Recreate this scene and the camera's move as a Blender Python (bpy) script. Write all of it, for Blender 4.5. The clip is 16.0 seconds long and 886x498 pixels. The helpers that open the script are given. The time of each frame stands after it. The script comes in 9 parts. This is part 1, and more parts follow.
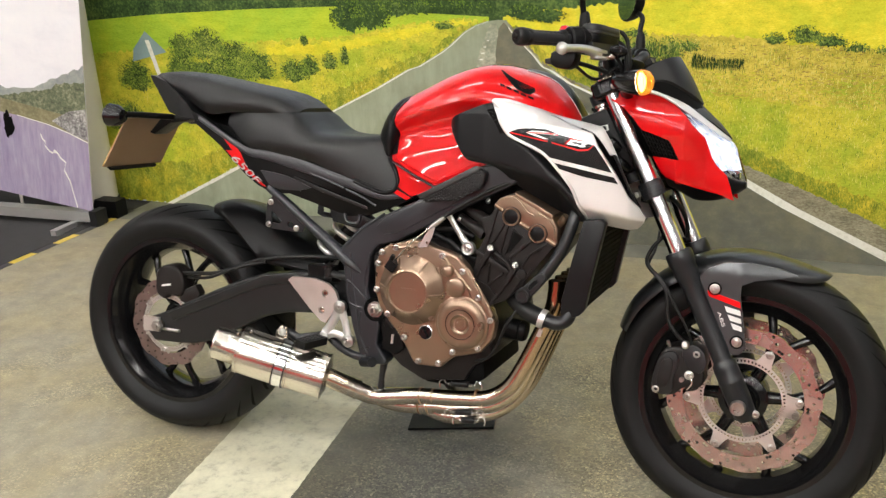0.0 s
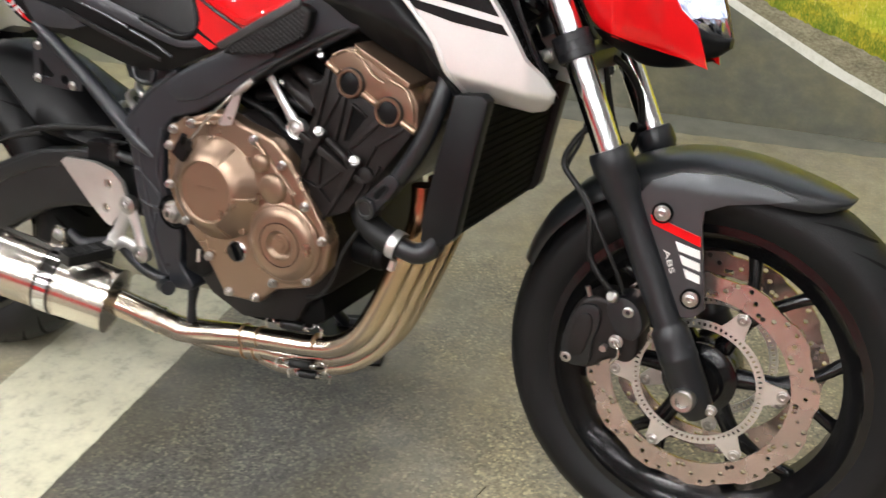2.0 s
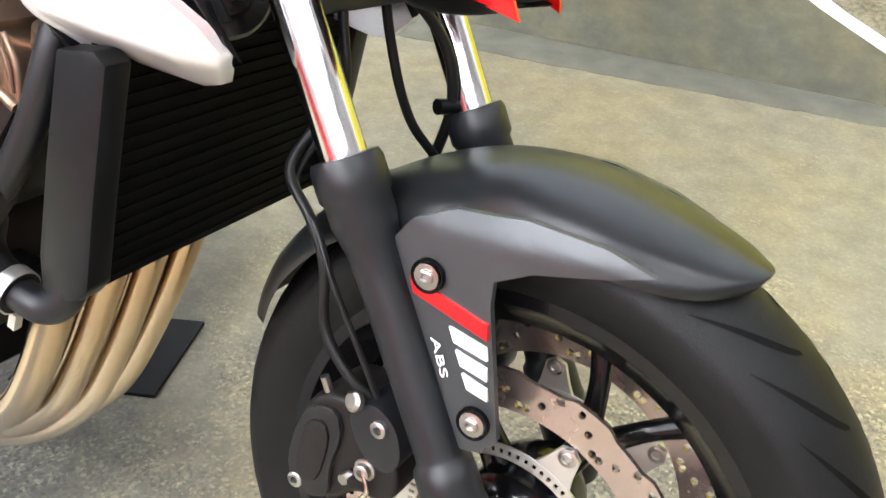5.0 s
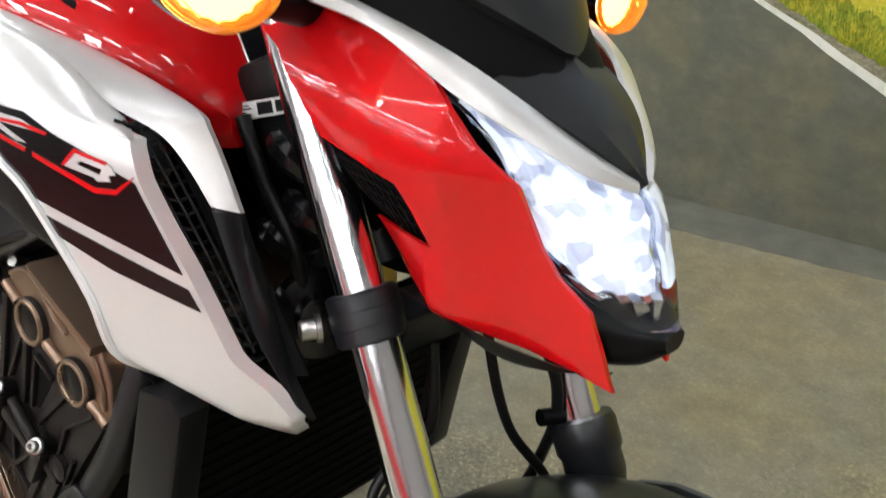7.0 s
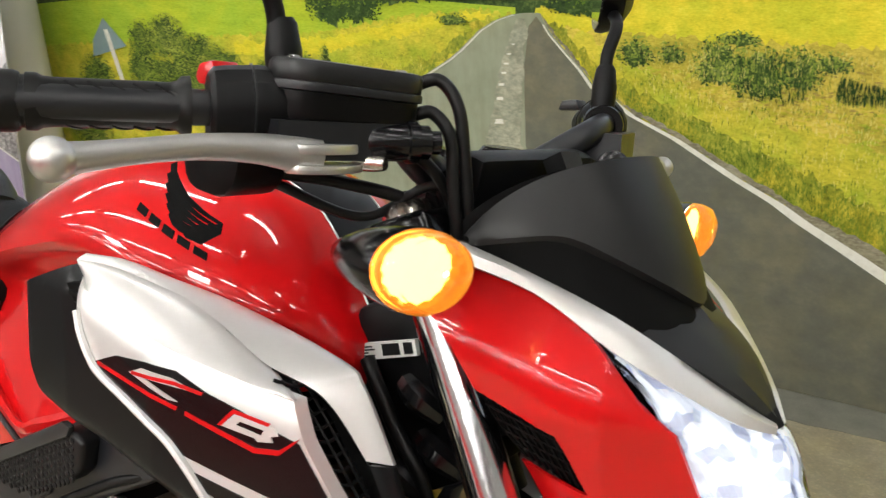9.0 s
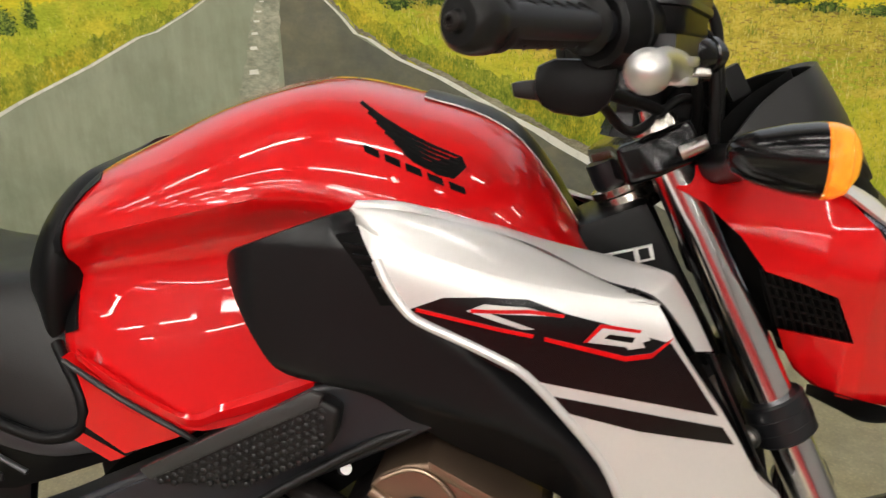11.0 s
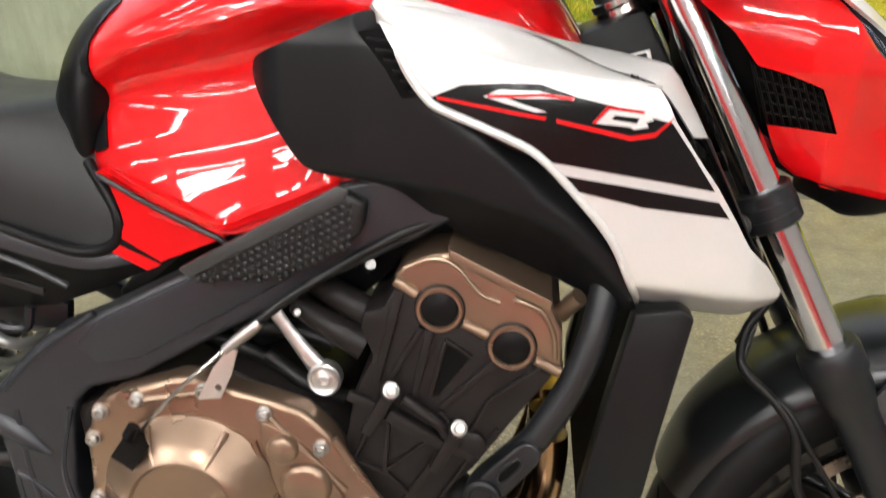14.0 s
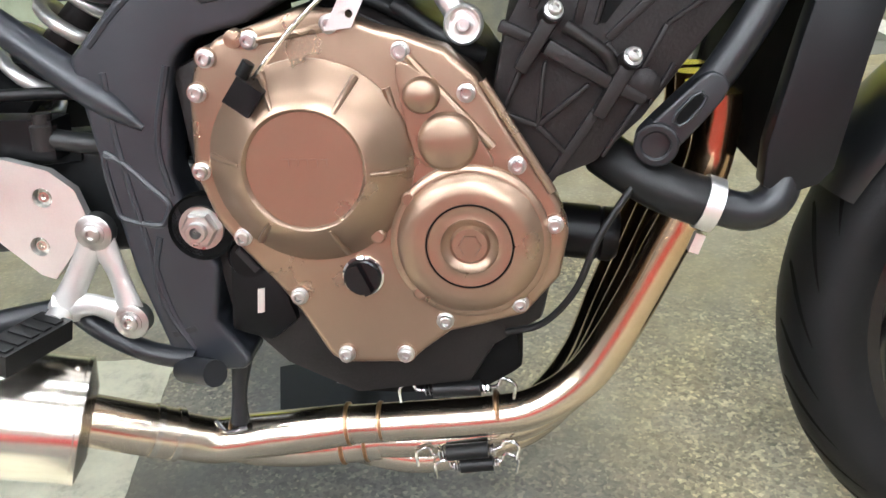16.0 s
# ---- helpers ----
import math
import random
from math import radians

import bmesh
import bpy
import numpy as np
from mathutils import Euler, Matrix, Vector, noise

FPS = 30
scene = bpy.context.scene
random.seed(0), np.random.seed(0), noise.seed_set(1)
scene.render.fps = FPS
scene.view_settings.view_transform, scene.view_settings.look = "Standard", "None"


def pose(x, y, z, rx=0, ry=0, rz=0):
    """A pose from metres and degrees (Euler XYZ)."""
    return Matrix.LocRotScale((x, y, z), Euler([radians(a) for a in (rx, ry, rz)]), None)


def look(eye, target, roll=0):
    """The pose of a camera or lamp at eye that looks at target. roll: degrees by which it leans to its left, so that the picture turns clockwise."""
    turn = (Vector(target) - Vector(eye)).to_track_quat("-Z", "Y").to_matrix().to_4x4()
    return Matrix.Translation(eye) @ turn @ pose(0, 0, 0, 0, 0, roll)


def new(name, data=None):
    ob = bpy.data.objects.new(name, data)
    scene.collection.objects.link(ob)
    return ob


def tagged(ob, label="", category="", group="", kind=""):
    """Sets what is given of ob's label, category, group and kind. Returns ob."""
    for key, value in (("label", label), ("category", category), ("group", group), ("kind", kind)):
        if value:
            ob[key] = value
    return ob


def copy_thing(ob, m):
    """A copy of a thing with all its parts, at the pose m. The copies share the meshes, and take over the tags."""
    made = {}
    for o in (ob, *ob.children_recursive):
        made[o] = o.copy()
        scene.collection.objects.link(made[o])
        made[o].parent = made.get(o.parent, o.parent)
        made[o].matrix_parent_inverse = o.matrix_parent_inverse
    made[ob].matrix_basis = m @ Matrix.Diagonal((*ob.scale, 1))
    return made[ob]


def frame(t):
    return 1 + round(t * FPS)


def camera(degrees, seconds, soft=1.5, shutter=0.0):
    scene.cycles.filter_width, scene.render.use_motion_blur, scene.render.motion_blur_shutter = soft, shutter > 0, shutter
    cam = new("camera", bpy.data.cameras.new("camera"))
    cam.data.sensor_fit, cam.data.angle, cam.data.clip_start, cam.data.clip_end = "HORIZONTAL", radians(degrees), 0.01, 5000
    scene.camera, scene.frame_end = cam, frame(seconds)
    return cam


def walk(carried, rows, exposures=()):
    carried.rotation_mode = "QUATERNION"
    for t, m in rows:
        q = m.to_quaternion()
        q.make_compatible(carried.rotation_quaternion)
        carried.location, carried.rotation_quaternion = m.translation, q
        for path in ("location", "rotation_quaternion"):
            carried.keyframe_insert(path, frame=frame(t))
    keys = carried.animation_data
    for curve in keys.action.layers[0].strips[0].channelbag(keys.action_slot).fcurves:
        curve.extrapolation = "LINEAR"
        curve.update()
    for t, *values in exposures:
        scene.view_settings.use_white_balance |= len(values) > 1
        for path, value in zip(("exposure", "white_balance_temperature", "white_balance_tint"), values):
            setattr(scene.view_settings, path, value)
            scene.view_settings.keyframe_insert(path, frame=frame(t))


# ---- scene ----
cam = camera(51.465, 16.0, soft=1.35, shutter=0.35)
PATH = [
    (0, (1.5474, -1.7531, 1.3059), (0.8242, -0.0202, 0.6175), -3.04),
    (0.5, (1.5239, -1.6017, 1.272), (0.8093, 0.1192, 0.5455), -3.2),
    (1, (1.4823, -1.392, 1.2217), (0.7751, 0.3004, 0.4244), -3.83),
    (1.5, (1.5352, -1.1835, 1.1515), (0.7673, 0.4287, 0.2507), -4.07),
    (2, (1.6021, -0.9853, 1.1071), (0.8248, 0.5642, 0.1096), -2.54),
    (2.5, (1.6057, -0.7988, 1.0411), (0.9762, 0.7497, -0.0571), 0.13),
    (3, (1.6234, -0.6799, 0.9793), (1.0703, 0.8309, -0.2087), 0.69),
    (3.2, (1.6354, -0.6345, 0.9396), (1.0904, 0.8656, -0.2657), 0.89),
    (5.5, (1.6501, -0.3547, 0.959), (0.8196, 1.0725, -0.1694), -0.51),
    (6, (1.6101, -0.3096, 1.0281), (0.7177, 1.1011, -0.0734), -1.08),
    (6.5, (1.6215, -0.2624, 1.0538), (0.6048, 1.101, 0.0014), -3.64),
    (7, (1.6306, -0.2413, 1.0768), (0.4997, 1.0939, 0.1081), -4.12),
    (7.5, (1.6347, -0.2418, 1.1173), (0.4236, 1.1093, 0.2761), -4.42),
    (8, (1.6318, -0.2486, 1.1515), (0.3657, 1.116, 0.4204), -4.77),
    (10.3, (1.2382, -0.4798, 1.1764), (0.7281, 1.2869, 0.3898), -1.47),
    (10.5, (1.1981, -0.5031, 1.1818), (0.7663, 1.2707, 0.365), -1.27),
    (11, (1.0609, -0.5199, 1.1629), (0.8222, 1.2893, 0.3443), -0.65),
    (11.5, (0.9707, -0.518, 1.1512), (0.8523, 1.2891, 0.3024), -1.02),
    (12, (0.9335, -0.5076, 1.1417), (0.8011, 1.286, 0.2667), -1.02),
    (12.5, (0.9309, -0.459, 1.1198), (0.8112, 1.3213, 0.2165), -0.86),
    (13, (0.9395, -0.4556, 1.1183), (0.8304, 1.3273, 0.2185), -0.81),
    (13.5, (0.9855, -0.5193, 1.131), (0.8498, 1.2376, 0.185), -1.01),
    (14, (1.0376, -0.6084, 1.1028), (0.8575, 1.1247, 0.121), -1.67),
    (14.5, (1.059, -0.6718, 1.0344), (0.8433, 1.0412, 0.0249), -1.25),
    (15, (1.0188, -0.6781, 0.9455), (0.7931, 1.0164, -0.0927), -1.39),
    (15.5, (0.9404, -0.6735, 0.874), (0.7649, 1.0241, -0.1687), -1.61),
    (16, (0.9043, -0.6528, 0.8201), (0.7407, 1.0491, -0.2175), -2.39),
]
LIGHTNESS = [(0, -0.43, 6600, 10), (1, -0.48, 6550, 11), (1.5, -0.28, 6350, 10), (2, -0.36, 6300, 11), (3, 0.29, 6000, 11), (5.5, 0.54, 6000, 12), (6, 0.04, 6000, 10), (7, -0.61, 6150, 9), (8, -0.51, 6300, 8), (10.5, -0.84, 6850, 10), (12, -0.63, 6550, 10), (13, -0.66, 6450, 10), (14.5, 0.05, 6450, 10), (16, 0.3, 5850, 9)]
walk(cam, [(t, look(eye, target, roll)) for t, eye, target, roll in PATH], exposures=LIGHTNESS)

# ---- light: an indoor showroom under a ceiling with rows of lamps ----
scene.view_settings.exposure = 0.0
world = bpy.data.worlds.new("showroom_air")
scene.world = world
world.use_nodes = True
world.node_tree.nodes["Background"].inputs[0].default_value = (1.0, 0.97, 0.9, 1)
world.node_tree.nodes["Background"].inputs[1].default_value = 0.09

# ---- materials ----
def node_mat(name):
    m = bpy.data.materials.new(name)
    m.use_nodes = True
    return m, m.node_tree.nodes, m.node_tree.links, m.node_tree.nodes["Principled BSDF"]


def mat(name, c, rough=0.5, metal=0.0, var=0.12, scale=25.0, bump=0.0, bscale=300.0, coat=0.0, spec=0.5, rvar=0.08, emit=None, power=0.0):
    """A surface with colour that varies at two scales, uneven gloss and fine relief."""
    m, n, l, b = node_mat(name)
    tc = n.new("ShaderNodeTexCoord")
    n1 = n.new("ShaderNodeTexNoise")
    n1.inputs["Scale"].default_value, n1.inputs["Detail"].default_value = scale, 5
    n2 = n.new("ShaderNodeTexNoise")
    n2.inputs["Scale"].default_value, n2.inputs["Detail"].default_value = bscale, 3
    l.new(tc.outputs["Object"], n1.inputs["Vector"]), l.new(tc.outputs["Object"], n2.inputs["Vector"])
    mix = n.new("ShaderNodeMath")
    mix.operation = "MULTIPLY_ADD"
    l.new(n2.outputs["Fac"], mix.inputs[0])
    mix.inputs[1].default_value = 0.4
    l.new(n1.outputs["Fac"], mix.inputs[2])
    ramp = n.new("ShaderNodeValToRGB")
    ramp.color_ramp.elements[0].position, ramp.color_ramp.elements[1].position = 0.4, 1.0
    ramp.color_ramp.elements[0].color = (*[v * (1 - var) for v in c], 1)
    ramp.color_ramp.elements[1].color = (*[min(1, v * (1 + var)) for v in c], 1)
    l.new(mix.outputs[0], ramp.inputs[0]), l.new(ramp.outputs[0], b.inputs["Base Color"])
    rr = n.new("ShaderNodeMapRange")
    rr.inputs["To Min"].default_value, rr.inputs["To Max"].default_value = max(0.01, rough - rvar), min(1, rough + rvar)
    l.new(n1.outputs["Fac"], rr.inputs["Value"]), l.new(rr.outputs[0], b.inputs["Roughness"])
    b.inputs["Metallic"].default_value, b.inputs["Coat Weight"].default_value = metal, coat
    b.inputs["Coat Roughness"].default_value = 0.03
    b.inputs["Specular IOR Level"].default_value = spec
    if bump:
        bp = n.new("ShaderNodeBump")
        bp.inputs["Strength"].default_value, bp.inputs["Distance"].default_value = bump, 0.001
        l.new(n2.outputs["Fac"], bp.inputs["Height"]), l.new(bp.outputs[0], b.inputs["Normal"])
    if emit:
        b.inputs["Emission Color"].default_value, b.inputs["Emission Strength"].default_value = (*emit, 1), power
    return m


RED = mat("red_gloss_paint", (0.60, 0.004, 0.006), 0.32, 0, 0.04, 8, coat=1.0, spec=0.15, rvar=0.03)
SILVER = mat("pearl_silver_paint", (0.74, 0.725, 0.71), 0.34, 0.42, 0.04, 12, coat=0.35, rvar=0.03)
BLACK = mat("matt_black_plastic", (0.0032, 0.0032, 0.0035), 0.38, 0, 0.2, 30, 0.12, 900, spec=0.17, rvar=0.06)
GLOSSBLACK = mat("gloss_black_paint", (0.004, 0.004, 0.0045), 0.2, 0, 0.1, 20, coat=0.15, spec=0.35, rvar=0.04)
GREYBLACK = mat("dark_grey_moulded_plastic", (0.011, 0.0115, 0.012), 0.33, 0, 0.15, 25, 0.1, 700, spec=0.36)
RUBBER = mat("tyre_rubber", (0.0062, 0.0063, 0.0066), 0.5, 0, 0.3, 18, 0.25, 500, spec=0.22)
HOSE = mat("rubber_hose", (0.008, 0.008, 0.008), 0.4, 0, 0.2, 40, 0.1, 600, spec=0.25)
SEATMAT = mat("black_seat_vinyl", (0.0038, 0.0038, 0.0042), 0.42, 0, 0.2, 30, 0.35, 1500, spec=0.42)
FRAMEBLACK = mat("satin_black_frame_paint", (0.0085, 0.0092, 0.0112), 0.36, 0.0, 0.15, 20, 0.06, 500, spec=0.46)
ENGINEBLACK = mat("black_engine_casting", (0.013, 0.011, 0.0105), 0.40, 0.0, 0.25, 30, 0.3, 400, spec=0.2)
BRONZE = mat("bronze_engine_paint", (0.275, 0.190, 0.132), 0.28, 0.78, 0.03, 20, rvar=0.02)
STEEL = mat("stainless_steel", (0.62, 0.58, 0.52), 0.22, 1.0, 0.1, 14, 0.03, 400)
CHROME = mat("chrome", (0.82, 0.82, 0.83), 0.05, 1.0, 0.03, 10, rvar=0.02)
FORKCHROME = mat("hard_chromed_tube", (0.80, 0.80, 0.82), 0.15, 1.0, 0.03, 10, rvar=0.02)
ALU = mat("cast_aluminium", (0.66, 0.65, 0.63), 0.33, 0.85, 0.08, 25, 0.12, 700)
BOLT = mat("zinc_bolt", (0.46, 0.45, 0.43), 0.3, 1.0, 0.12, 60)
# The disc steels' reddish bases carry part of the room's red reflection.
DISC = mat("brake_disc_steel", (0.50, 0.405, 0.370), 0.26, 0.9, 0.12, 15, 0.05, 300)
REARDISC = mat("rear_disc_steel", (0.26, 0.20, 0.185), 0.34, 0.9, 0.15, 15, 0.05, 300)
GUARDMAT = mat("satin_black_mudguard", (0.010, 0.011, 0.012), 0.29, 0, 0.08, 20, 0.0, 600, spec=0.5, rvar=0.015)
PLATEMAT = mat("satin_grey_mudguard_plate", (0.062, 0.066, 0.070), 0.30, 0.45, 0.08, 20, 0.0, 600, spec=0.5, rvar=0.02)
SCOOPMAT = mat("matt_charcoal_plastic", (0.0062, 0.0066, 0.0074), 0.33, 0, 0.12, 20, 0.04, 900, spec=0.24, rvar=0.03)
SCREENMAT = mat("matt_black_screen_plastic", (0.0065, 0.0065, 0.0068), 0.42, 0, 0.12, 20, 0.05, 900, spec=0.36, rvar=0.03)
WHITE = mat("white_print", (0.78, 0.78, 0.76), 0.35, 0, 0.04, 30)
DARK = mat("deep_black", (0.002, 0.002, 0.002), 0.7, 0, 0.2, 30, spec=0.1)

# ---- building helpers ----
def part(name, bm, material, parent=None, label="", smooth=True, angle=40):
    """Links a bmesh as one mesh object under a thing or a part."""
    bmesh.ops.recalc_face_normals(bm, faces=bm.faces)
    me = bpy.data.meshes.new(name)
    if smooth:
        lim = radians(angle)
        for f in bm.faces:
            f.smooth = True
        for e in bm.edges:
            e.smooth = len(e.link_faces) == 2 and e.calc_face_angle(0) < lim
    bm.to_mesh(me)
    bm.free()
    me.materials.append(material)
    ob = new(name, me)
    if parent:
        ob.parent = parent
    if label:
        tagged(ob, label)
    return ob


def thing(name, m, label, category, group="", kind=""):
    ob = new(name)
    ob.matrix_world = m
    return tagged(ob, label, category, group, kind)


def ring_skin(bm, rings, closed=True, cap=True, wrap=False):
    """Skins rings of points of one length into a surface."""
    vs = [[bm.verts.new(p) for p in r] for r in rings]
    n = len(vs[0])
    pairs = list(zip(vs, vs[1:])) + ([(vs[-1], vs[0])] if wrap else [])
    for a, b in pairs:
        for i in range(n if closed else n - 1):
            j = (i + 1) % n
            bm.faces.new((a[i], a[j], b[j], b[i]))
    if cap and not wrap and closed:
        bm.faces.new(vs[0][::-1]), bm.faces.new(vs[-1])
    return bm


def lathe(bm, profile, m=Matrix(), seg=48, wrap=False, cap=False):
    """Turns (radius, height) points round the local z axis."""
    rings = []
    for r, h in profile:
        rings.append([m @ Vector((r * math.cos(2 * math.pi * i / seg), r * math.sin(2 * math.pi * i / seg), h)) for i in range(seg)])
    return ring_skin(bm, rings, True, cap, wrap)


def axis(at, way, spin=0):
    """A matrix at a place whose z points along way."""
    return Matrix.Translation(at) @ Vector(way).to_track_quat("Z", "Y").to_matrix().to_4x4() @ Matrix.Rotation(radians(spin), 4, "Z")


def smooth_line(pts, step=6):
    """Catmull-Rom through points of any length (place and radius together)."""
    p = [np.array(q, float) for q in pts]
    p = [2 * p[0] - p[1]] + p + [2 * p[-1] - p[-2]]
    out = []
    for i in range(1, len(p) - 2):
        for k in range(step):
            t = k / step
            a, b, c, d = p[i - 1:i + 3]
            out.append(0.5 * (2 * b + (c - a) * t + (2 * a - 5 * b + 4 * c - d) * t * t + (3 * b - a - 3 * c + d) * t ** 3))
    return out + [p[-2]]


def tube(bm, pts, r, seg=12, step=6, flat=1.0, curved=True):
    """A round bar or hose through points; r a number or one for each point."""
    rs = r if hasattr(r, "__len__") else [r] * len(pts)
    line = smooth_line([(*p, q) for p, q in zip(pts, rs)], step) if curved else [np.array((*p, q)) for p, q in zip(pts, rs)]
    rings, up = [], None
    for i, q in enumerate(line):
        d = Vector((line[min(i + 1, len(line) - 1)] - line[max(i - 1, 0)])[:3]).normalized()
        if up is None:
            up = Vector((0, 1, 0)) if abs(d.y) < 0.9 else Vector((1, 0, 0))
        side = d.cross(up).normalized()
        up = side.cross(d).normalized()
        rings.append([Vector(q[:3]) + float(q[3]) * (math.cos(a) * side + flat * math.sin(a) * up) for a in [2 * math.pi * k / seg for k in range(seg)]])
    return ring_skin(bm, rings)


def bevelled(bm, width, seg=2):
    es = [e for e in bm.edges if len(e.link_faces) == 2 and e.calc_face_angle(0) > 0.5]
    if es and width:
        bmesh.ops.bevel(bm, geom=es, offset=width, segments=seg, affect="EDGES", profile=0.6, clamp_overlap=True)
    return bm


def prism(poly, y0, y1, bevel=0.003, seg=2):
    """A side outline of (x, z) points, made solid from y0 to y1."""
    bm = bmesh.new()
    a = [bm.verts.new((x, y0, z)) for x, z in poly]
    b = [bm.verts.new((x, y1, z)) for x, z in poly]
    bm.faces.new(a), bm.faces.new(b[::-1])
    for i in range(len(a)):
        j = (i + 1) % len(a)
        bm.faces.new((a[i], b[i], b[j], a[j]))
    bmesh.ops.recalc_face_normals(bm, faces=bm.faces)
    return bevelled(bm, bevel, seg)


def box(bm, lo, hi, m=Matrix()):
    v = [bm.verts.new(m @ Vector((x, y, z))) for x in (lo[0], hi[0]) for y in (lo[1], hi[1]) for z in (lo[2], hi[2])]
    for f in ((0, 1, 3, 2), (4, 6, 7, 5), (0, 4, 5, 1), (2, 3, 7, 6), (0, 2, 6, 4), (1, 5, 7, 3)):
        bm.faces.new([v[i] for i in f])
    return bm


def block(lo, hi, bevel=0.003, m=Matrix(), seg=2):
    return bevelled(box(bmesh.new(), lo, hi, m), bevel, seg)


def fold(d, w=0.006):
    """Nought below zero, d above it, rounded over a width: a soft crease."""
    return 0.5 * (d + math.sqrt(d * d + w * w))


def shell(poly, depth, thick=0.003, cuts=3, inward=1.0, grain=0.014):
    """A body panel: a side outline (x, z) laid at y = depth(x, z), with a turned-in back of that thickness."""
    bm = bmesh.new()
    vs = [bm.verts.new((x, 0, z)) for x, z in poly]
    es = [bm.edges.new((vs[i], vs[(i + 1) % len(vs)])) for i in range(len(vs))]
    bmesh.ops.triangle_fill(bm, edges=es, use_beauty=True)
    for _ in range(cuts):
        es = [e for e in bm.edges if e.calc_length() > grain]
        if es:
            bmesh.ops.subdivide_edges(bm, edges=es, cuts=1)
            bmesh.ops.triangulate(bm, faces=[f for f in bm.faces if len(f.verts) > 3])
            bmesh.ops.beautify_fill(bm, faces=bm.faces, edges=[e for e in bm.edges if not e.is_boundary])
    for v in bm.verts:
        v.co.y = depth(v.co.x, v.co.z)
    front = list(bm.faces)
    back = bmesh.ops.extrude_face_region(bm, geom=front)
    for v in back["geom"]:
        if isinstance(v, bmesh.types.BMVert):
            v.co.y += thick * inward
    return bm


def soften(pts, times=2):
    """A closed outline with its corners cut round."""
    for _ in range(times):
        out = []
        for a, c in zip(pts, pts[1:] + pts[:1]):
            out += [(0.78 * a[0] + 0.22 * c[0], 0.78 * a[1] + 0.22 * c[1]), (0.22 * a[0] + 0.78 * c[0], 0.22 * a[1] + 0.78 * c[1])]
        pts = out
    return pts


def transformed(bm, m):
    bm.transform(m)
    return bm


def bolt_head(bm, at, way, r=0.006, h=0.005, flange=1.35):
    """A flanged socket-head bolt."""
    m = axis(at, way)
    lathe(bm, [(0.0001, -0.002), (r * flange, -0.002), (r * flange, 0.0014), (r, 0.002), (r, h), (r * 0.8, h + 0.001), (r * 0.5, h + 0.001), (r * 0.5, h * 0.4), (0.0001, h * 0.4)], m, 14)
    return bm


def spring(bm, a, b, r, turns, wire, seg=10, step=14):
    """A coil spring from a to b."""
    m = axis(a, Vector(b) - Vector(a))
    n, h = int(turns * step), (Vector(b) - Vector(a)).length
    pts = [m @ Vector((r * math.cos(2 * math.pi * i / step), r * math.sin(2 * math.pi * i / step), h * i / n)) for i in range(n + 1)]
    return tube(bm, pts, wire, seg, curved=False)


def text_mesh(body, size, align="LEFT"):
    """Lettering as a thin solid in the local xy plane."""
    cu = bpy.data.curves.new("lettering", "FONT")
    cu.body, cu.size, cu.align_x, cu.extrude = body, size, align, 0.0004
    ob = bpy.data.objects.new("lettering", cu)
    me = bpy.data.meshes.new_from_object(ob)
    bpy.data.objects.remove(ob)
    bm = bmesh.new()
    bm.from_mesh(me)
    return bm


def skin_between(upper, lower, thick, n=4, cut=1):
    """A panel between two lines of (x, y, z) points, made solid towards the middle of the bike."""
    up, low = smooth_line(upper, n), smooth_line(lower, n)
    rings = []
    for a, c in zip(up, low):
        a, c = Vector(a), Vector(c)
        mid = (a + c) / 2 + Vector((0.002, math.copysign(0.003, a.y), 0.002))
        off = Vector((-0.3 * thick, -math.copysign(thick, a.y + c.y), -0.5 * thick))
        rings.append([a, mid, c, c + off, mid + off, a + off])
    return ring_skin(bmesh.new(), rings)

def band_skin(outer, inner, thick=0.004, ridge=0.0, n=4):
    """A strip between two lines of points, raised along its middle, made solid towards the bike."""
    rings = []
    for a, c in zip(smooth_line(outer, n), smooth_line(inner, n)):
        a, c = Vector(a), Vector(c)
        mid = (a + c) / 2 + Vector((ridge, -ridge, ridge * 0.5))
        q1, q3 = (a * 0.62 + mid * 0.38) + Vector((ridge, -ridge, 0)) * 0.35, (c * 0.62 + mid * 0.38) + Vector((ridge, -ridge, 0)) * 0.35
        off = Vector((-0.4 * thick, thick, -0.3 * thick))
        rings.append([a, q1, mid, q3, c, c + off, mid + off, a + off])
    return ring_skin(bmesh.new(), rings)


# ---- the room ----
WALL = Matrix.Translation((0, 1.797, 0)) @ Matrix.Rotation(radians(-1.28), 4, "Z")


def slab(name, lo, hi, material, m=Matrix(), label="", category=""):
    ob = part(name, block(lo, hi, 0.0), material, smooth=False)
    ob.matrix_world = m
    return tagged(ob, label, category, kind="structure")


WALLPAINT = mat("grey_wall_paint", (0.30, 0.295, 0.28), 0.6, 0, 0.06, 6, 0.05, 200)
CEILPAINT = mat("dark_ceiling_paint", (0.09, 0.09, 0.088), 0.7, 0, 0.05, 8, 0.1, 150)
CARPET = mat("dark_carpet", (0.035, 0.034, 0.034), 0.9, 0, 0.3, 40, 0.6, 700)
slab("floor", (-6, -10, -0.1), (6, 4, -0.008), CARPET, label="dark carpet floor of the showroom", category="floor")
REDCARPET = mat("red_carpet", (0.26, 0.010, 0.010), 0.9, 0, 0.2, 30, 0.5, 700)
slab("carpet", (-5.99, -9.49, -0.0075), (5.99, -3.06, -0.002), REDCARPET, label="red carpet of the showroom beyond the vinyl", category="carpet")
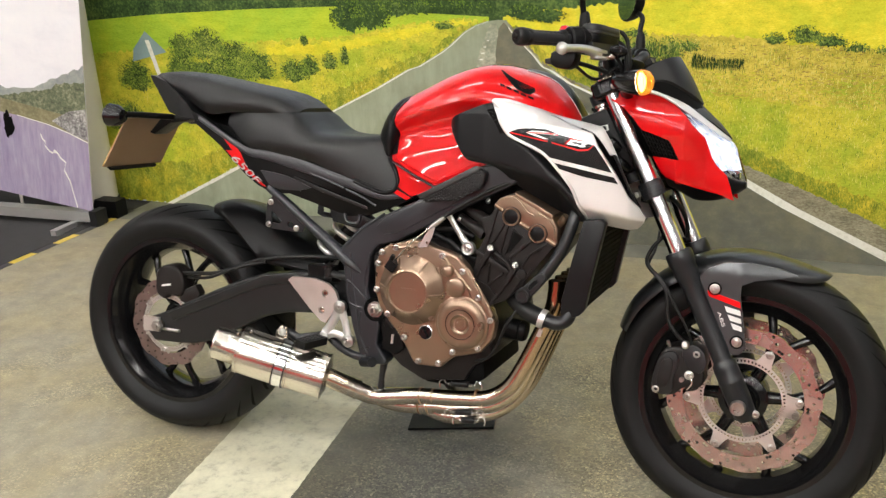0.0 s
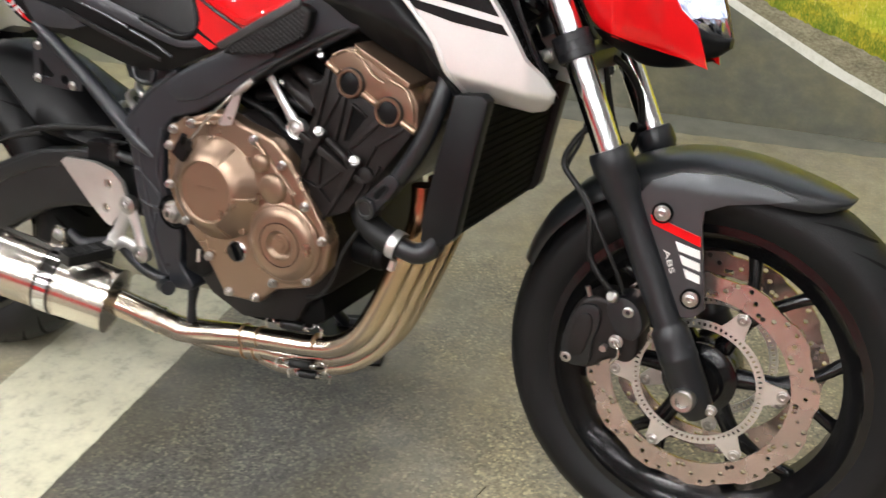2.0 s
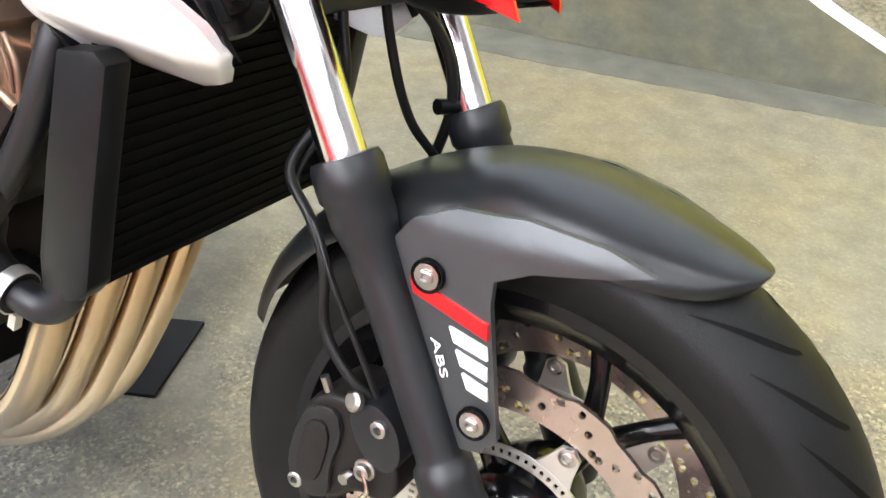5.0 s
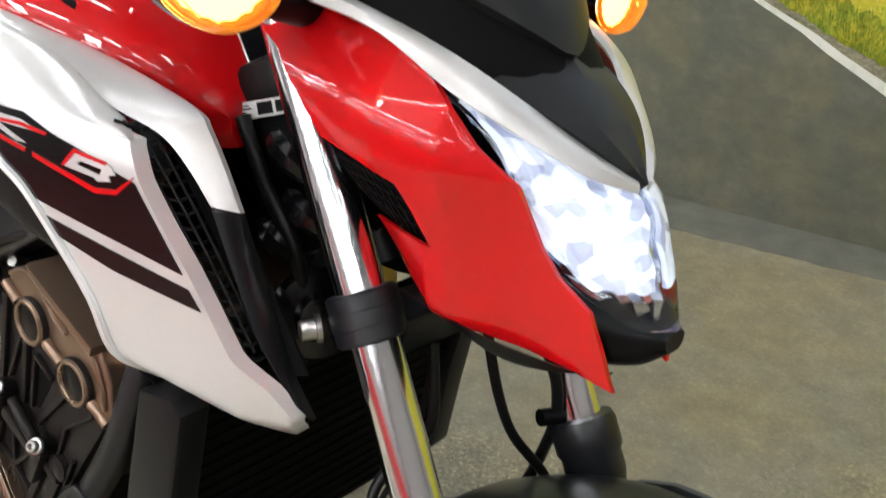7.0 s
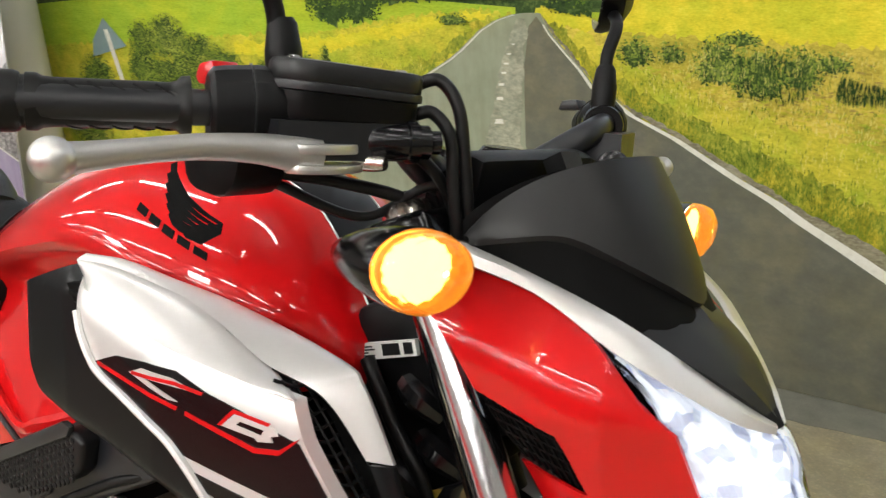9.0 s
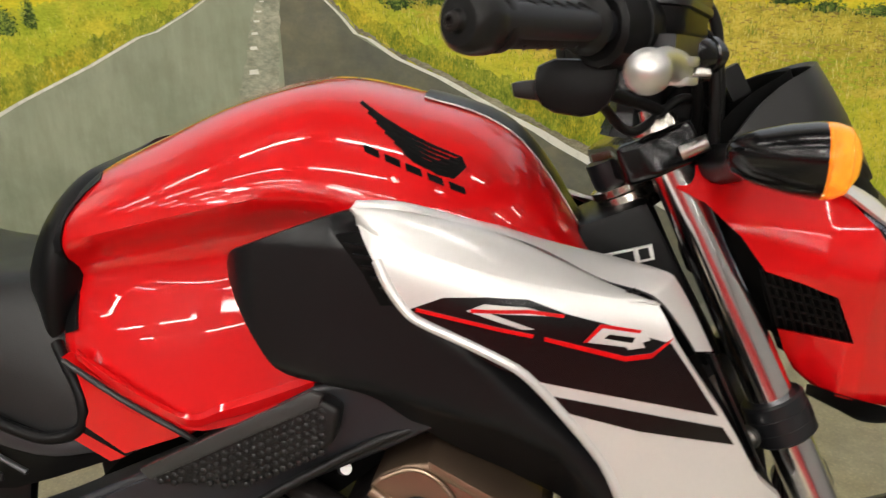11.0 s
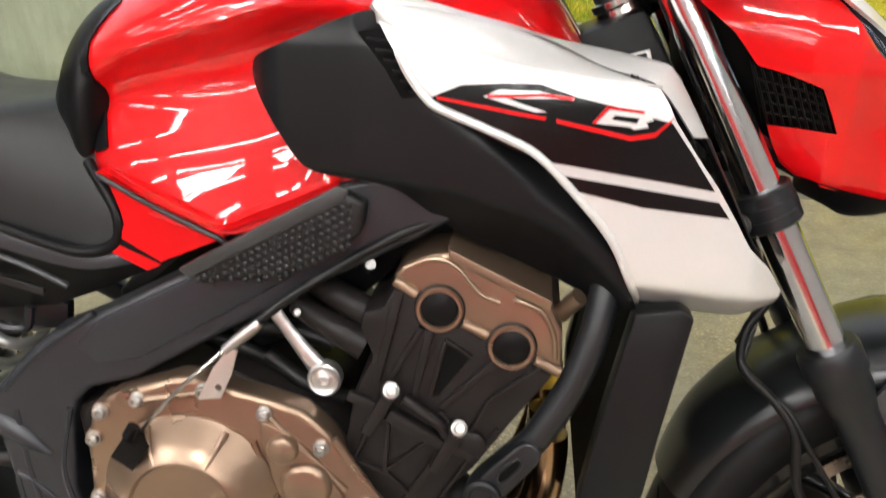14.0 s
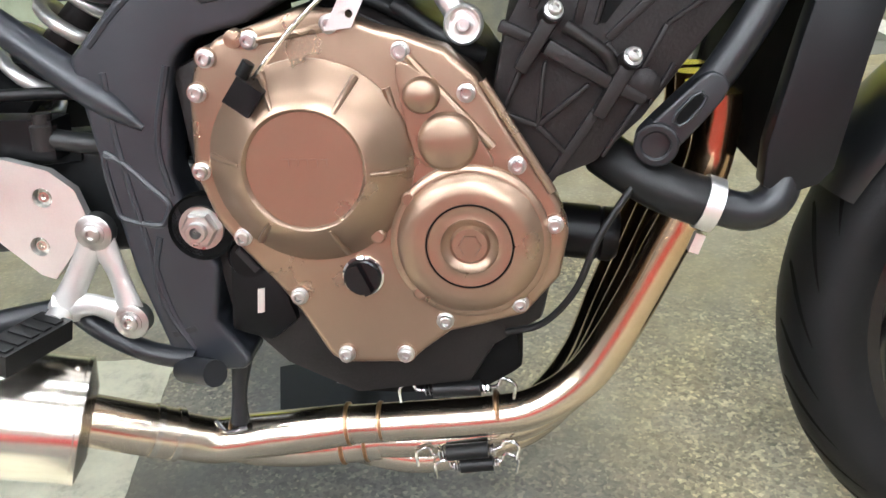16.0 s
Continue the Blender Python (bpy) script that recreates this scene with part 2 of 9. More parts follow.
slab("wall_back", (-6, 0.02, -0.008), (6.2, 0.16, 3.3), WALLPAINT, WALL, "plain painted wall behind the printed mural", "wall")
slab("wall_front", (-6, -9.65, -0.008), (6, -9.5, 3.3), WALLPAINT, label="plain light grey showroom wall", category="wall")
REDWALL = mat("red_wall_panelling", (0.52, 0.018, 0.016), 0.5, 0, 0.06, 4, 0.03, 120)
slab("wall_panel", (-5.99, -9.497, -0.001), (5.99, -9.46, 1.35), REDWALL, label="red panelling on the lower showroom wall", category="wall panel")
slab("wall_west", (-6.15, -9.5, -0.008), (-6, 1.95, 3.3), WALLPAINT, label="plain light grey showroom wall", category="wall")
slab("wall_east", (6, -9.5, -0.008), (6.15, 1.68, 3.3), WALLPAINT, label="plain light grey showroom wall", category="wall")
slab("ceiling", (-6.15, -9.65, 3.3), (6.15, 4, 3.4), CEILPAINT, label="dark painted showroom ceiling", category="ceiling")


def ramp_node(n, stops):
    r = n.new("ShaderNodeValToRGB")
    e = r.color_ramp.elements
    while len(e) < len(stops):
        e.new(0.5)
    for q, (p, c) in zip(e, stops):
        q.position, q.color = p, (*c, 1)
    return r


def noise_node(n, l, vec, scale, detail=4, rough=0.5):
    q = n.new("ShaderNodeTexNoise")
    q.inputs["Scale"].default_value, q.inputs["Detail"].default_value, q.inputs["Roughness"].default_value = scale, detail, rough
    l.new(vec, q.inputs["Vector"])
    return q.outputs["Fac"]


def mix_node(n, l, fac, a, b, mode="MIX"):
    q = n.new("ShaderNodeMix")
    q.data_type, q.blend_type = "RGBA", mode
    for v, s in ((fac, q.inputs[0]), (a, q.inputs[6]), (b, q.inputs[7])):
        if isinstance(v, (int, float)):
            s.default_value = v
        elif isinstance(v, tuple):
            s.default_value = (*v, 1)
        else:
            l.new(v, s)
    return q.outputs[2]


def math_node(n, l, op, a, b=0.0):
    q = n.new("ShaderNodeMath")
    q.operation = op
    for v, s in zip((a, b), q.inputs):
        if isinstance(v, (int, float)):
            s.default_value = v
        else:
            l.new(v, s)
    return q.outputs[0]


def asphalt_print(name):
    """Printed asphalt: beige and grey stone chips, worn in large patches, with fine pale and dark specks."""
    m, n, l, b = node_mat(name)
    tc = n.new("ShaderNodeTexCoord")
    vec = tc.outputs["Object"]
    sep = n.new("ShaderNodeSeparateXYZ")
    l.new(vec, sep.inputs[0])
    big = noise_node(n, l, vec, 1.6, 5, 0.6)
    # a darker worn lane where the print shows the wheel track
    dx = math_node(n, l, "ABSOLUTE", math_node(n, l, "SUBTRACT", sep.outputs[0], 0.60))
    lane = math_node(n, l, "SUBTRACT", 1.0, math_node(n, l, "MULTIPLY", dx, 1.6))
    far = math_node(n, l, "MULTIPLY", math_node(n, l, "SUBTRACT", sep.outputs[1], 0.15), 0.9)
    fac = math_node(n, l, "ADD", math_node(n, l, "SUBTRACT", lane, math_node(n, l, "MAXIMUM", far, 0.0)), math_node(n, l, "MULTIPLY", math_node(n, l, "SUBTRACT", big, 0.5), 2.0))
    base = ramp_node(n, [(0.25, (0.285, 0.264, 0.205)), (0.5, (0.185, 0.176, 0.148)), (0.72, (0.10, 0.099, 0.094))])
    l.new(fac, base.inputs[0])
    vor = n.new("ShaderNodeTexVoronoi")
    vor.inputs["Scale"].default_value = 210
    l.new(vec, vor.inputs["Vector"])
    chip = ramp_node(n, [(0.0, (0.30, 0.30, 0.30)), (0.30, (0.70, 0.70, 0.68)), (0.62, (1.0, 0.98, 0.94)), (0.84, (1.40, 1.36, 1.22)), (1.0, (2.5, 2.4, 2.05))])
    sepc = n.new("ShaderNodeSeparateColor")
    l.new(vor.outputs["Color"], sepc.inputs[0])
    l.new(sepc.outputs[0], chip.inputs[0])
    worn = n.new("ShaderNodeMapRange")
    worn.inputs["From Min"].default_value, worn.inputs["From Max"].default_value = 0.38, 0.62
    worn.inputs["To Min"].default_value, worn.inputs["To Max"].default_value = 0.12, 0.72
    slope = math_node(n, l, "MULTIPLY", math_node(n, l, "SUBTRACT", sep.outputs[0], 0.80), 0.16)
    l.new(math_node(n, l, "ADD", noise_node(n, l, vec, 2.3, 4, 0.6), math_node(n, l, "SUBTRACT", math_node(n, l, "MINIMUM", math_node(n, l, "MAXIMUM", slope, -0.13), 0.10), math_node(n, l, "MULTIPLY", math_node(n, l, "MAXIMUM", math_node(n, l, "SUBTRACT", sep.outputs[1], 0.25), 0.0), 0.3))), worn.inputs["Value"])
    col = mix_node(n, l, worn.outputs[0], base.outputs[0], chip.outputs[0], "MULTIPLY")
    mid = ramp_node(n, [(0.35, (0.78, 0.78, 0.76)), (0.65, (1.15, 1.13, 1.05))])
    l.new(noise_node(n, l, vec, 14, 6, 0.65), mid.inputs[0])
    col = mix_node(n, l, 0.8, col, mid.outputs[0], "MULTIPLY")
    grit = ramp_node(n, [(0.36, (0.35, 0.36, 0.36)), (0.46, (0.95, 0.95, 0.95)), (0.58, (1.0, 1.0, 1.0)), (0.66, (2.1, 2.0, 1.75))])
    l.new(noise_node(n, l, vec, 105, 9, 0.66), grit.inputs[0])
    col = mix_node(n, l, math_node(n, l, "MULTIPLY", worn.outputs[0], 0.8), col, grit.outputs[0], "MULTIPLY")
    stretch = n.new("ShaderNodeMapping")
    stretch.inputs["Scale"].default_value = (16, 60, 1)
    stretch.inputs["Rotation"].default_value = (0, 0, 0.35)
    l.new(vec, stretch.inputs["Vector"])
    straw = ramp_node(n, [(0.66, (1.0, 1.0, 1.0)), (0.74, (1.55, 1.5, 1.3))])
    l.new(noise_node(n, l, stretch.outputs[0], 1.0, 5, 0.6), straw.inputs[0])
    col = mix_node(n, l, 0.8, col, straw.outputs[0], "MULTIPLY")
    tint = ramp_node(n, [(0.42, (1.0, 1.0, 1.0)), (0.60, (1.22, 1.10, 0.80))])
    l.new(noise_node(n, l, vec, 3.1, 6, 0.62), tint.inputs[0])
    col = mix_node(n, l, 0.5, col, tint.outputs[0], "MULTIPLY")
    l.new(col, b.inputs["Base Color"])
    rr = n.new("ShaderNodeMapRange")
    rr.inputs["To Min"].default_value, rr.inputs["To Max"].default_value = 0.34, 0.52
    l.new(big, rr.inputs["Value"]), l.new(rr.outputs[0], b.inputs["Roughness"])
    b.inputs["Specular IOR Level"].default_value = 0.35
    return m, col


ASPHALT, _ = asphalt_print("printed_asphalt_vinyl")


def flat(name, pts, z, material, parent=None, m=None, label="", thick=0.003):
    """A flat sheet from an outline (x, y)."""
    bm = bmesh.new()
    vs = [bm.verts.new((x, y, z)) for x, y in pts]
    es = [bm.edges.new((vs[i], vs[(i + 1) % len(vs)])) for i in range(len(vs))]
    bmesh.ops.triangle_fill(bm, edges=es, use_beauty=True)
    back = bmesh.ops.extrude_face_region(bm, geom=list(bm.faces))
    bmesh.ops.translate(bm, vec=(0, 0, -thick), verts=[v for v in back["geom"] if isinstance(v, bmesh.types.BMVert)])
    ob = part(name, bm, material, parent, label, smooth=False)
    if m and not parent:
        ob.matrix_world = m
    return ob


def left_edge(y):
    return -1.582 + 0.03 * y


def wall_line(x, gap=0.0):
    """The foot of the back wall."""
    return 1.797 - 0.0223 * x - gap


tagged(flat("floor_vinyl", [(left_edge(-3.0), -3.0), (4.2, -3.0), (4.2, wall_line(4.2, 0.02)), (left_edge(1.8), wall_line(-1.53, 0.02))], 0.0, ASPHALT, thick=0.006), "printed vinyl floor showing worn road asphalt", "floor", kind="structure")


def paint_print(name, c):
    """Worn road paint: pale, rubbed through in specks and streaks."""
    m, n, l, b = node_mat(name)
    tc = n.new("ShaderNodeTexCoord")
    vec = tc.outputs["Object"]
    worn = ramp_node(n, [(0.30, tuple(v * 0.52 for v in c)), (0.48, tuple(v * 0.86 for v in c)), (0.7, c)])
    l.new(noise_node(n, l, vec, 22, 8, 0.72), worn.inputs[0])
    soft = ramp_node(n, [(0.3, (0.8, 0.8, 0.78)), (0.7, (1.08, 1.06, 1.0))])
    l.new(noise_node(n, l, vec, 3, 4), soft.inputs[0])
    l.new(mix_node(n, l, 0.8, worn.outputs[0], soft.outputs[0], "MULTIPLY"), b.inputs["Base Color"])
    b.inputs["Roughness"].default_value, b.inputs["Specular IOR Level"].default_value = 0.42, 0.35
    return m


ROADPAINT = paint_print("worn_road_paint", (0.66, 0.64, 0.50))
rnd = random.Random(5)


def ragged(a, b, n, amp):
    """A worn edge from a to b."""
    out = []
    for i in range(n):
        t = i / n
        x, y = a[0] + (b[0] - a[0]) * t, a[1] + (b[1] - a[1]) * t
        d = Vector((b[1] - a[1], a[0] - b[0])).normalized() * rnd.uniform(-amp, amp)
        out.append((x + d[0], y + d[1]))
    return out


stripe = ragged((0.473, -0.365), (0.408, 0.377), 60, 0.0014) + ragged((0.408, 0.377), (0.115, 0.358), 20, 0.002) + ragged((0.115, 0.358), (0.205, -0.725), 70, 0.0016) + ragged((0.205, -0.725), (0.512, -0.695), 20, 0.0016) + ragged((0.512, -0.695), (0.473, -0.365), 20, 0.0014)
tagged(flat("road_marking", stripe, 0.0012, ROADPAINT, thick=0.001), "worn cream-white road line printed on the floor", "road marking", kind="structure")
STRIPPRINT = mat("grey_print_strip", (0.17, 0.17, 0.14), 0.5, 0, 0.35, 12, 0.05, 300)
tagged(flat("floor_strip", ragged((-1.53, 1.555), (4.1, 1.715), 160, 0.004) + [(4.1, wall_line(4.1, 0.004)), (-1.53, wall_line(-1.53, 0.004))], 0.0013, STRIPPRINT, thick=0.001), "dark printed strip along the foot of the mural", "floor strip", kind="structure")

# yellow and black hazard tape along the vinyl's edge
TAPEY, TAPEK = mat("yellow_tape", (0.72, 0.55, 0.08), 0.4), mat("black_tape", (0.02, 0.02, 0.02), 0.4)
tape = thing("edge_tape", pose(0, 0, 0), "yellow and black edging tape along the vinyl floor", "tape")
for i in range(37):
    y0, y1 = -2.98 + 0.126 * i, -2.98 + 0.126 * (i + 1) - 0.001
    flat("tape_piece", [(left_edge(y0) - 0.018, y0), (left_edge(y0) + 0.018, y0), (left_edge(y1) + 0.018, y1), (left_edge(y1) - 0.018, y1)], 0.0014, TAPEY if i % 2 else TAPEK, tape, thick=0.001)

# ---- the printed mural on the wall: u along the wall, v up ----
def print_mat(name, stops, scale, stretch=(1, 1, 1), detail=6, rough=0.62, tint=None, coarse=0.14):
    """A photographic print: a colour ramp over fine and coarse noise, with a second tone in drifts."""
    m, n, l, b = node_mat(name)
    tc, mp = n.new("ShaderNodeTexCoord"), n.new("ShaderNodeMapping")
    mp.inputs["Scale"].default_value = stretch
    l.new(tc.outputs["Object"], mp.inputs["Vector"])
    r = ramp_node(n, stops)
    a = noise_node(n, l, mp.outputs[0], scale, detail, 0.72)
    c = noise_node(n, l, mp.outputs[0], scale * coarse, 4, 0.6)
    l.new(math_node(n, l, "ADD", math_node(n, l, "MULTIPLY", a, 0.62), math_node(n, l, "MULTIPLY", c, 0.38)), r.inputs[0])
    col = r.outputs[0]
    if tint:
        drift = ramp_node(n, [(0.44, (0.0, 0.0, 0.0)), (0.60, (1.0, 1.0, 1.0))])
        l.new(noise_node(n, l, tc.outputs["Object"], tint[1], 5, 0.65), drift.inputs[0])
        col = mix_node(n, l, drift.outputs[0], col, mix_node(n, l, 1.0, col, tint[0], "MULTIPLY"))
    l.new(col, b.inputs["Base Color"])
    b.inputs["Roughness"].default_value, b.inputs["Specular IOR Level"].default_value = rough, 0.25
    return m


P_FIELD = print_mat("print_green_field", [(0.3, (0.22, 0.36, 0.02)), (0.5, (0.35, 0.52, 0.035)), (0.7, (0.50, 0.62, 0.07))], 60, (1, 4, 1), tint=((1.25, 1.05, 0.8), 4.0))
P_YELLOW = print_mat("print_yellow_field", [(0.30, (0.36, 0.36, 0.02)), (0.44, (0.66, 0.58, 0.025)), (0.58, (0.82, 0.70, 0.05)), (0.74, (0.90, 0.82, 0.20))], 120, (1, 2.4, 1), 8, tint=((0.78, 0.90, 0.8), 7.0))
P_DRY = print_mat("print_dry_meadow", [(0.32, (0.18, 0.14, 0.025)), (0.42, (0.47, 0.38, 0.05)), (0.54, (0.70, 0.56, 0.085)), (0.66, (0.80, 0.68, 0.16)), (0.78, (0.86, 0.78, 0.34))], 120, (0.9, 1.5, 1), 10, tint=((0.74, 0.80, 0.60), 5.0))
P_LIME = print_mat("print_lime_meadow", [(0.32, (0.20, 0.22, 0.015)), (0.43, (0.48, 0.45, 0.033)), (0.58, (0.70, 0.61, 0.06)), (0.74, (0.82, 0.74, 0.18))], 120, (0.9, 1.5, 1), 10, tint=((0.66, 0.86, 0.7), 5.0))
P_VERGE = print_mat("print_verge_grass", [(0.34, (0.06, 0.09, 0.008)), (0.46, (0.21, 0.27, 0.022)), (0.58, (0.44, 0.44, 0.05)), (0.72, (0.68, 0.62, 0.14))], 130, (1.5, 0.8, 1), 10, tint=((1.4, 1.12, 0.8), 6.0))
P_BUSH = print_mat("print_bush_leaves", [(0.38, (0.010, 0.024, 0.006)), (0.47, (0.045, 0.085, 0.014)), (0.55, (0.13, 0.19, 0.035)), (0.64, (0.30, 0.36, 0.09))], 95, (1, 1, 1), 9)
P_TREES = print_mat("print_far_trees", [(0.38, (0.010, 0.028, 0.010)), (0.50, (0.045, 0.090, 0.022)), (0.62, (0.15, 0.22, 0.05))], 80, (1, 0.9, 1), 9)
P_ROAD = print_mat("print_road_asphalt", [(0.3, (0.255, 0.285, 0.196)), (0.5, (0.310, 0.340, 0.240)), (0.68, (0.375, 0.400, 0.290))], 10, (2.6, 0.5, 1), 7, rough=0.3, tint=((0.80, 0.82, 0.80), 3.2))
P_ROADDARK = print_mat("print_road_dark_lane", [(0.3, (0.100, 0.106, 0.084)), (0.5, (0.138, 0.142, 0.112)), (0.7, (0.205, 0.202, 0.150))], 16, (0.9, 1.1, 1), 8, rough=0.3, tint=((1.28, 1.20, 1.02), 3.4))
P_LINE = print_mat("print_white_line", [(0.3, (0.56, 0.56, 0.48)), (0.5, (0.76, 0.76, 0.68)), (0.7, (0.84, 0.84, 0.78))], 60)
P_WORN = print_mat("print_worn_paint", [(0.36, (0.22, 0.24, 0.18)), (0.48, (0.34, 0.35, 0.26)), (0.60, (0.50, 0.48, 0.36))], 60, (1, 1.6, 1), 8, tint=((0.8, 0.82, 0.8), 16.0))
P_GRAVEL = print_mat("print_gravel_edge", [(0.34, (0.10, 0.09, 0.06)), (0.5, (0.25, 0.23, 0.15)), (0.66, (0.42, 0.39, 0.27))], 90, (1, 2, 1), 8)
P_SKY = print_mat("print_pale_sky", [(0.3, (0.55, 0.68, 0.85)), (0.7, (0.75, 0.82, 0.9))], 2)
P_SIGN = print_mat("print_sign_back", [(0.3, (0.15, 0.24, 0.24)), (0.7, (0.26, 0.36, 0.36))], 6)
mural = thing("mural", WALL @ Matrix.Rotation(radians(90), 4, "X"), "printed wall mural of a country road through yellow fields", "mural", kind="structure")


def fuzz(pts, amp, step=0.009, seed=4):
    """An outline with a grassy, uneven edge."""
    q = random.Random(seed)
    out = []
    for i in range(len(pts)):
        a, c = Vector(pts[i]), Vector(pts[(i + 1) % len(pts)])
        n = max(1, int((c - a).length / step))
        for k in range(n):
            p = a + (c - a) * (k / n)
            if k:
                p += Vector((q.uniform(-0.5, 0.5) * amp, q.uniform(-0.5, 1.0) * amp))
            out.append((p.x, max(0.0, p.y)))
    return out


def layer(name, pts, k, material, soft=0.0):
    if soft:
        pts = fuzz(pts, soft, seed=int(k * 7) + len(pts))
    return flat(name, pts, 0.002 + 0.0009 * k, material, mural, thick=0.0008)


def bumpy(a, b, n, amp, seed, base=0.0):
    """A leafy outline from a to b that bulges upwards."""
    q = random.Random(seed)
    out = []
    for i in range(n + 1):
        t = i / n
        x, y = a[0] + (b[0] - a[0]) * t, a[1] + (b[1] - a[1]) * t
        out.append((x, y + amp * (0.55 * abs(math.sin(7.3 * t * n / 12 + seed)) + 0.6 * q.random()) + base * math.sin(math.pi * t)))
    return out


def blob(cx, cy, rx, ry, seed, n=150):
    """A leafy bush outline."""
    q = random.Random(seed)
    out = []
    for i in range(n):
        a = 2 * math.pi * i / n
        k = 0.78 + 0.16 * q.random() + 0.10 * math.sin(3 * a + seed) + 0.08 * math.sin(7 * a + 2 * seed) + 0.06 * math.sin(17 * a + seed) + 0.05 * math.sin(31 * a + 3 * seed)
        out.append((cx + rx * k * math.cos(a), cy + ry * k * (math.sin(a) if math.sin(a) > 0 else 0.7 * math.sin(a))))
    return out


LEFT = [(-1.42, 0.002), (-1.15, 0.130), (-0.889, 0.258), (-0.648, 0.380), (-0.526, 0.452), (-0.425, 0.506), (-0.200, 0.612), (-0.053, 0.690), (0.000, 0.706), (0.101, 0.762), (0.145, 0.792), (0.208, 0.845), (0.258, 0.872), (0.310, 0.888), (0.355, 0.893)]
RIGHTE = [(0.395, 0.893), (0.412, 0.865), (0.428, 0.841), (0.476, 0.792), (0.512, 0.757), (0.550, 0.711), (0.585, 0.698), (0.657, 0.650), (0.768, 0.603), (0.920, 0.520), (1.015, 0.474), (1.080, 0.434), (1.179, 0.382), (1.328, 0.299), (1.507, 0.200), (1.800, 0.062), (1.93, 0.002)]
layer("backing_print", [(-2.3, 0), (3.8, 0), (3.8, 2.25), (-2.3, 2.25)], -1, P_SKY)
layer("far_trees_print", [(-2.3, 0.82), (3.8, 0.82)] + bumpy((3.8, 1.06), (-2.3, 0.995), 190, 0.05, 3), 0, P_TREES)
layer("field_print", [(-2.3, 0.3), (0.32, 0.3), (0.32, 0.905), (-0.10, 0.930), (-0.354, 0.952), (-0.804, 0.944), (-1.332, 0.925), (-2.3, 0.86)], 1, P_FIELD)
layer("yellow_field_print", [(0.38, 0.30), (3.8, 0.0), (3.8, 1.20), (2.152, 1.12), (1.371, 1.02), (0.849, 0.955), (0.38, 0.905)], 1, P_YELLOW, 0.010)
layer("dry_meadow_print", [(0.62, 0.40), (3.8, 0.0), (3.8, 0.74), (2.4, 0.755), (1.76, 0.778), (1.496, 0.800), (1.266, 0.828), (1.09, 0.835), (0.934, 0.836), (0.70, 0.842), (0.52, 0.846), (0.46, 0.858), (0.44, 0.85), (0.50, 0.79), (0.60, 0.72)], 2, P_DRY, 0.012)
layer("lime_meadow_print", [(0.46, 0.815), (0.50, 0.79), (0.60, 0.70), (0.9, 0.54), (1.3, 0.33), (1.8, 0.10), (3.8, 0.0), (3.8, 0.50), (2.2, 0.55), (1.79, 0.575), (1.48, 0.590), (1.23, 0.612), (1.02, 0.650), (0.86, 0.690), (0.72, 0.745), (0.60, 0.800), (0.50, 0.850)], 2.6, P_LIME, 0.014)
layer("left_meadow_print", [(-2.3, 0.0), (-1.42, 0.0), (-0.2, 0.60), (0.10, 0.755), (0.28, 0.885), (0.20, 0.900), (-0.05, 0.872), (-0.30, 0.832), (-0.46, 0.815), (-0.60, 0.812), (-0.75, 0.800), (-1.0, 0.79), (-1.35, 0.765), (-2.3, 0.70)], 2, P_LIME, 0.012)
layer("flower_strip_print", [(-0.74, 0.745), (-0.46, 0.740), (-0.20, 0.790), (0.05, 0.842), (0.26, 0.880), (0.20, 0.892), (-0.06, 0.858), (-0.30, 0.812), (-0.50, 0.790), (-0.74, 0.782)], 2.8, P_YELLOW, 0.012)
layer("left_verge_print", [(-2.3, 0.0), *LEFT[:-1], (0.20, 0.862), (0.10, 0.795), (-0.06, 0.728), (-0.22, 0.662), (-0.45, 0.570), (-0.66, 0.470), (-0.92, 0.345), (-1.25, 0.22), (-2.3, 0.12)], 3, P_VERGE, 0.016)
layer("right_verge_print", [*RIGHTE[1:], (3.8, 0.002), (3.8, 0.20), (2.2, 0.20), (1.82, 0.235), (1.50, 0.345), (1.32, 0.435), (1.10, 0.535), (0.90, 0.612), (0.76, 0.668), (0.66, 0.708), (0.57, 0.752), (0.49, 0.818), (0.44, 0.868)], 3, P_VERGE, 0.016)
LEFTBUSH = [(-1.19, 0.765, 0.085, 0.075), (-1.06, 0.775, 0.10, 0.085), (-0.92, 0.715, 0.12, 0.085), (-0.80, 0.680, 0.10, 0.075), (-1.02, 0.655, 0.22, 0.085), (-1.22, 0.66, 0.08, 0.10), (-0.60, 0.665, 0.075, 0.060), (-0.52, 0.690, 0.045, 0.052), (-0.42, 0.712, 0.035, 0.045), (-0.345, 0.735, 0.022, 0.048), (-1.50, 0.62, 0.10, 0.09), (-1.60, 0.42, 0.12, 0.09), (-0.540, 0.806, 0.020, 0.030), (0.125, 0.868, 0.05, 0.018)]
LEFTTREE = [(-0.31, 0.905, 0.085, 0.085), (-0.20, 0.915, 0.085, 0.085), (-0.04, 0.950, 0.12, 0.060), (0.12, 0.945, 0.11, 0.042), (0.25, 0.940, 0.09, 0.035), (0.47, 0.915, 0.06, 0.040), (0.56, 0.905, 0.07, 0.035)]
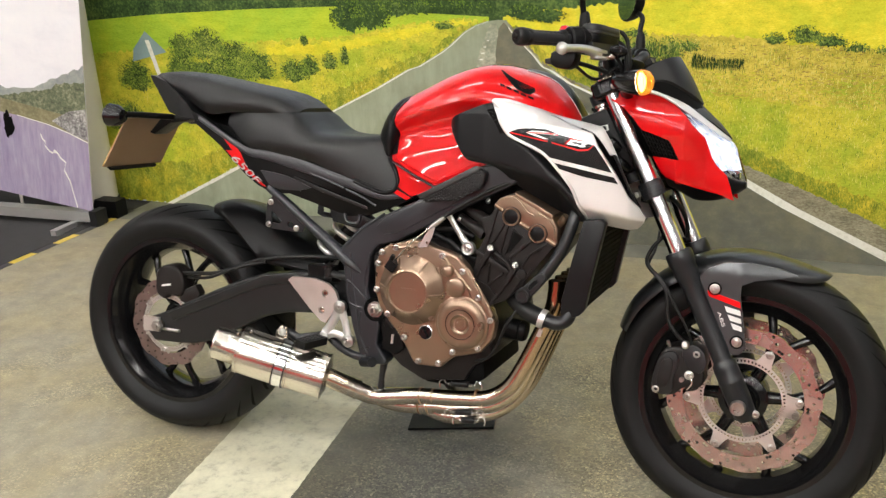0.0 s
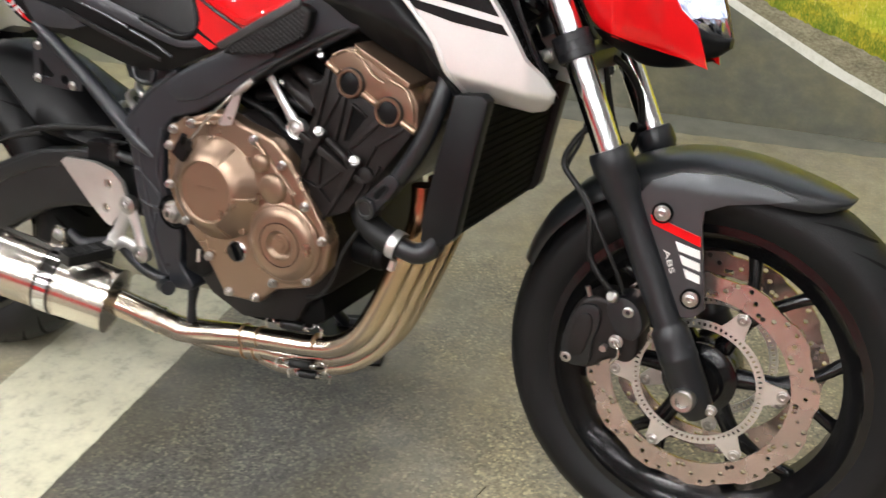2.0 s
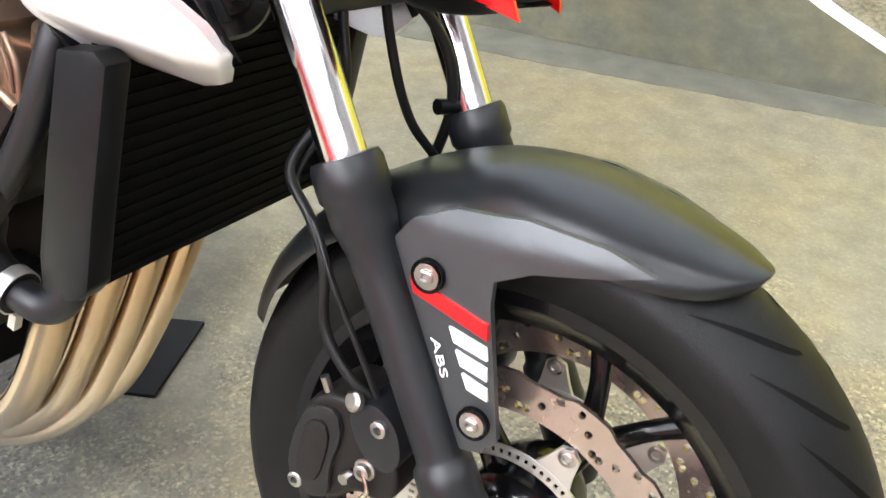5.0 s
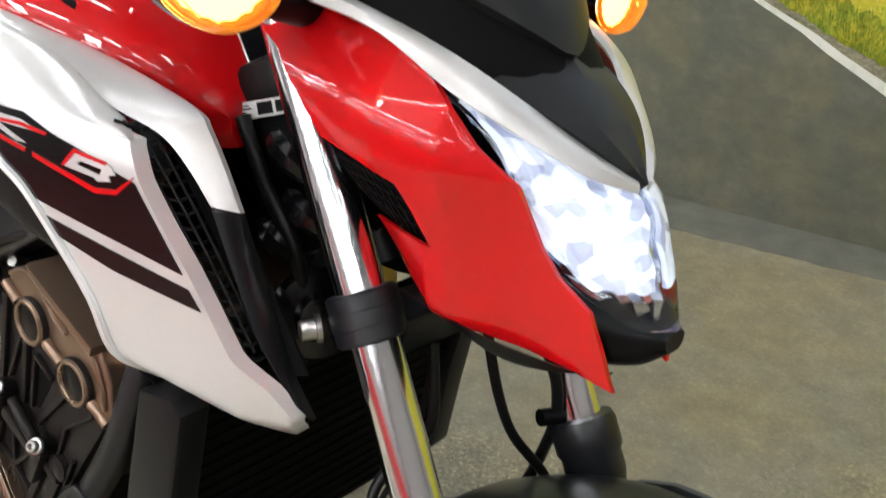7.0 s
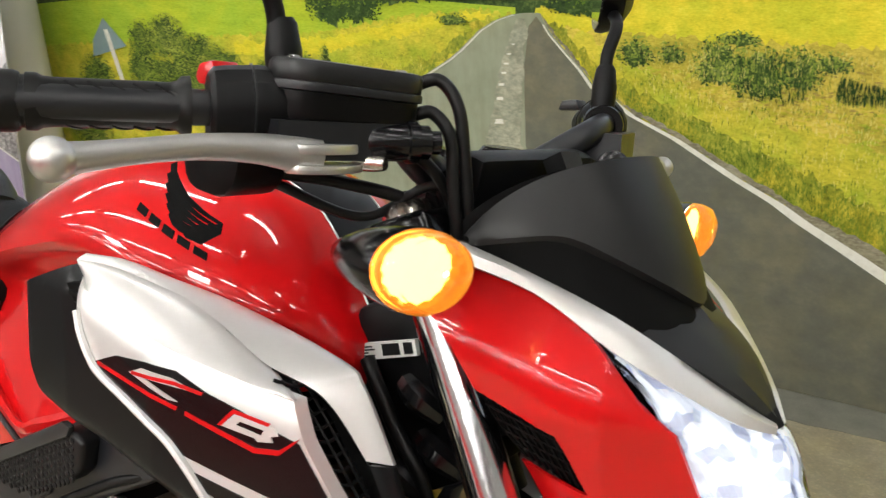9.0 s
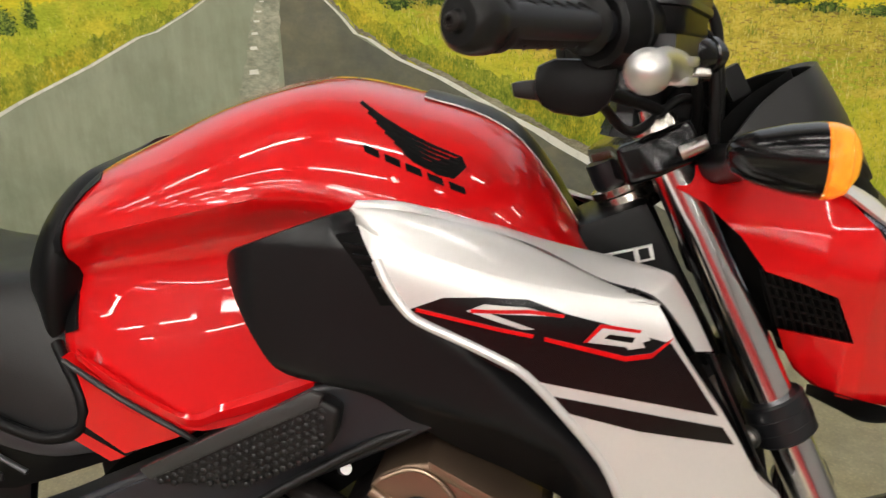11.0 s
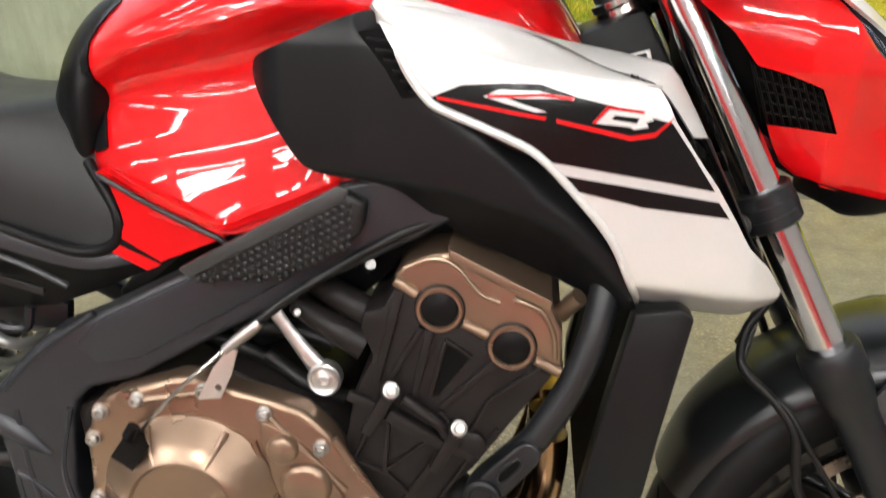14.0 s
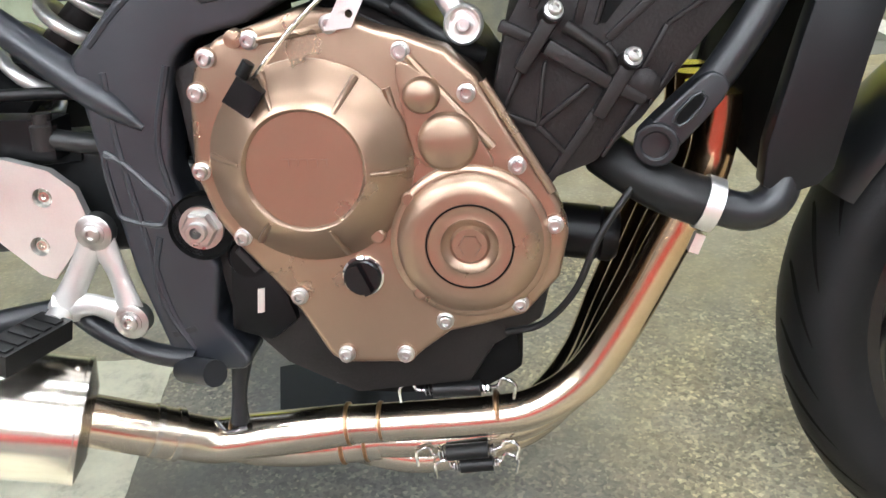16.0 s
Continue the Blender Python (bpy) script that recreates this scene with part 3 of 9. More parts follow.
RIGHTBUSH = [(0.655, 0.795, 0.045, 0.042), (0.745, 0.800, 0.035, 0.030), (0.860, 0.775, 0.065, 0.068), (0.945, 0.755, 0.060, 0.070), (1.035, 0.770, 0.050, 0.055), (1.10, 0.792, 0.045, 0.025), (1.40, 0.818, 0.040, 0.022), (1.505, 0.830, 0.055, 0.036), (1.585, 0.812, 0.055, 0.026), (1.67, 0.790, 0.040, 0.018), (1.79, 0.783, 0.06, 0.018), (0.90, 0.840, 0.05, 0.018)]
for i, q in enumerate(LEFTBUSH):
    layer("bush_print", blob(q[0], q[1], q[2] * 0.95, q[3] * 0.97, i + 1), 4 + 0.12 * i, P_BUSH)
for i, q in enumerate(LEFTTREE):
    layer("tree_print", blob(*q, i + 31), 4 + 0.12 * i, P_TREES)
for i, q in enumerate(RIGHTBUSH):
    layer("bush_print", blob(q[0], q[1], q[2] * 0.92, q[3] * 0.90, i + 51), 4 + 0.12 * i, P_BUSH)
P_LEAF = print_mat("print_sunlit_leaves", [(0.35, (0.09, 0.17, 0.02)), (0.5, (0.23, 0.32, 0.04)), (0.65, (0.48, 0.52, 0.10))], 30)
P_SHADE = print_mat("print_shaded_leaves", [(0.35, (0.010, 0.030, 0.006)), (0.5, (0.035, 0.08, 0.012)), (0.65, (0.09, 0.15, 0.03))], 30)
P_STRAW = print_mat("print_dry_grass", [(0.35, (0.50, 0.44, 0.08)), (0.5, (0.70, 0.61, 0.14)), (0.65, (0.82, 0.75, 0.30))], 30)
P_BLADE = print_mat("print_green_blades", [(0.35, (0.06, 0.13, 0.012)), (0.5, (0.16, 0.25, 0.02)), (0.65, (0.32, 0.39, 0.05))], 30)


def sprinkle(name, spots, k, material, w, h, seed, slant=0.5):
    """Printed flecks, each a small leaf or blade, at given places with a random turn."""
    q = random.Random(seed)
    bm = bmesh.new()
    z = 0.002 + 0.0009 * k
    for x, y in spots:
        a, s = q.uniform(-slant, slant), q.uniform(0.5, 1.3)
        ux, uy = math.cos(a) * w * s, math.sin(a) * w * s
        vx, vy = -math.sin(a) * h * s, math.cos(a) * h * s
        if y - abs(vy) - abs(uy) < 0.004:
            continue
        bm.faces.new([bm.verts.new((x + i * ux + j * vx, y + i * uy + j * vy, z)) for i, j in ((0, -1), (0.9, -0.1), (0.25, 1), (-0.8, 0.2))])
    return tagged(part(name, bm, material, mural, smooth=False), kind="stuff")


def around(ellipses, per_area, seed, reach=1.08, low=-0.8):
    q = random.Random(seed)
    out = []
    for cx, cy, rx, ry in ellipses:
        for _ in range(int(per_area * rx * ry)):
            a, r = q.uniform(0, 2 * math.pi), reach * math.sqrt(q.random())
            if math.sin(a) * r > low:
                out.append((cx + rx * r * math.cos(a), cy + ry * r * math.sin(a) * (1 if math.sin(a) > 0 else 0.72)))
    return out


def inside(poly, n, seed):
    """Random places within an outline."""
    q = random.Random(seed)
    xs, ys = [p[0] for p in poly], [p[1] for p in poly]
    out = []
    while len(out) < n:
        x, y = q.uniform(min(xs), max(xs)), q.uniform(min(ys), max(ys))
        hit = False
        for (ax, ay), (bx, by) in zip(poly, poly[1:] + poly[:1]):
            if (ay > y) != (by > y) and x < (bx - ax) * (y - ay) / (by - ay) + ax:
                hit = not hit
        if hit:
            out.append((x, y))
    return out


BUSHES = LEFTBUSH + RIGHTBUSH
sprinkle("shaded_leaves_print", around(BUSHES, 46000, 3, 1.10), 6.0, P_SHADE, 0.0026, 0.0040, 5, 3.0)
sprinkle("sunlit_leaves_print", [(x - 0.004, y + 0.006) for x, y in around(BUSHES, 78000, 7, 1.08, -0.7)], 6.1, P_LEAF, 0.0026, 0.0036, 6, 3.0)
sprinkle("tree_leaves_print", around(LEFTTREE, 50000, 9, 1.12), 6.0, P_SHADE, 0.0032, 0.0040, 8, 3.0)
sprinkle("tree_leaves_print", [(x - 0.004, y + 0.006) for x, y in around(LEFTTREE, 26000, 10, 1.0, -0.2)], 6.1, P_BLADE, 0.0028, 0.0036, 8, 3.0)
DRYZONE = [(0.66, 0.72), (1.02, 0.65), (1.48, 0.59), (2.1, 0.56), (2.1, 0.77), (1.5, 0.80), (1.1, 0.82), (0.66, 0.83)]
LIMEZONE = [(0.50, 0.81), (0.76, 0.66), (1.10, 0.53), (1.50, 0.34), (2.0, 0.24), (2.0, 0.56), (1.48, 0.58), (1.02, 0.64), (0.60, 0.79)]
VERGEZONE = [*RIGHTE[5:15], (1.82, 0.22), (1.50, 0.34), (1.10, 0.53), (0.76, 0.66), (0.57, 0.74)]
LEFTZONE = [(-1.6, 0.10), (-1.15, 0.16), (-0.66, 0.40), (-0.2, 0.62), (0.1, 0.77), (-0.2, 0.78), (-0.7, 0.58), (-1.6, 0.55)]
STEMS = [(1.115, 0.715), (1.30, 0.715), (1.30, 0.752), (1.20, 0.748), (1.115, 0.768)]
P_BROWN = print_mat("print_brown_grass", [(0.35, (0.20, 0.14, 0.03)), (0.5, (0.36, 0.26, 0.06)), (0.65, (0.55, 0.42, 0.11))], 30)
sprinkle("lime_wisps_print", inside([(0.60, 0.74), (1.02, 0.64), (1.48, 0.58), (2.1, 0.55), (2.1, 0.66), (1.48, 0.69), (1.02, 0.73), (0.62, 0.79)], 700, 31), 2.75, P_LIME, 0.012, 0.0030, 32, 0.25)
sprinkle("brown_wisps_print", inside([(0.9, 0.70), (1.5, 0.66), (2.1, 0.64), (2.1, 0.77), (1.5, 0.80), (0.9, 0.80)], 420, 36), 2.9, P_BROWN, 0.010, 0.0022, 37, 0.2)
sprinkle("dry_grass_print", inside(DRYZONE, 2200, 11) + inside(LIMEZONE, 1500, 12) + inside(LEFTZONE, 900, 18), 6.2, P_STRAW, 0.0009, 0.0075, 13, 0.25)
sprinkle("green_blades_print", inside(DRYZONE, 1300, 14) + inside(LEFTZONE, 1600, 15) + inside(VERGEZONE, 2600, 16) + inside(LIMEZONE, 700, 20), 6.25, P_BLADE, 0.0010, 0.0070, 17, 0.3)
sprinkle("dark_stems_print", inside(STEMS, 420, 21) + inside([(0.90, 0.715), (1.05, 0.705), (1.05, 0.80), (0.90, 0.80)], 260, 22), 6.3, P_SHADE, 0.0013, 0.0105, 23, 0.2)
layer("right_gravel_print", [*RIGHTE, (2.2, 0.002), (1.83, 0.145), (1.57, 0.262), (1.40, 0.325), (1.20, 0.412), (1.08, 0.458), (0.93, 0.535), (0.78, 0.612), (0.66, 0.660), (0.55, 0.722), (0.42, 0.862)], 7, P_GRAVEL, 0.006)
layer("road_print", LEFT + RIGHTE, 8, P_ROAD)
layer("dark_lane_print", [(0.385, 0.885), (0.405, 0.86), (0.425, 0.835), (0.472, 0.786), (0.508, 0.750), (0.546, 0.704), (0.655, 0.643), (0.766, 0.596), (0.918, 0.512), (1.013, 0.466), (1.179, 0.374), (1.328, 0.290), (1.507, 0.190), (1.88, 0.003), (0.48, 0.003), (0.40, 0.30), (0.345, 0.55), (0.345, 0.75), (0.362, 0.86)], 9, P_ROADDARK)
layer("worn_paint_print", fuzz([(0.205, 0.430), (0.335, 0.430), (0.330, 0.585), (0.342, 0.720), (0.356, 0.860), (0.342, 0.880), (0.318, 0.86), (0.275, 0.75), (0.232, 0.59)], 0.012, 0.012, 6), 10, P_WORN)


def line_strip(pts, w0, w1):
    n = len(pts) - 1

    def width(f):
        return w0 + (w1 - w0) * f ** 1.8 if w1 > w0 else w1 + (w0 - w1) * (1 - f) ** 1.8

    a = [(x - width(i / n) / 2, y) for i, (x, y) in enumerate(pts)]
    c = [(x + width(i / n) / 2, y) for i, (x, y) in enumerate(pts)][::-1]
    return a + c


layer("edge_line_print", line_strip([(x + 0.010, y) for x, y in LEFT[:-1]], 0.040, 0.004), 10, P_LINE)
layer("edge_line_print", line_strip([(x - 0.008, y) for x, y in RIGHTE[1:]], 0.004, 0.078), 10, P_LINE)
for x, v0, v1, w in ((0.262, 0.040, 0.090, 0.034), (0.262, 0.190, 0.232, 0.026), (0.262, 0.330, 0.364, 0.021), (0.262, 0.488, 0.514, 0.0165), (0.265, 0.599, 0.614, 0.0125), (0.270, 0.664, 0.674, 0.0100), (0.277, 0.703, 0.711, 0.0085), (0.285, 0.735, 0.741, 0.0075), (0.293, 0.760, 0.765, 0.0065), (0.303, 0.786, 0.790, 0.0055), (0.316, 0.812, 0.815, 0.0045)):
    layer("centre_line_print", ragged((x - w, v0), (x - w * 0.9, v1), 6, 0.0012) + ragged((x + w * 0.9, v1), (x + w, v0), 6, 0.0012), 11, P_LINE)
layer("sign_print", [(-1.402, 0.849), (-1.292, 0.753), (-1.499, 0.706), (-1.485, 0.765)], 10, P_SIGN)
layer("sign_post_print", [(-1.408, 0.808), (-1.384, 0.808), (-1.330, 0.60), (-1.352, 0.60)], 11, P_LINE)
# ---- pillar and pull-up banner by the wall ----
PILLARPAINT = mat("beige_pillar_paint", (0.58, 0.55, 0.48), 0.45, 0, 0.05, 5, 0.04, 150)
pillar = thing("pillar", pose(-1.715, 1.665, 0), "round beige painted pillar with a black foot", "pillar", kind="structure")
part("shaft", lathe(bmesh.new(), [(0.0001, 0.06), (0.093, 0.06), (0.093, 3.3), (0.0001, 3.3)], Matrix(), 40), PILLARPAINT, pillar)
part("foot", lathe(bmesh.new(), [(0.0001, -0.008), (0.100, -0.008), (0.100, 0.056), (0.093, 0.0595), (0.0001, 0.0595)], Matrix(), 40), BLACK, pillar)
part("base_box", block((0.075, -0.118, 0.0), (0.205, -0.045, 0.085), 0.006), BLACK, pillar)
BAN = Matrix.Translation((-1.560, 1.455, 0)) @ Matrix.Rotation(radians(1.5), 4, "Z")
banner = thing("pullup_banner", BAN, "pull-up banner stand printed with a mountain road", "banner stand")
CASE = mat("satin_aluminium_case", (0.55, 0.55, 0.53), 0.38, 0.7, 0.05, 20)
bm = bmesh.new()
box(bm, (-0.90, -0.030, 0.018), (0, 0.030, 0.066))
part("case", bevelled(bm, 0.016, 4), CASE, banner, "silver banner cassette")
part("end_cap", block((0.0005, -0.038, 0.0), (0.040, 0.038, 0.074), 0.014, seg=3), GREYBLACK, banner)
part("foot", block((-0.12, -0.17, -0.008), (-0.085, 0.05, 0.017), 0.003), CASE, banner)
part("foot", block((-0.75, -0.17, -0.008), (-0.715, 0.05, 0.017), 0.003), CASE, banner)
part("pole", tube(bmesh.new(), [(-0.45, 0.022, 0.06), (-0.45, 0.040, 1.80)], 0.008, 10, curved=False), CASE, banner)
B_SKY = print_mat("banner_sky", [(0.3, (0.66, 0.66, 0.72)), (0.5, (0.84, 0.83, 0.86)), (0.7, (0.93, 0.92, 0.90))], 2.4, (0.6, 1, 1))
B_HILL = print_mat("banner_hill", [(0.34, (0.045, 0.055, 0.04)), (0.5, (0.15, 0.17, 0.10)), (0.66, (0.40, 0.40, 0.28))], 60)
B_FAR = print_mat("banner_far_hill", [(0.3, (0.20, 0.22, 0.25)), (0.5, (0.33, 0.35, 0.33)), (0.7, (0.46, 0.46, 0.42))], 24)
B_ROAD = print_mat("banner_road", [(0.3, (0.24, 0.19, 0.31)), (0.5, (0.34, 0.29, 0.41)), (0.7, (0.46, 0.42, 0.50))], 14, (3.5, 0.5, 1))
B_GRASS = print_mat("banner_grass", [(0.3, (0.12, 0.11, 0.06)), (0.5, (0.24, 0.22, 0.12)), (0.7, (0.38, 0.35, 0.22))], 60)
B_ROCK = print_mat("banner_rocks", [(0.36, (0.05, 0.05, 0.05)), (0.5, (0.26, 0.25, 0.24)), (0.64, (0.62, 0.61, 0.58))], 90)
sheet = part("sheet", block((-0.90, -0.0015, 0.062), (-0.004, 0.0015, 1.85), 0), B_SKY, banner, "printed banner sheet", smooth=False)
# the sheet hangs a little askew, its top drawn to one side
sheet.matrix_basis = Matrix.Translation((0, 0, 0.062)) @ Matrix.Rotation(radians(8.0), 4, "Y") @ Matrix.Translation((0, 0, -0.062))
BL = Matrix.Rotation(radians(90), 4, "X")


def banner_layer(name, pts, k, material):
    ob = flat(name, pts, 0.0018 + 0.0006 * k, material, sheet, thick=0.0004)
    ob.matrix_basis = BL


banner_layer("far_hill_print", [(-0.90, 0.50), (-0.004, 0.50)] + bumpy((-0.004, 0.74), (-0.30, 0.60), 24, 0.012, 2) + bumpy((-0.36, 0.585), (-0.90, 0.545), 24, 0.02, 4), 1, B_FAR)
banner_layer("hill_print", [(-0.55, 0.50), (-0.004, 0.46)] + bumpy((-0.004, 0.665), (-0.16, 0.640), 14, 0.012, 5) + bumpy((-0.19, 0.610), (-0.50, 0.53), 26, 0.014, 6), 2, B_HILL)
banner_layer("verge_print", [(-0.90, 0.49), (-0.52, 0.535), (-0.3, 0.52), (-0.004, 0.50), (-0.004, 0.40), (-0.30, 0.455), (-0.90, 0.47)], 3, B_GRASS)
banner_layer("rocks_print", [(-0.20, 0.47), (-0.10, 0.53), (-0.004, 0.555), (-0.004, 0.405), (-0.10, 0.425)], 3.4, B_ROCK)
banner_layer("road_print", [(-0.90, 0.063), (-0.004, 0.063), (-0.004, 0.398), (-0.10, 0.424), (-0.22, 0.447), (-0.40, 0.463), (-0.90, 0.475)], 4, B_ROAD)
banner_layer("edge_line_print", [(-0.004, 0.401), (-0.004, 0.395), (-0.10, 0.422), (-0.22, 0.446), (-0.40, 0.462), (-0.40, 0.4655), (-0.22, 0.450), (-0.10, 0.4275)], 5, P_LINE)
pts = [(-0.270, 0.395), (-0.262, 0.372), (-0.245, 0.362), (-0.250, 0.340), (-0.225, 0.318), (-0.205, 0.312), (-0.200, 0.330), (-0.180, 0.318), (-0.165, 0.296), (-0.135, 0.278), (-0.150, 0.240), (-0.120, 0.190), (-0.105, 0.130), (-0.088, 0.066)]
banner_layer("pale_crack_print", [(x, y + 0.004) for x, y in pts] + [(x - 0.004, y - 0.003) for x, y in pts][::-1], 5, P_LINE)
banner_layer("dark_shape_print", blob(-0.455, 0.40, 0.035, 0.085, 77, 24), 6, DARK)

# ---- the motorcycle: x forward, y to its left, z up, leaning on its side stand ----
BIKE = Matrix.Translation((0.006, 0.0574, -0.0022)) @ Matrix.Rotation(radians(-0.15), 4, "Z") @ Matrix.Rotation(radians(-0.1), 4, "Y") @ Matrix.Rotation(radians(-11.6), 4, "X")
bike = thing("motorcycle", BIKE, "red, silver and black naked motorcycle leaning on its side stand", "motorcycle")
RIGHT = Vector((0, -1, 0))
FORK_DIR = Vector((0.438, 0, -0.899))
# the front end stands a little more upright on its lock and turned to the right
STEER = (Matrix.Translation((0.006, -0.0076, -0.001)) @ Matrix.Rotation(radians(-2.7), 4, "X") @ Matrix.Translation((1.10, 0, 0.93))
         @ Matrix.Rotation(radians(-3.06), 4, -FORK_DIR) @ Matrix.Translation((-1.10, 0, -0.93)))


def mirrored(bm):
    """The same on the bike's left."""
    out = bm.copy()
    for v in out.verts:
        v.co.y = -v.co.y
    return out


def both(name, bm, material, parent=bike, label="", m=None, **kw):
    """A part on the right and its mirror image on the left."""
    other = mirrored(bm)
    made = []
    for b in (bm, other):
        if m:
            b.transform(m)
        made.append(part(name, b, material, parent, label, **kw))
    return made


def holed_plate(outer, holes, thick, m):
    """A flat plate with an outline and holes, in the local xy plane, made solid."""
    bm = bmesh.new()
    es = []
    for loop in [outer] + holes:
        vs = [bm.verts.new((x, y, 0)) for x, y in loop]
        es += [bm.edges.new((vs[i], vs[(i + 1) % len(vs)])) for i in range(len(vs))]
    bmesh.ops.triangle_fill(bm, edges=es, use_beauty=True)
    back = bmesh.ops.extrude_face_region(bm, geom=list(bm.faces))
    bmesh.ops.translate(bm, vec=(0, 0, thick), verts=[v for v in back["geom"] if isinstance(v, bmesh.types.BMVert)])
    bm.transform(m)
    return bm


def circle(r, n=48, cx=0.0, cy=0.0, ph=0.0):
    return [(cx + r * math.cos(2 * math.pi * i / n + ph), cy + r * math.sin(2 * math.pi * i / n + ph)) for i in range(n)]


def polar(r, deg):
    return r * math.cos(radians(deg)), r * math.sin(radians(deg))


def tyre_profile(R, W, rim):
    w, ht, k = W / 2, R - rim, 1.42
    pts = []
    for i in range(-8, 9):
        a = i / 8 * k
        pts.append((R - 0.62 * ht * (1 - math.cos(a)), w * math.sin(a) / math.sin(k)))
    pts += [(rim + 0.22 * ht, w * 0.93), (rim + 0.10 * ht, w * 0.84), (rim + 0.04 * ht, w * 0.8), (rim - 0.006, w * 0.72), (rim - 0.006, -w * 0.72), (rim + 0.04 * ht, -w * 0.8), (rim + 0.10 * ht, -w * 0.84), (rim + 0.22 * ht, -w * 0.93)]
    return pts


def tyre_point(R, W, rim, a, g, lift=0.0004):
    """A point on the crown: a from -1 to 1 across it, g degrees round it."""
    w, ht, k = W / 2, R - rim, 1.42
    r, h = R - 0.62 * ht * (1 - math.cos(a * k)) + lift, w * math.sin(a * k) / math.sin(k) * 1.004
    return Vector((r * math.cos(radians(g)), r * math.sin(radians(g)), h))


def make_wheel(name, at, R, W, steer, spoke_turn, n_groove, rim=0.222):
    """A cast wheel with its tyre; the local z axis points to the bike's right."""
    m = steer @ axis(at, RIGHT)
    wf = W * 0.40
    bm = bmesh.new()
    prof = [(rim + 0.004, wf), (rim + 0.004, wf - 0.006), (rim - 0.006, wf - 0.009), (rim - 0.02, wf - 0.022), (0.192, 0.02), (0.192, -0.02), (rim - 0.02, 0.022 - wf), (rim - 0.006, 0.009 - wf), (rim + 0.004, 0.006 - wf), (rim + 0.004, -wf),
            (rim - 0.008, -wf), (rim - 0.012, 0.008 - wf), (rim - 0.028, 0.022 - wf), (0.184, -0.02), (0.184, 0.02), (rim - 0.028, wf - 0.022), (rim - 0.012, wf - 0.008), (rim - 0.008, wf)]
    lathe(bm, prof, m, 72, wrap=True)
    wheel = part(name, bm, GLOSSBLACK, bike, "black cast wheel with thin forked spokes")
    bm = bmesh.new()
    lathe(bm, tyre_profile(R, W, rim), m, 96, wrap=True)
    part("tyre", bm, RUBBER, wheel, "black road tyre with curved grooves")
    for i in range(6):
        bm = bmesh.new()
        g = spoke_turn + 60 * i
        z0 = 0.012
        tube(bm, [m @ Vector((*polar(0.035, g), z0)), m @ Vector((*polar(0.08, g), z0)), m @ Vector((*polar(0.118, g), z0))], [0.017, 0.013, 0.015], 10, 4)
        for s in (-15, 15):
            tube(bm, [m @ Vector((*polar(0.105, g + s * 0.12), z0)), m @ Vector((*polar(0.15, g + s * 0.62), 0.008)), m @ Vector((*polar(0.189, g + s), 0))], [0.012, 0.009, 0.0105], 10, 5)
        part("spoke", bm, GLOSSBLACK, wheel)
    bm = bmesh.new()
    lathe(bm, [(0.017, -0.06), (0.03, -0.06), (0.034, -0.045), (0.045, -0.035), (0.05, -0.02), (0.05, 0.02), (0.046, 0.034), (0.052, 0.036), (0.052, 0.042), (0.04, 0.044), (0.034, 0.05), (0.03, 0.06), (0.017, 0.06)], m, 40, wrap=True)
    part("hub", bm, GLOSSBLACK, wheel)
    # Grooves: flat deep-black strips on the crown, their shade put in as colour.
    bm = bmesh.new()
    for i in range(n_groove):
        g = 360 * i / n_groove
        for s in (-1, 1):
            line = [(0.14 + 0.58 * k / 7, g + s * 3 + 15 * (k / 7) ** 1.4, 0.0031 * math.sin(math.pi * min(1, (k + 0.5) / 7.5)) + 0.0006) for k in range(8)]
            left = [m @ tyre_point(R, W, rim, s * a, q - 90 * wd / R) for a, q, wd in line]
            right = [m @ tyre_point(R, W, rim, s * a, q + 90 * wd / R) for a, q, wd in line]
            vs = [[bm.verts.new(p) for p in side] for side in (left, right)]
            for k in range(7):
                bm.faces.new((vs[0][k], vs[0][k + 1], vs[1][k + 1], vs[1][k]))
    tagged(part("tread_groove_shade", bm, DARK, wheel), kind="stuff")
    return wheel, m


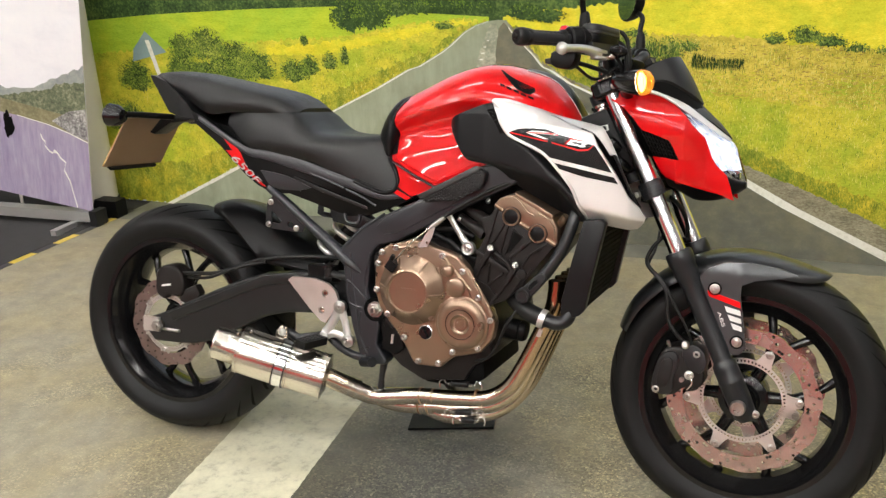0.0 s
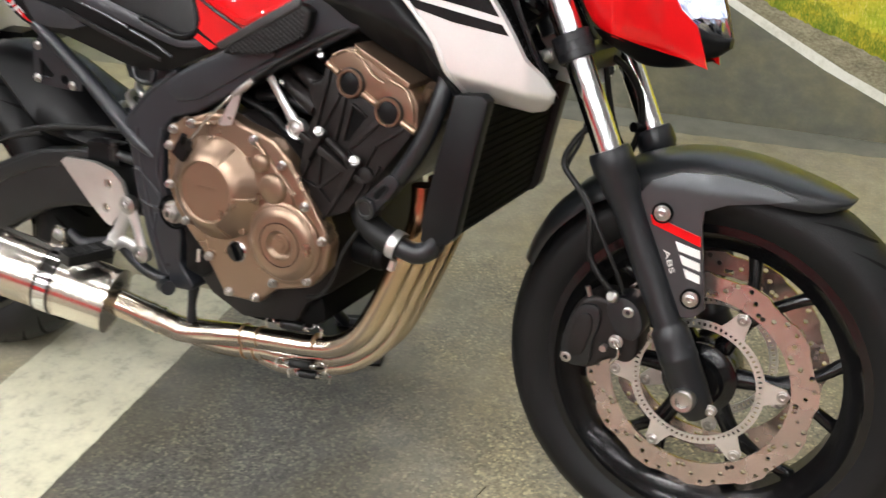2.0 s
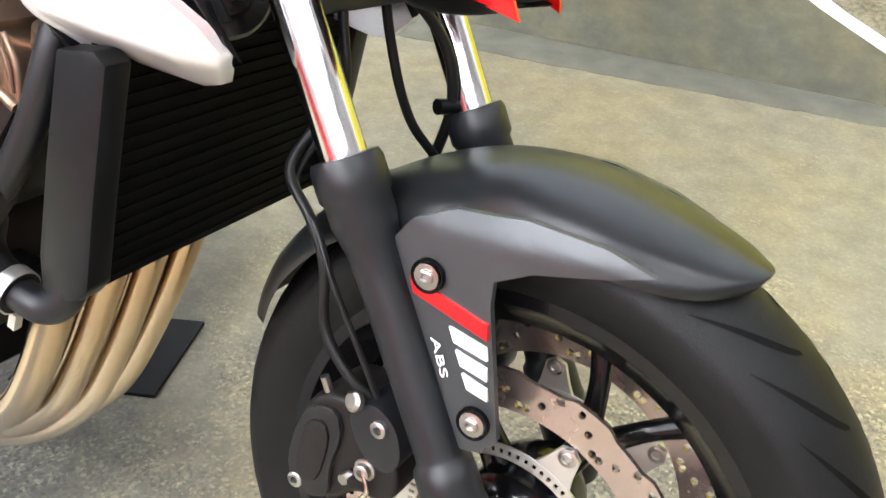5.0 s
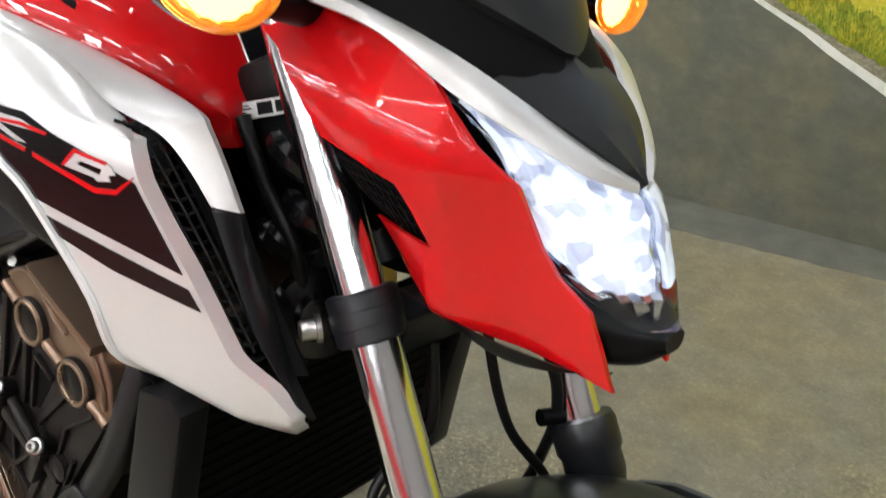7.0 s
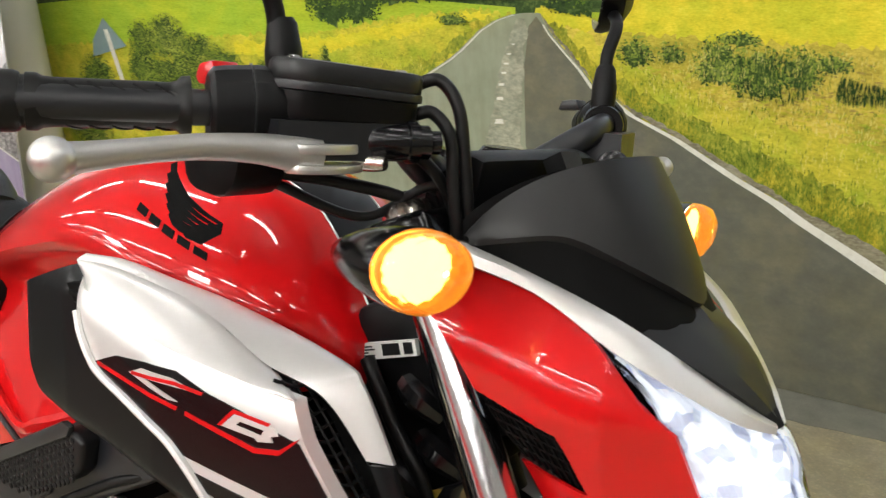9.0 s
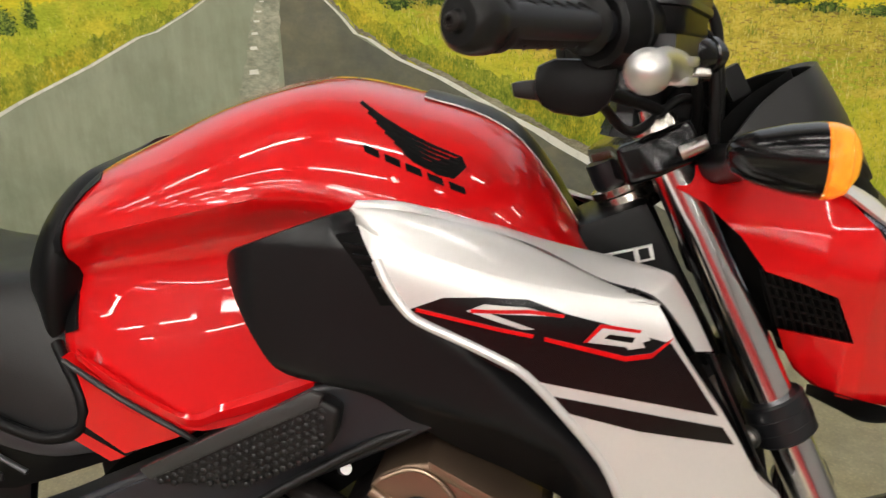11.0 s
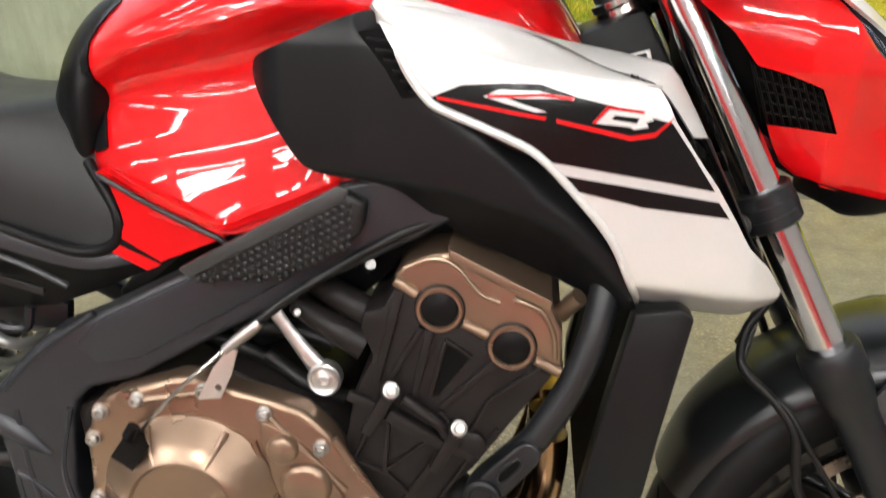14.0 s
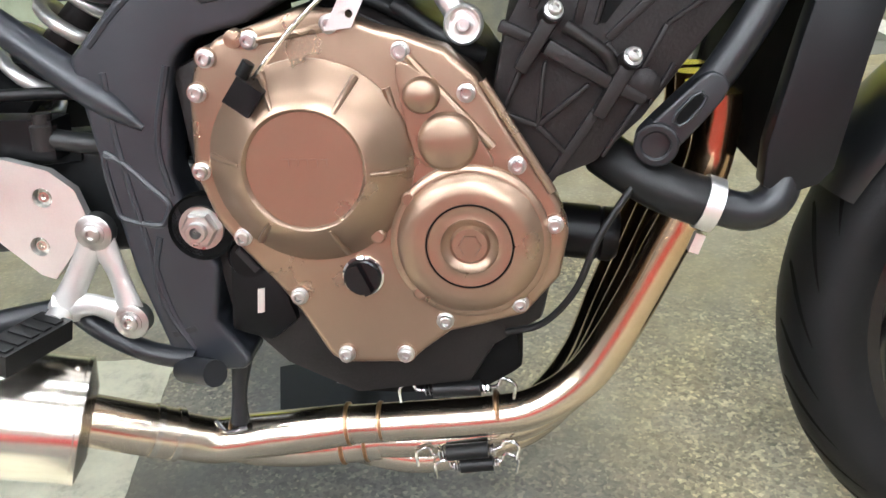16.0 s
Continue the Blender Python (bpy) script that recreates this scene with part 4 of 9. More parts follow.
def brake_disc(wheel, m, h, r_out, r_in, bolt_r, phase, carrier, waves, rows):
    """A wave disc with drilled holes, its carrier and its bolts."""
    n = 192
    outer = []
    for i in range(n):
        a = 2 * math.pi * i / n
        s = math.sin(waves * a)
        outer.append(((r_out - 0.003 + 0.004 * max(-0.6, min(0.5, s * 1.4))) * math.cos(a), (r_out - 0.003 + 0.004 * max(-0.6, min(0.5, s * 1.4))) * math.sin(a)))
    inner = circle(r_in, 72)
    holes = []
    for j in range(waves):
        for k, (fr, da) in enumerate(rows):
            a = 360 * j / waves + da
            x, y = polar(r_in + fr * (r_out - r_in), a)
            holes.append(circle(0.0036, 10, x, y))
    disc = part("brake_disc", holed_plate(outer, [inner] + holes, 0.0045, m @ Matrix.Translation((0, 0, h))), DISC if r_out > 0.14 else REARDISC, wheel, "drilled steel wave disc with a red reflection put into its colour", angle=30)
    if carrier:
        rc_out, rc_in = carrier
        slots = []
        for j in range(72):
            a0, a1 = 5 * j - 1.15, 5 * j + 1.15
            r0, r1 = rc_in + 0.26 * (rc_out - rc_in), rc_in + 0.7 * (rc_out - rc_in)
            slots.append([polar(r0, a0), polar(r1, a0), polar(r1, a1), polar(r0, a1)])
        part("abs_ring", holed_plate(circle(rc_out, 72), [circle(rc_in, 72)] + slots, 0.002, m @ Matrix.Translation((0, 0, h + 0.006))), ALU, disc, "silver slotted sensor ring", angle=30)
        for j in range(6):
            g = phase + 60 * j
            bm = bmesh.new()
            pts = [polar(rc_out - 0.003, g - 12), polar(rc_out + 0.008, g - 8), polar(bolt_r + 0.004, g - 4.5), polar(bolt_r + 0.009, g), polar(bolt_r + 0.004, g + 4.5), polar(rc_out + 0.008, g + 8), polar(rc_out - 0.003, g + 12)]
            part("carrier_arm", holed_plate(pts, [], 0.004, m @ Matrix.Translation((0, 0, h + 0.0035))), ALU, disc, angle=30)
            bm = bmesh.new()
            x, y = polar(bolt_r, g)
            bolt_head(bm, m @ Vector((x, y, h + 0.0075)), m.to_3x3() @ Vector((0, 0, 1)), 0.006, 0.003)
            part("disc_bolt", bm, BOLT, disc)
    return disc


FAXLE, RAXLE = (1.449, 0, 0.297), (0, 0, 0.309)
front_wheel, MF = make_wheel("front_wheel", FAXLE, 0.296, 0.120, STEER, 62, 30, 0.220)
rear_wheel, MR = make_wheel("rear_wheel", RAXLE, 0.309, 0.180, Matrix(), 20, 30)
HOLES = [(0.2, 0), (0.5, 5), (0.8, 10), (0.75, 17), (0.42, 22), (0.2, 27)]
brake_disc(front_wheel, MF, 0.050, 0.160, 0.124, 0.1145, 65, (0.092, 0.080), 12, HOLES)
brake_disc(front_wheel, MF, -0.056, 0.160, 0.124, 0.1145, 35, (0.092, 0.080), 12, HOLES)
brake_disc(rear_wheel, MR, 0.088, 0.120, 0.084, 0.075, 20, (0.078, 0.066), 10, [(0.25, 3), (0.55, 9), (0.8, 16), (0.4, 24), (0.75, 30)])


# ---- body lines: half sections of the tank, and its side as a depth ----
TANK = [
    (0.645, [(0, 0.9020), (0.05, 0.8975), (0.085, 0.8795), (0.104, 0.8505), (0.088, 0.8200), (0.098, 0.7760)]),
    (0.672, [(0, 0.9200), (0.06, 0.9138), (0.098, 0.8926), (0.118, 0.8642), (0.094, 0.8320), (0.124, 0.7540)]),
    (0.722, [(0, 0.9455), (0.068, 0.9374), (0.114, 0.9124), (0.137, 0.8801), (0.106, 0.8470), (0.142, 0.7320)]),
    (0.790, [(0, 0.9765), (0.074, 0.9668), (0.128, 0.9362), (0.152, 0.8987), (0.1165, 0.8610), (0.1525, 0.7240)]),
    (0.866, [(0, 0.9944), (0.076, 0.9842), (0.13, 0.9535), (0.156, 0.9142), (0.129, 0.8790), (0.157, 0.7580)]),
    (0.945, [(0, 0.9824), (0.074, 0.9715), (0.126, 0.9406), (0.15, 0.9039), (0.146, 0.8700), (0.134, 0.8000)]),
    (1.008, [(0, 0.9640), (0.064, 0.9512), (0.11, 0.9224), (0.132, 0.8888), (0.13, 0.8600), (0.118, 0.8100)]),
    (1.048, [(0, 0.9259), (0.05, 0.9161), (0.088, 0.8985), (0.106, 0.8768), (0.106, 0.8560), (0.096, 0.8150)]),
    (1.088, [(0, 0.8587), (0.034, 0.8565), (0.058, 0.8535), (0.066, 0.8472), (0.066, 0.8400), (0.058, 0.8200)]),
]


def fine_sections(sections, n=5, k=4):
    """Sections refined along and round."""
    rows = [[(x, *q) for q in pts] for x, pts in sections]
    rows = [smooth_line(r, k) for r in rows]
    cols = list(zip(*rows))
    cols = [smooth_line(c, n) for c in cols]
    return [list(r) for r in zip(*cols)]


def half_loft(sections, n=5, k=4):
    """A body symmetrical about y = 0 from half sections (x, [(half width, z) ...]) from the top down."""
    bm = bmesh.new()
    rings = []
    for r in fine_sections(sections, n, k):
        right = [Vector((p[0], -p[1], p[2])) for p in r]
        left = [Vector((p[0], p[1], p[2])) for p in r[1:]][::-1]
        rings.append(right + left)
    ring_skin(bm, rings)
    return bm


# the flank below the waist runs nearly straight
TANK = [(x, r[:5] + [((r[4][0] + r[5][0]) / 2 + 0.0022, (r[4][1] + r[5][1]) / 2)] + r[5:]) for x, r in TANK]
TANK_FINE = fine_sections(TANK)


def tank_y(x, z):
    """The tank's right side."""
    xs = [r[0][0] for r in TANK_FINE]
    i = int(np.clip(np.searchsorted(xs, x), 1, len(xs) - 1))
    t = float(np.clip((x - xs[i - 1]) / (xs[i] - xs[i - 1]), 0, 1))
    ys = []
    for r in (TANK_FINE[i - 1], TANK_FINE[i]):
        zz = [p[2] for p in r][::-1]
        yy = [p[1] for p in r][::-1]
        ys.append(float(np.interp(z, zz, yy)))
    return -(ys[0] * (1 - t) + ys[1] * t)


tank = part("fuel_tank", half_loft(TANK), RED, bike, "glossy red fuel tank")
SEAT = [
    (0.206, [(0, 0.884), (0.050, 0.882), (0.085, 0.873), (0.100, 0.856), (0.106, 0.842), (0.102, 0.833)]),
    (0.262, [(0, 0.899), (0.060, 0.897), (0.100, 0.888), (0.118, 0.855), (0.126, 0.805), (0.120, 0.785)]),
    (0.330, [(0, 0.886), (0.060, 0.886), (0.105, 0.878), (0.126, 0.845), (0.134, 0.800), (0.128, 0.776)]),
    (0.392, [(0, 0.874), (0.060, 0.874), (0.104, 0.866), (0.130, 0.834), (0.138, 0.795), (0.132, 0.770)]),
    (0.425, [(0, 0.844), (0.060, 0.845), (0.108, 0.839), (0.134, 0.814), (0.140, 0.786), (0.132, 0.764)]),
    (0.462, [(0, 0.824), (0.060, 0.825), (0.110, 0.821), (0.134, 0.804), (0.138, 0.780), (0.132, 0.757)]),
    (0.542, [(0, 0.820), (0.055, 0.821), (0.096, 0.817), (0.116, 0.802), (0.124, 0.768), (0.124, 0.724)]),
    (0.612, [(0, 0.823), (0.048, 0.825), (0.078, 0.821), (0.100, 0.804), (0.116, 0.760), (0.122, 0.698)]),
    (0.658, [(0, 0.820), (0.040, 0.820), (0.068, 0.812), (0.093, 0.788), (0.114, 0.745), (0.122, 0.696)]),
    (0.680, [(0, 0.795), (0.040, 0.792), (0.064, 0.784), (0.088, 0.768), (0.110, 0.736), (0.118, 0.710)]),
]
rider_seat = part("rider_seat", half_loft(SEAT), SEATMAT, bike, "black vinyl rider seat")
PILLION = [
    (-0.055, [(0, 0.963), (0.020, 0.962), (0.035, 0.959), (0.042, 0.954), (0.042, 0.950), (0.036, 0.946)]),
    (0.004, [(0, 0.967), (0.035, 0.965), (0.062, 0.959), (0.076, 0.947), (0.080, 0.935), (0.072, 0.925)]),
    (0.076, [(0, 0.962), (0.045, 0.960), (0.078, 0.952), (0.096, 0.932), (0.100, 0.912), (0.092, 0.895)]),
    (0.148, [(0, 0.950), (0.050, 0.948), (0.090, 0.939), (0.108, 0.914), (0.114, 0.886), (0.106, 0.862)]),
    (0.220, [(0, 0.938), (0.055, 0.936), (0.098, 0.926), (0.118, 0.902), (0.121, 0.882), (0.113, 0.868)]),
    (0.300, [(0, 0.924), (0.060, 0.922), (0.102, 0.914), (0.119, 0.898), (0.121, 0.880), (0.115, 0.866)]),
    (0.350, [(0, 0.907), (0.058, 0.906), (0.094, 0.899), (0.108, 0.886), (0.112, 0.872), (0.108, 0.860)]),
    (0.394, [(0, 0.882), (0.050, 0.881), (0.080, 0.874), (0.092, 0.864), (0.096, 0.856), (0.094, 0.848)]),
]
part("pillion_seat", half_loft(PILLION), SEATMAT, bike, "raised black vinyl passenger seat")

# ---- front end ----
def fork_at(z, y=-0.101):
    """A place on the fork's line at a height."""
    return Vector((1.2965 + (0.619 - z) * 0.487, y, z))


both("fork_tube", tube(bmesh.new(), [fork_at(0.962), fork_at(0.59)], 0.0182, 32, curved=False), FORKCHROME, m=STEER, label="chromed fork tube")
LEG = [(0.0180, -0.002), (0.0262, -0.002), (0.0286, 0.004), (0.0286, 0.026), (0.0258, 0.031), (0.0262, 0.047), (0.0238, 0.058), (0.0212, 0.070), (0.0200, 0.10), (0.0196, 0.24), (0.0205, 0.245), (0.0246, 0.25), (0.0254, 0.262), (0.0254, 0.284), (0.0262, 0.286), (0.0262, 0.291), (0.0254, 0.293), (0.0252, 0.335), (0.0235, 0.362), (0.0157, 0.376), (0.0001, 0.378)]
both("fork_leg", lathe(bmesh.new(), LEG, axis(fork_at(0.607), FORK_DIR), 36), FRAMEBLACK, m=STEER, label="satin black fork lower leg")
for y in (-0.101, 0.101):
    bm = bmesh.new()
    lathe(bm, [(0.0001, 0.030), (0.0085, 0.030), (0.0090, 0.0355), (0.0135, 0.036), (0.0155, 0.034), (0.0160, 0.030), (0.0160, 0.0), (0.0001, 0.0)], axis((1.449, y, 0.300), (0, math.copysign(1, y), 0)), 6 if y > 0 else 28)
    part("axle_end", transformed(bm, STEER), BOLT, bike, "pale zinc axle bolt")
bm = bmesh.new()
bolt_head(bm, (1.483, -0.112, 0.287), RIGHT, 0.006, 0.006)
part("pinch_bolt", transformed(bm, STEER), BOLT, bike)
part("axle", transformed(tube(bmesh.new(), [(1.449, -0.09, 0.3), (1.449, 0.09, 0.3)], 0.012, 16, curved=False), STEER), STEEL, bike)

# clamps, stem and lock-stop
for z, h, nm in ((0.735, 0.036, "lower_clamp"),):
    for y in (-0.101, 0.101):
        bm = bmesh.new()
        lathe(bm, [(0.0180, -h / 2), (0.0235, -h / 2), (0.0255, -h / 2 + 0.002), (0.0255, -0.006), (0.0262, -0.0055), (0.0262, 0.0055), (0.0255, 0.006), (0.0255, h / 2 - 0.002), (0.0235, h / 2), (0.0180, h / 2)], axis(fork_at(z, y), FORK_DIR), 32, wrap=True)
        part(nm, transformed(bm, STEER), FRAMEBLACK, bike, "black fork clamp")
    c = fork_at(z, 0) - Vector((0.018, 0, 0.008))
    bm = prism([(c.x - 0.010, c.z + 0.006), (c.x + 0.030, c.z), (c.x + 0.028, c.z - h * 0.8), (c.x - 0.012, c.z - h * 0.8 + 0.006)], -0.074, 0.074, 0.005)
    part("yoke_bridge", transformed(bm, STEER), FRAMEBLACK, bike)
bm = bmesh.new()
bolt_head(bm, (1.214, -0.122, 0.722), (-0.5, -0.8, -0.1), 0.0075, 0.012)
part("clamp_bolt", transformed(bm, STEER), BOLT, bike)
part("steering_stem", tube(bmesh.new(), [(1.098, 0, 0.930), (1.190, 0, 0.742)], 0.02, 20, curved=False), FRAMEBLACK, bike)
part("stem_nut", lathe(bmesh.new(), [(0.0001, -0.022), (0.030, -0.022), (0.031, -0.018), (0.031, -0.014), (0.026, -0.012), (0.025, -0.004), (0.027, -0.002), (0.027, 0.004), (0.022, 0.006), (0.0001, 0.006)], axis((1.112, 0, 0.906), -FORK_DIR), 28), STEEL, bike, "steel steering bearing nut and dust cap")
# upper yoke: a broad black casting from leg to leg
YOKE = [(-0.032, 0.0), (-0.028, -0.030), (-0.010, -0.062), (-0.004, -0.128), (0.020, -0.136), (0.048, -0.128), (0.060, -0.118), (0.060, -0.084), (0.046, -0.066), (0.044, -0.030), (0.040, 0.0)]
YOKE = YOKE + [(x, -y) for x, y in YOKE[1:-1]][::-1]
bm = bmesh.new()
lo = [bm.verts.new((x, y, -0.016)) for x, y in YOKE]
hi = [bm.verts.new((x * 0.94 + 0.001, y * 0.97, 0.016)) for x, y in YOKE]
bm.faces.new(lo[::-1]), bm.faces.new(hi)
for i in range(len(lo)):
    j = (i + 1) % len(lo)
    bm.faces.new((lo[i], lo[j], hi[j], hi[i]))
bmesh.ops.recalc_face_normals(bm, faces=bm.faces)
yoke = part("upper_yoke", transformed(bevelled(bm, 0.006, 3), STEER @ Matrix.Translation((1.108, 0, 0.933)) @ Matrix.Rotation(radians(-24), 4, "Y")), GLOSSBLACK, bike, "black cast upper yoke")
for s_ in (-1, 1):
    bm = tube(bmesh.new(), [(1.148, s_ * 0.126, 0.945), (1.167, s_ * 0.128, 0.954)], 0.0062, 12, curved=False)
    part("yoke_bolt", transformed(bm, STEER), BOLT, yoke)
hd = part("head_tube", prism([(1.075, 0.880), (1.130, 0.902), (1.20, 0.775), (1.15, 0.745), (1.06, 0.80)], -0.0505, 0.0505, 0.008), BLACK, bike, "satin black frame head")
label = part("data_label", prism([(1.076, 0.851), (1.135, 0.867), (1.138, 0.855), (1.080, 0.838)], -0.0545, -0.0505, 0), WHITE, hd, "silver sticker with unreadable print")
for k in range(5):
    x0, z0 = 1.0790 + 0.0008 * k, 0.8492 - 0.0022 * k
    w = (0.016, 0.018, 0.011, 0.017, 0.014)[k]
    part("print_bar", prism([(x0, z0), (x0 + w, z0 + w * 0.271), (x0 + w + 0.0003, z0 + w * 0.271 - 0.0011), (x0 + 0.0003, z0 - 0.0011)], -0.0550, -0.0544, 0), DARK, label, smooth=False)
part("code_block", prism([(1.104, 0.8570), (1.120, 0.8613), (1.1225, 0.8525), (1.1065, 0.8480)], -0.0550, -0.0544, 0), GREYBLACK, label, smooth=False)
part("code_block", prism([(1.124, 0.8625), (1.132, 0.8645), (1.1345, 0.8560), (1.1265, 0.8538)], -0.0550, -0.0544, 0), GREYBLACK, label, smooth=False)

# front mudguard: a crown swept round the tyre, and its side plates
bm = bmesh.new()
rings = []
GUARD = [(1.170, 0.425, 0.060), (1.184, 0.462, 0.068), (1.208, 0.502, 0.074), (1.262, 0.556, 0.080), (1.335, 0.596, 0.086), (1.400, 0.612, 0.090), (1.470, 0.610, 0.088), (1.530, 0.597, 0.076), (1.575, 0.584, 0.056), (1.598, 0.576, 0.027), (1.603, 0.574, 0.008)]
for x, z, w, t in [(*q[:3], i) for i, q in enumerate(smooth_line(GUARD, 4))]:
    out = (Vector((x, 0, z)) - Vector((1.449, 0, 0.300))).normalized()
    arc = []
    for k in range(13):
        a = math.pi * (k / 12 - 0.5)
        arc.append(Vector((x, w * math.sin(a), z)) - out * (0.036 * (1 - math.cos(a)) * w / 0.09))
    inner = [p - out * 0.0035 for p in arc][::-1]
    rings.append(arc + inner)
ring_skin(bm, rings)
guard = part("front_mudguard", transformed(bm, STEER), GUARDMAT, bike, "matt black front mudguard")
GS = [(1.345, 0.552), (1.364, 0.577), (1.397, 0.592), (1.449, 0.596), (1.505, 0.588), (1.540, 0.576), (1.509, 0.568), (1.460, 0.560), (1.434, 0.548), (1.434, 0.528), (1.452, 0.418), (1.440, 0.404), (1.420, 0.402), (1.400, 0.45)]
for m in both("guard_plate", shell(GS, lambda x, z: -0.101 + (0.022 * max(0, (x - 1.43)) / 0.1) + 0.35 * max(0, z - 0.575), 0.006), PLATEMAT, guard, "dark grey mudguard side plate", m=STEER):
    pass
PLATE_Y = -0.1035
def decal(pts, y, material, parent, thick=0.0008, name="decal"):
    return part(name, transformed(prism(pts, y, y + thick, 0), STEER), material, parent, smooth=False)


decal([(1.368, 0.533), (1.372, 0.521), (1.4365, 0.5025), (1.4350, 0.515)], PLATE_Y - 0.0005, RED, guard, 0.004, "red_stripe")
for k in range(3):
    x, z = 1.4045 + 0.0075 * k, 0.5035 - 0.0172 * k
    decal([(x, z), (x + 0.0055, z - 0.0115), (1.4385 + 0.0022 * k, 0.4865 - 0.0165 * k), (1.4365 + 0.0022 * k, 0.4965 - 0.0165 * k)], PLATE_Y - 0.0005, WHITE, guard, 0.003, "white_stripe")
bm = text_mesh("ABS", 0.0098, "CENTER")
bm.transform(STEER @ Matrix.Translation((1.4010, PLATE_Y - 0.001, 0.476)) @ Matrix.Rotation(radians(90), 4, "X") @ Matrix.Rotation(radians(-67.5), 4, "Z") @ Matrix.Diagonal((2.0, 1, 1, 1)) @ Matrix.Translation((0, -0.004, 0)))
part("lettering", bm, WHITE, guard, "white lettering reading ABS", smooth=False)
for x, z in ((1.383, 0.538), (1.434, 0.431)):
    bm = bmesh.new()
    bolt_head(bm, (x, -0.105, z), RIGHT, 0.0065, 0.004, 1.6)
    part("guard_bolt", transformed(bm, STEER), BOLT, guard)
    part("bolt_cup", transformed(lathe(bmesh.new(), [(0.0115, 0.001), (0.0135, 0.0025), (0.0135, -0.002), (0.0115, -0.002)], axis((x, -0.1035, z), RIGHT), 24, wrap=True), STEER), DARK, guard)

# front calipers and brake lines
CAL = [(1.283, 0.395), (1.310, 0.408), (1.345, 0.402), (1.372, 0.372), (1.376, 0.335), (1.362, 0.318), (1.335, 0.322), (1.315, 0.300), (1.290, 0.296), (1.270, 0.308), (1.268, 0.350)]
for s in (-1, 1):
    cal = part("front_caliper", transformed(prism(soften(CAL), s * 0.106, s * 0.040, 0.007, 3), STEER), ENGINEBLACK, bike, "black cast brake caliper")
    part("caliper_cover", transformed(prism(soften([(1.266, 0.330), (1.276, 0.372), (1.292, 0.394), (1.316, 0.396), (1.322, 0.372), (1.312, 0.340), (1.312, 0.306), (1.290, 0.298), (1.272, 0.304)], 1), s * 0.112, s * 0.104, 0.004, 2), STEER), GREYBLACK, cal)
    part("caliper_bridge", transformed(prism(soften([(1.322, 0.398), (1.346, 0.418), (1.372, 0.404), (1.380, 0.372), (1.366, 0.352), (1.340, 0.362)]), s * 0.110, s * 0.060, 0.004), STEER), FRAMEBLACK, cal)
    part("piston_boss", transformed(prism(soften([(1.280, 0.350), (1.288, 0.378), (1.306, 0.384), (1.312, 0.366), (1.302, 0.322), (1.288, 0.314), (1.278, 0.322)], 1), s * 0.1150, s * 0.1100, 0.002, 2), STEER), ENGINEBLACK, cal)
    part("pad_pin", transformed(tube(bmesh.new(), [(1.330, s * 0.108, 0.338), (1.330, s * 0.118, 0.338)], 0.0052, 6, curved=False), STEER), BOLT, cal)
    part("pin_clip", transformed(tube(bmesh.new(), [(1.345, s * 0.112, 0.352), (1.352, s * 0.114, 0.334), (1.342, s * 0.114, 0.318)], 0.0022, 8), STEER), STEEL, cal)
    bm = bmesh.new()
    lathe(bm, [(0.0001, 0.008), (0.006, 0.008), (0.009, 0.005), (0.009, 0.0), (0.0001, 0.0)], axis((1.334, s * 0.110, 0.413), (-0.3, s * 0.9, 0.3)), 14)
    part("banjo_bolt", transformed(bm, STEER), BOLT, cal)
    part("bleed_nipple", transformed(tube(bmesh.new(), [(1.300, s * 0.098, 0.398), (1.294, s * 0.100, 0.416)], 0.004, 8, curved=False), STEER), BOLT, cal)
    for x, z in ((1.357, 0.396), (1.344, 0.348), (1.277, 0.310)):
        bm = bmesh.new()
        bolt_head(bm, (x, s * 0.106, z), (0, s, 0), 0.0075, 0.007)
        part("caliper_bolt", transformed(bm, STEER), BOLT, cal)
bm = bmesh.new()
tube(bm, [(1.345, -0.092, 0.405), (1.318, -0.100, 0.425), (1.292, -0.100, 0.46), (1.285, -0.097, 0.515), (1.265, -0.09, 0.545), (1.235, -0.08, 0.575), (1.240, -0.06, 0.605), (1.262, -0.05, 0.64), (1.25, -0.04, 0.70)], 0.0045, 10, 8)
part("brake_hose", transformed(bm, STEER), HOSE, bike, "black brake hose")
bm = bmesh.new()
tube(bm, [(1.352, -0.09, 0.385), (1.335, -0.102, 0.44), (1.300, -0.102, 0.50), (1.275, -0.094, 0.54), (1.238, -0.075, 0.566), (1.248, -0.055, 0.61), (1.255, -0.045, 0.68)], 0.0028, 8, 8)
part("sensor_wire", transformed(bm, STEER), HOSE, bike)
bm = bmesh.new()
tube(bm, [(1.345, 0.092, 0.405), (1.30, 0.10, 0.45), (1.29, 0.085, 0.54), (1.265, 0.05, 0.60), (1.248, 0.035, 0.67), (1.235, 0.03, 0.75)], 0.0045, 10, 8)
part("brake_hose", transformed(bm, STEER), HOSE, bike, "black brake hose")
bm = bmesh.new()
tube(bm, [(1.215, 0.02, 0.725), (1.258, 0.048, 0.705), (1.284, 0.070, 0.665), (1.290, 0.080, 0.615), (1.276, 0.086, 0.565), (1.262, 0.090, 0.53)], 0.0052, 10, 6)
part("wiring_loom", transformed(bm, STEER), HOSE, bike, "black taped wiring loom below the headlamp")
part("loom_clip", transformed(tube(bmesh.new(), [(1.283, 0.066, 0.612), (1.297, 0.098, 0.610)], 0.0075, 10, curved=False), STEER), BLACK, bike)

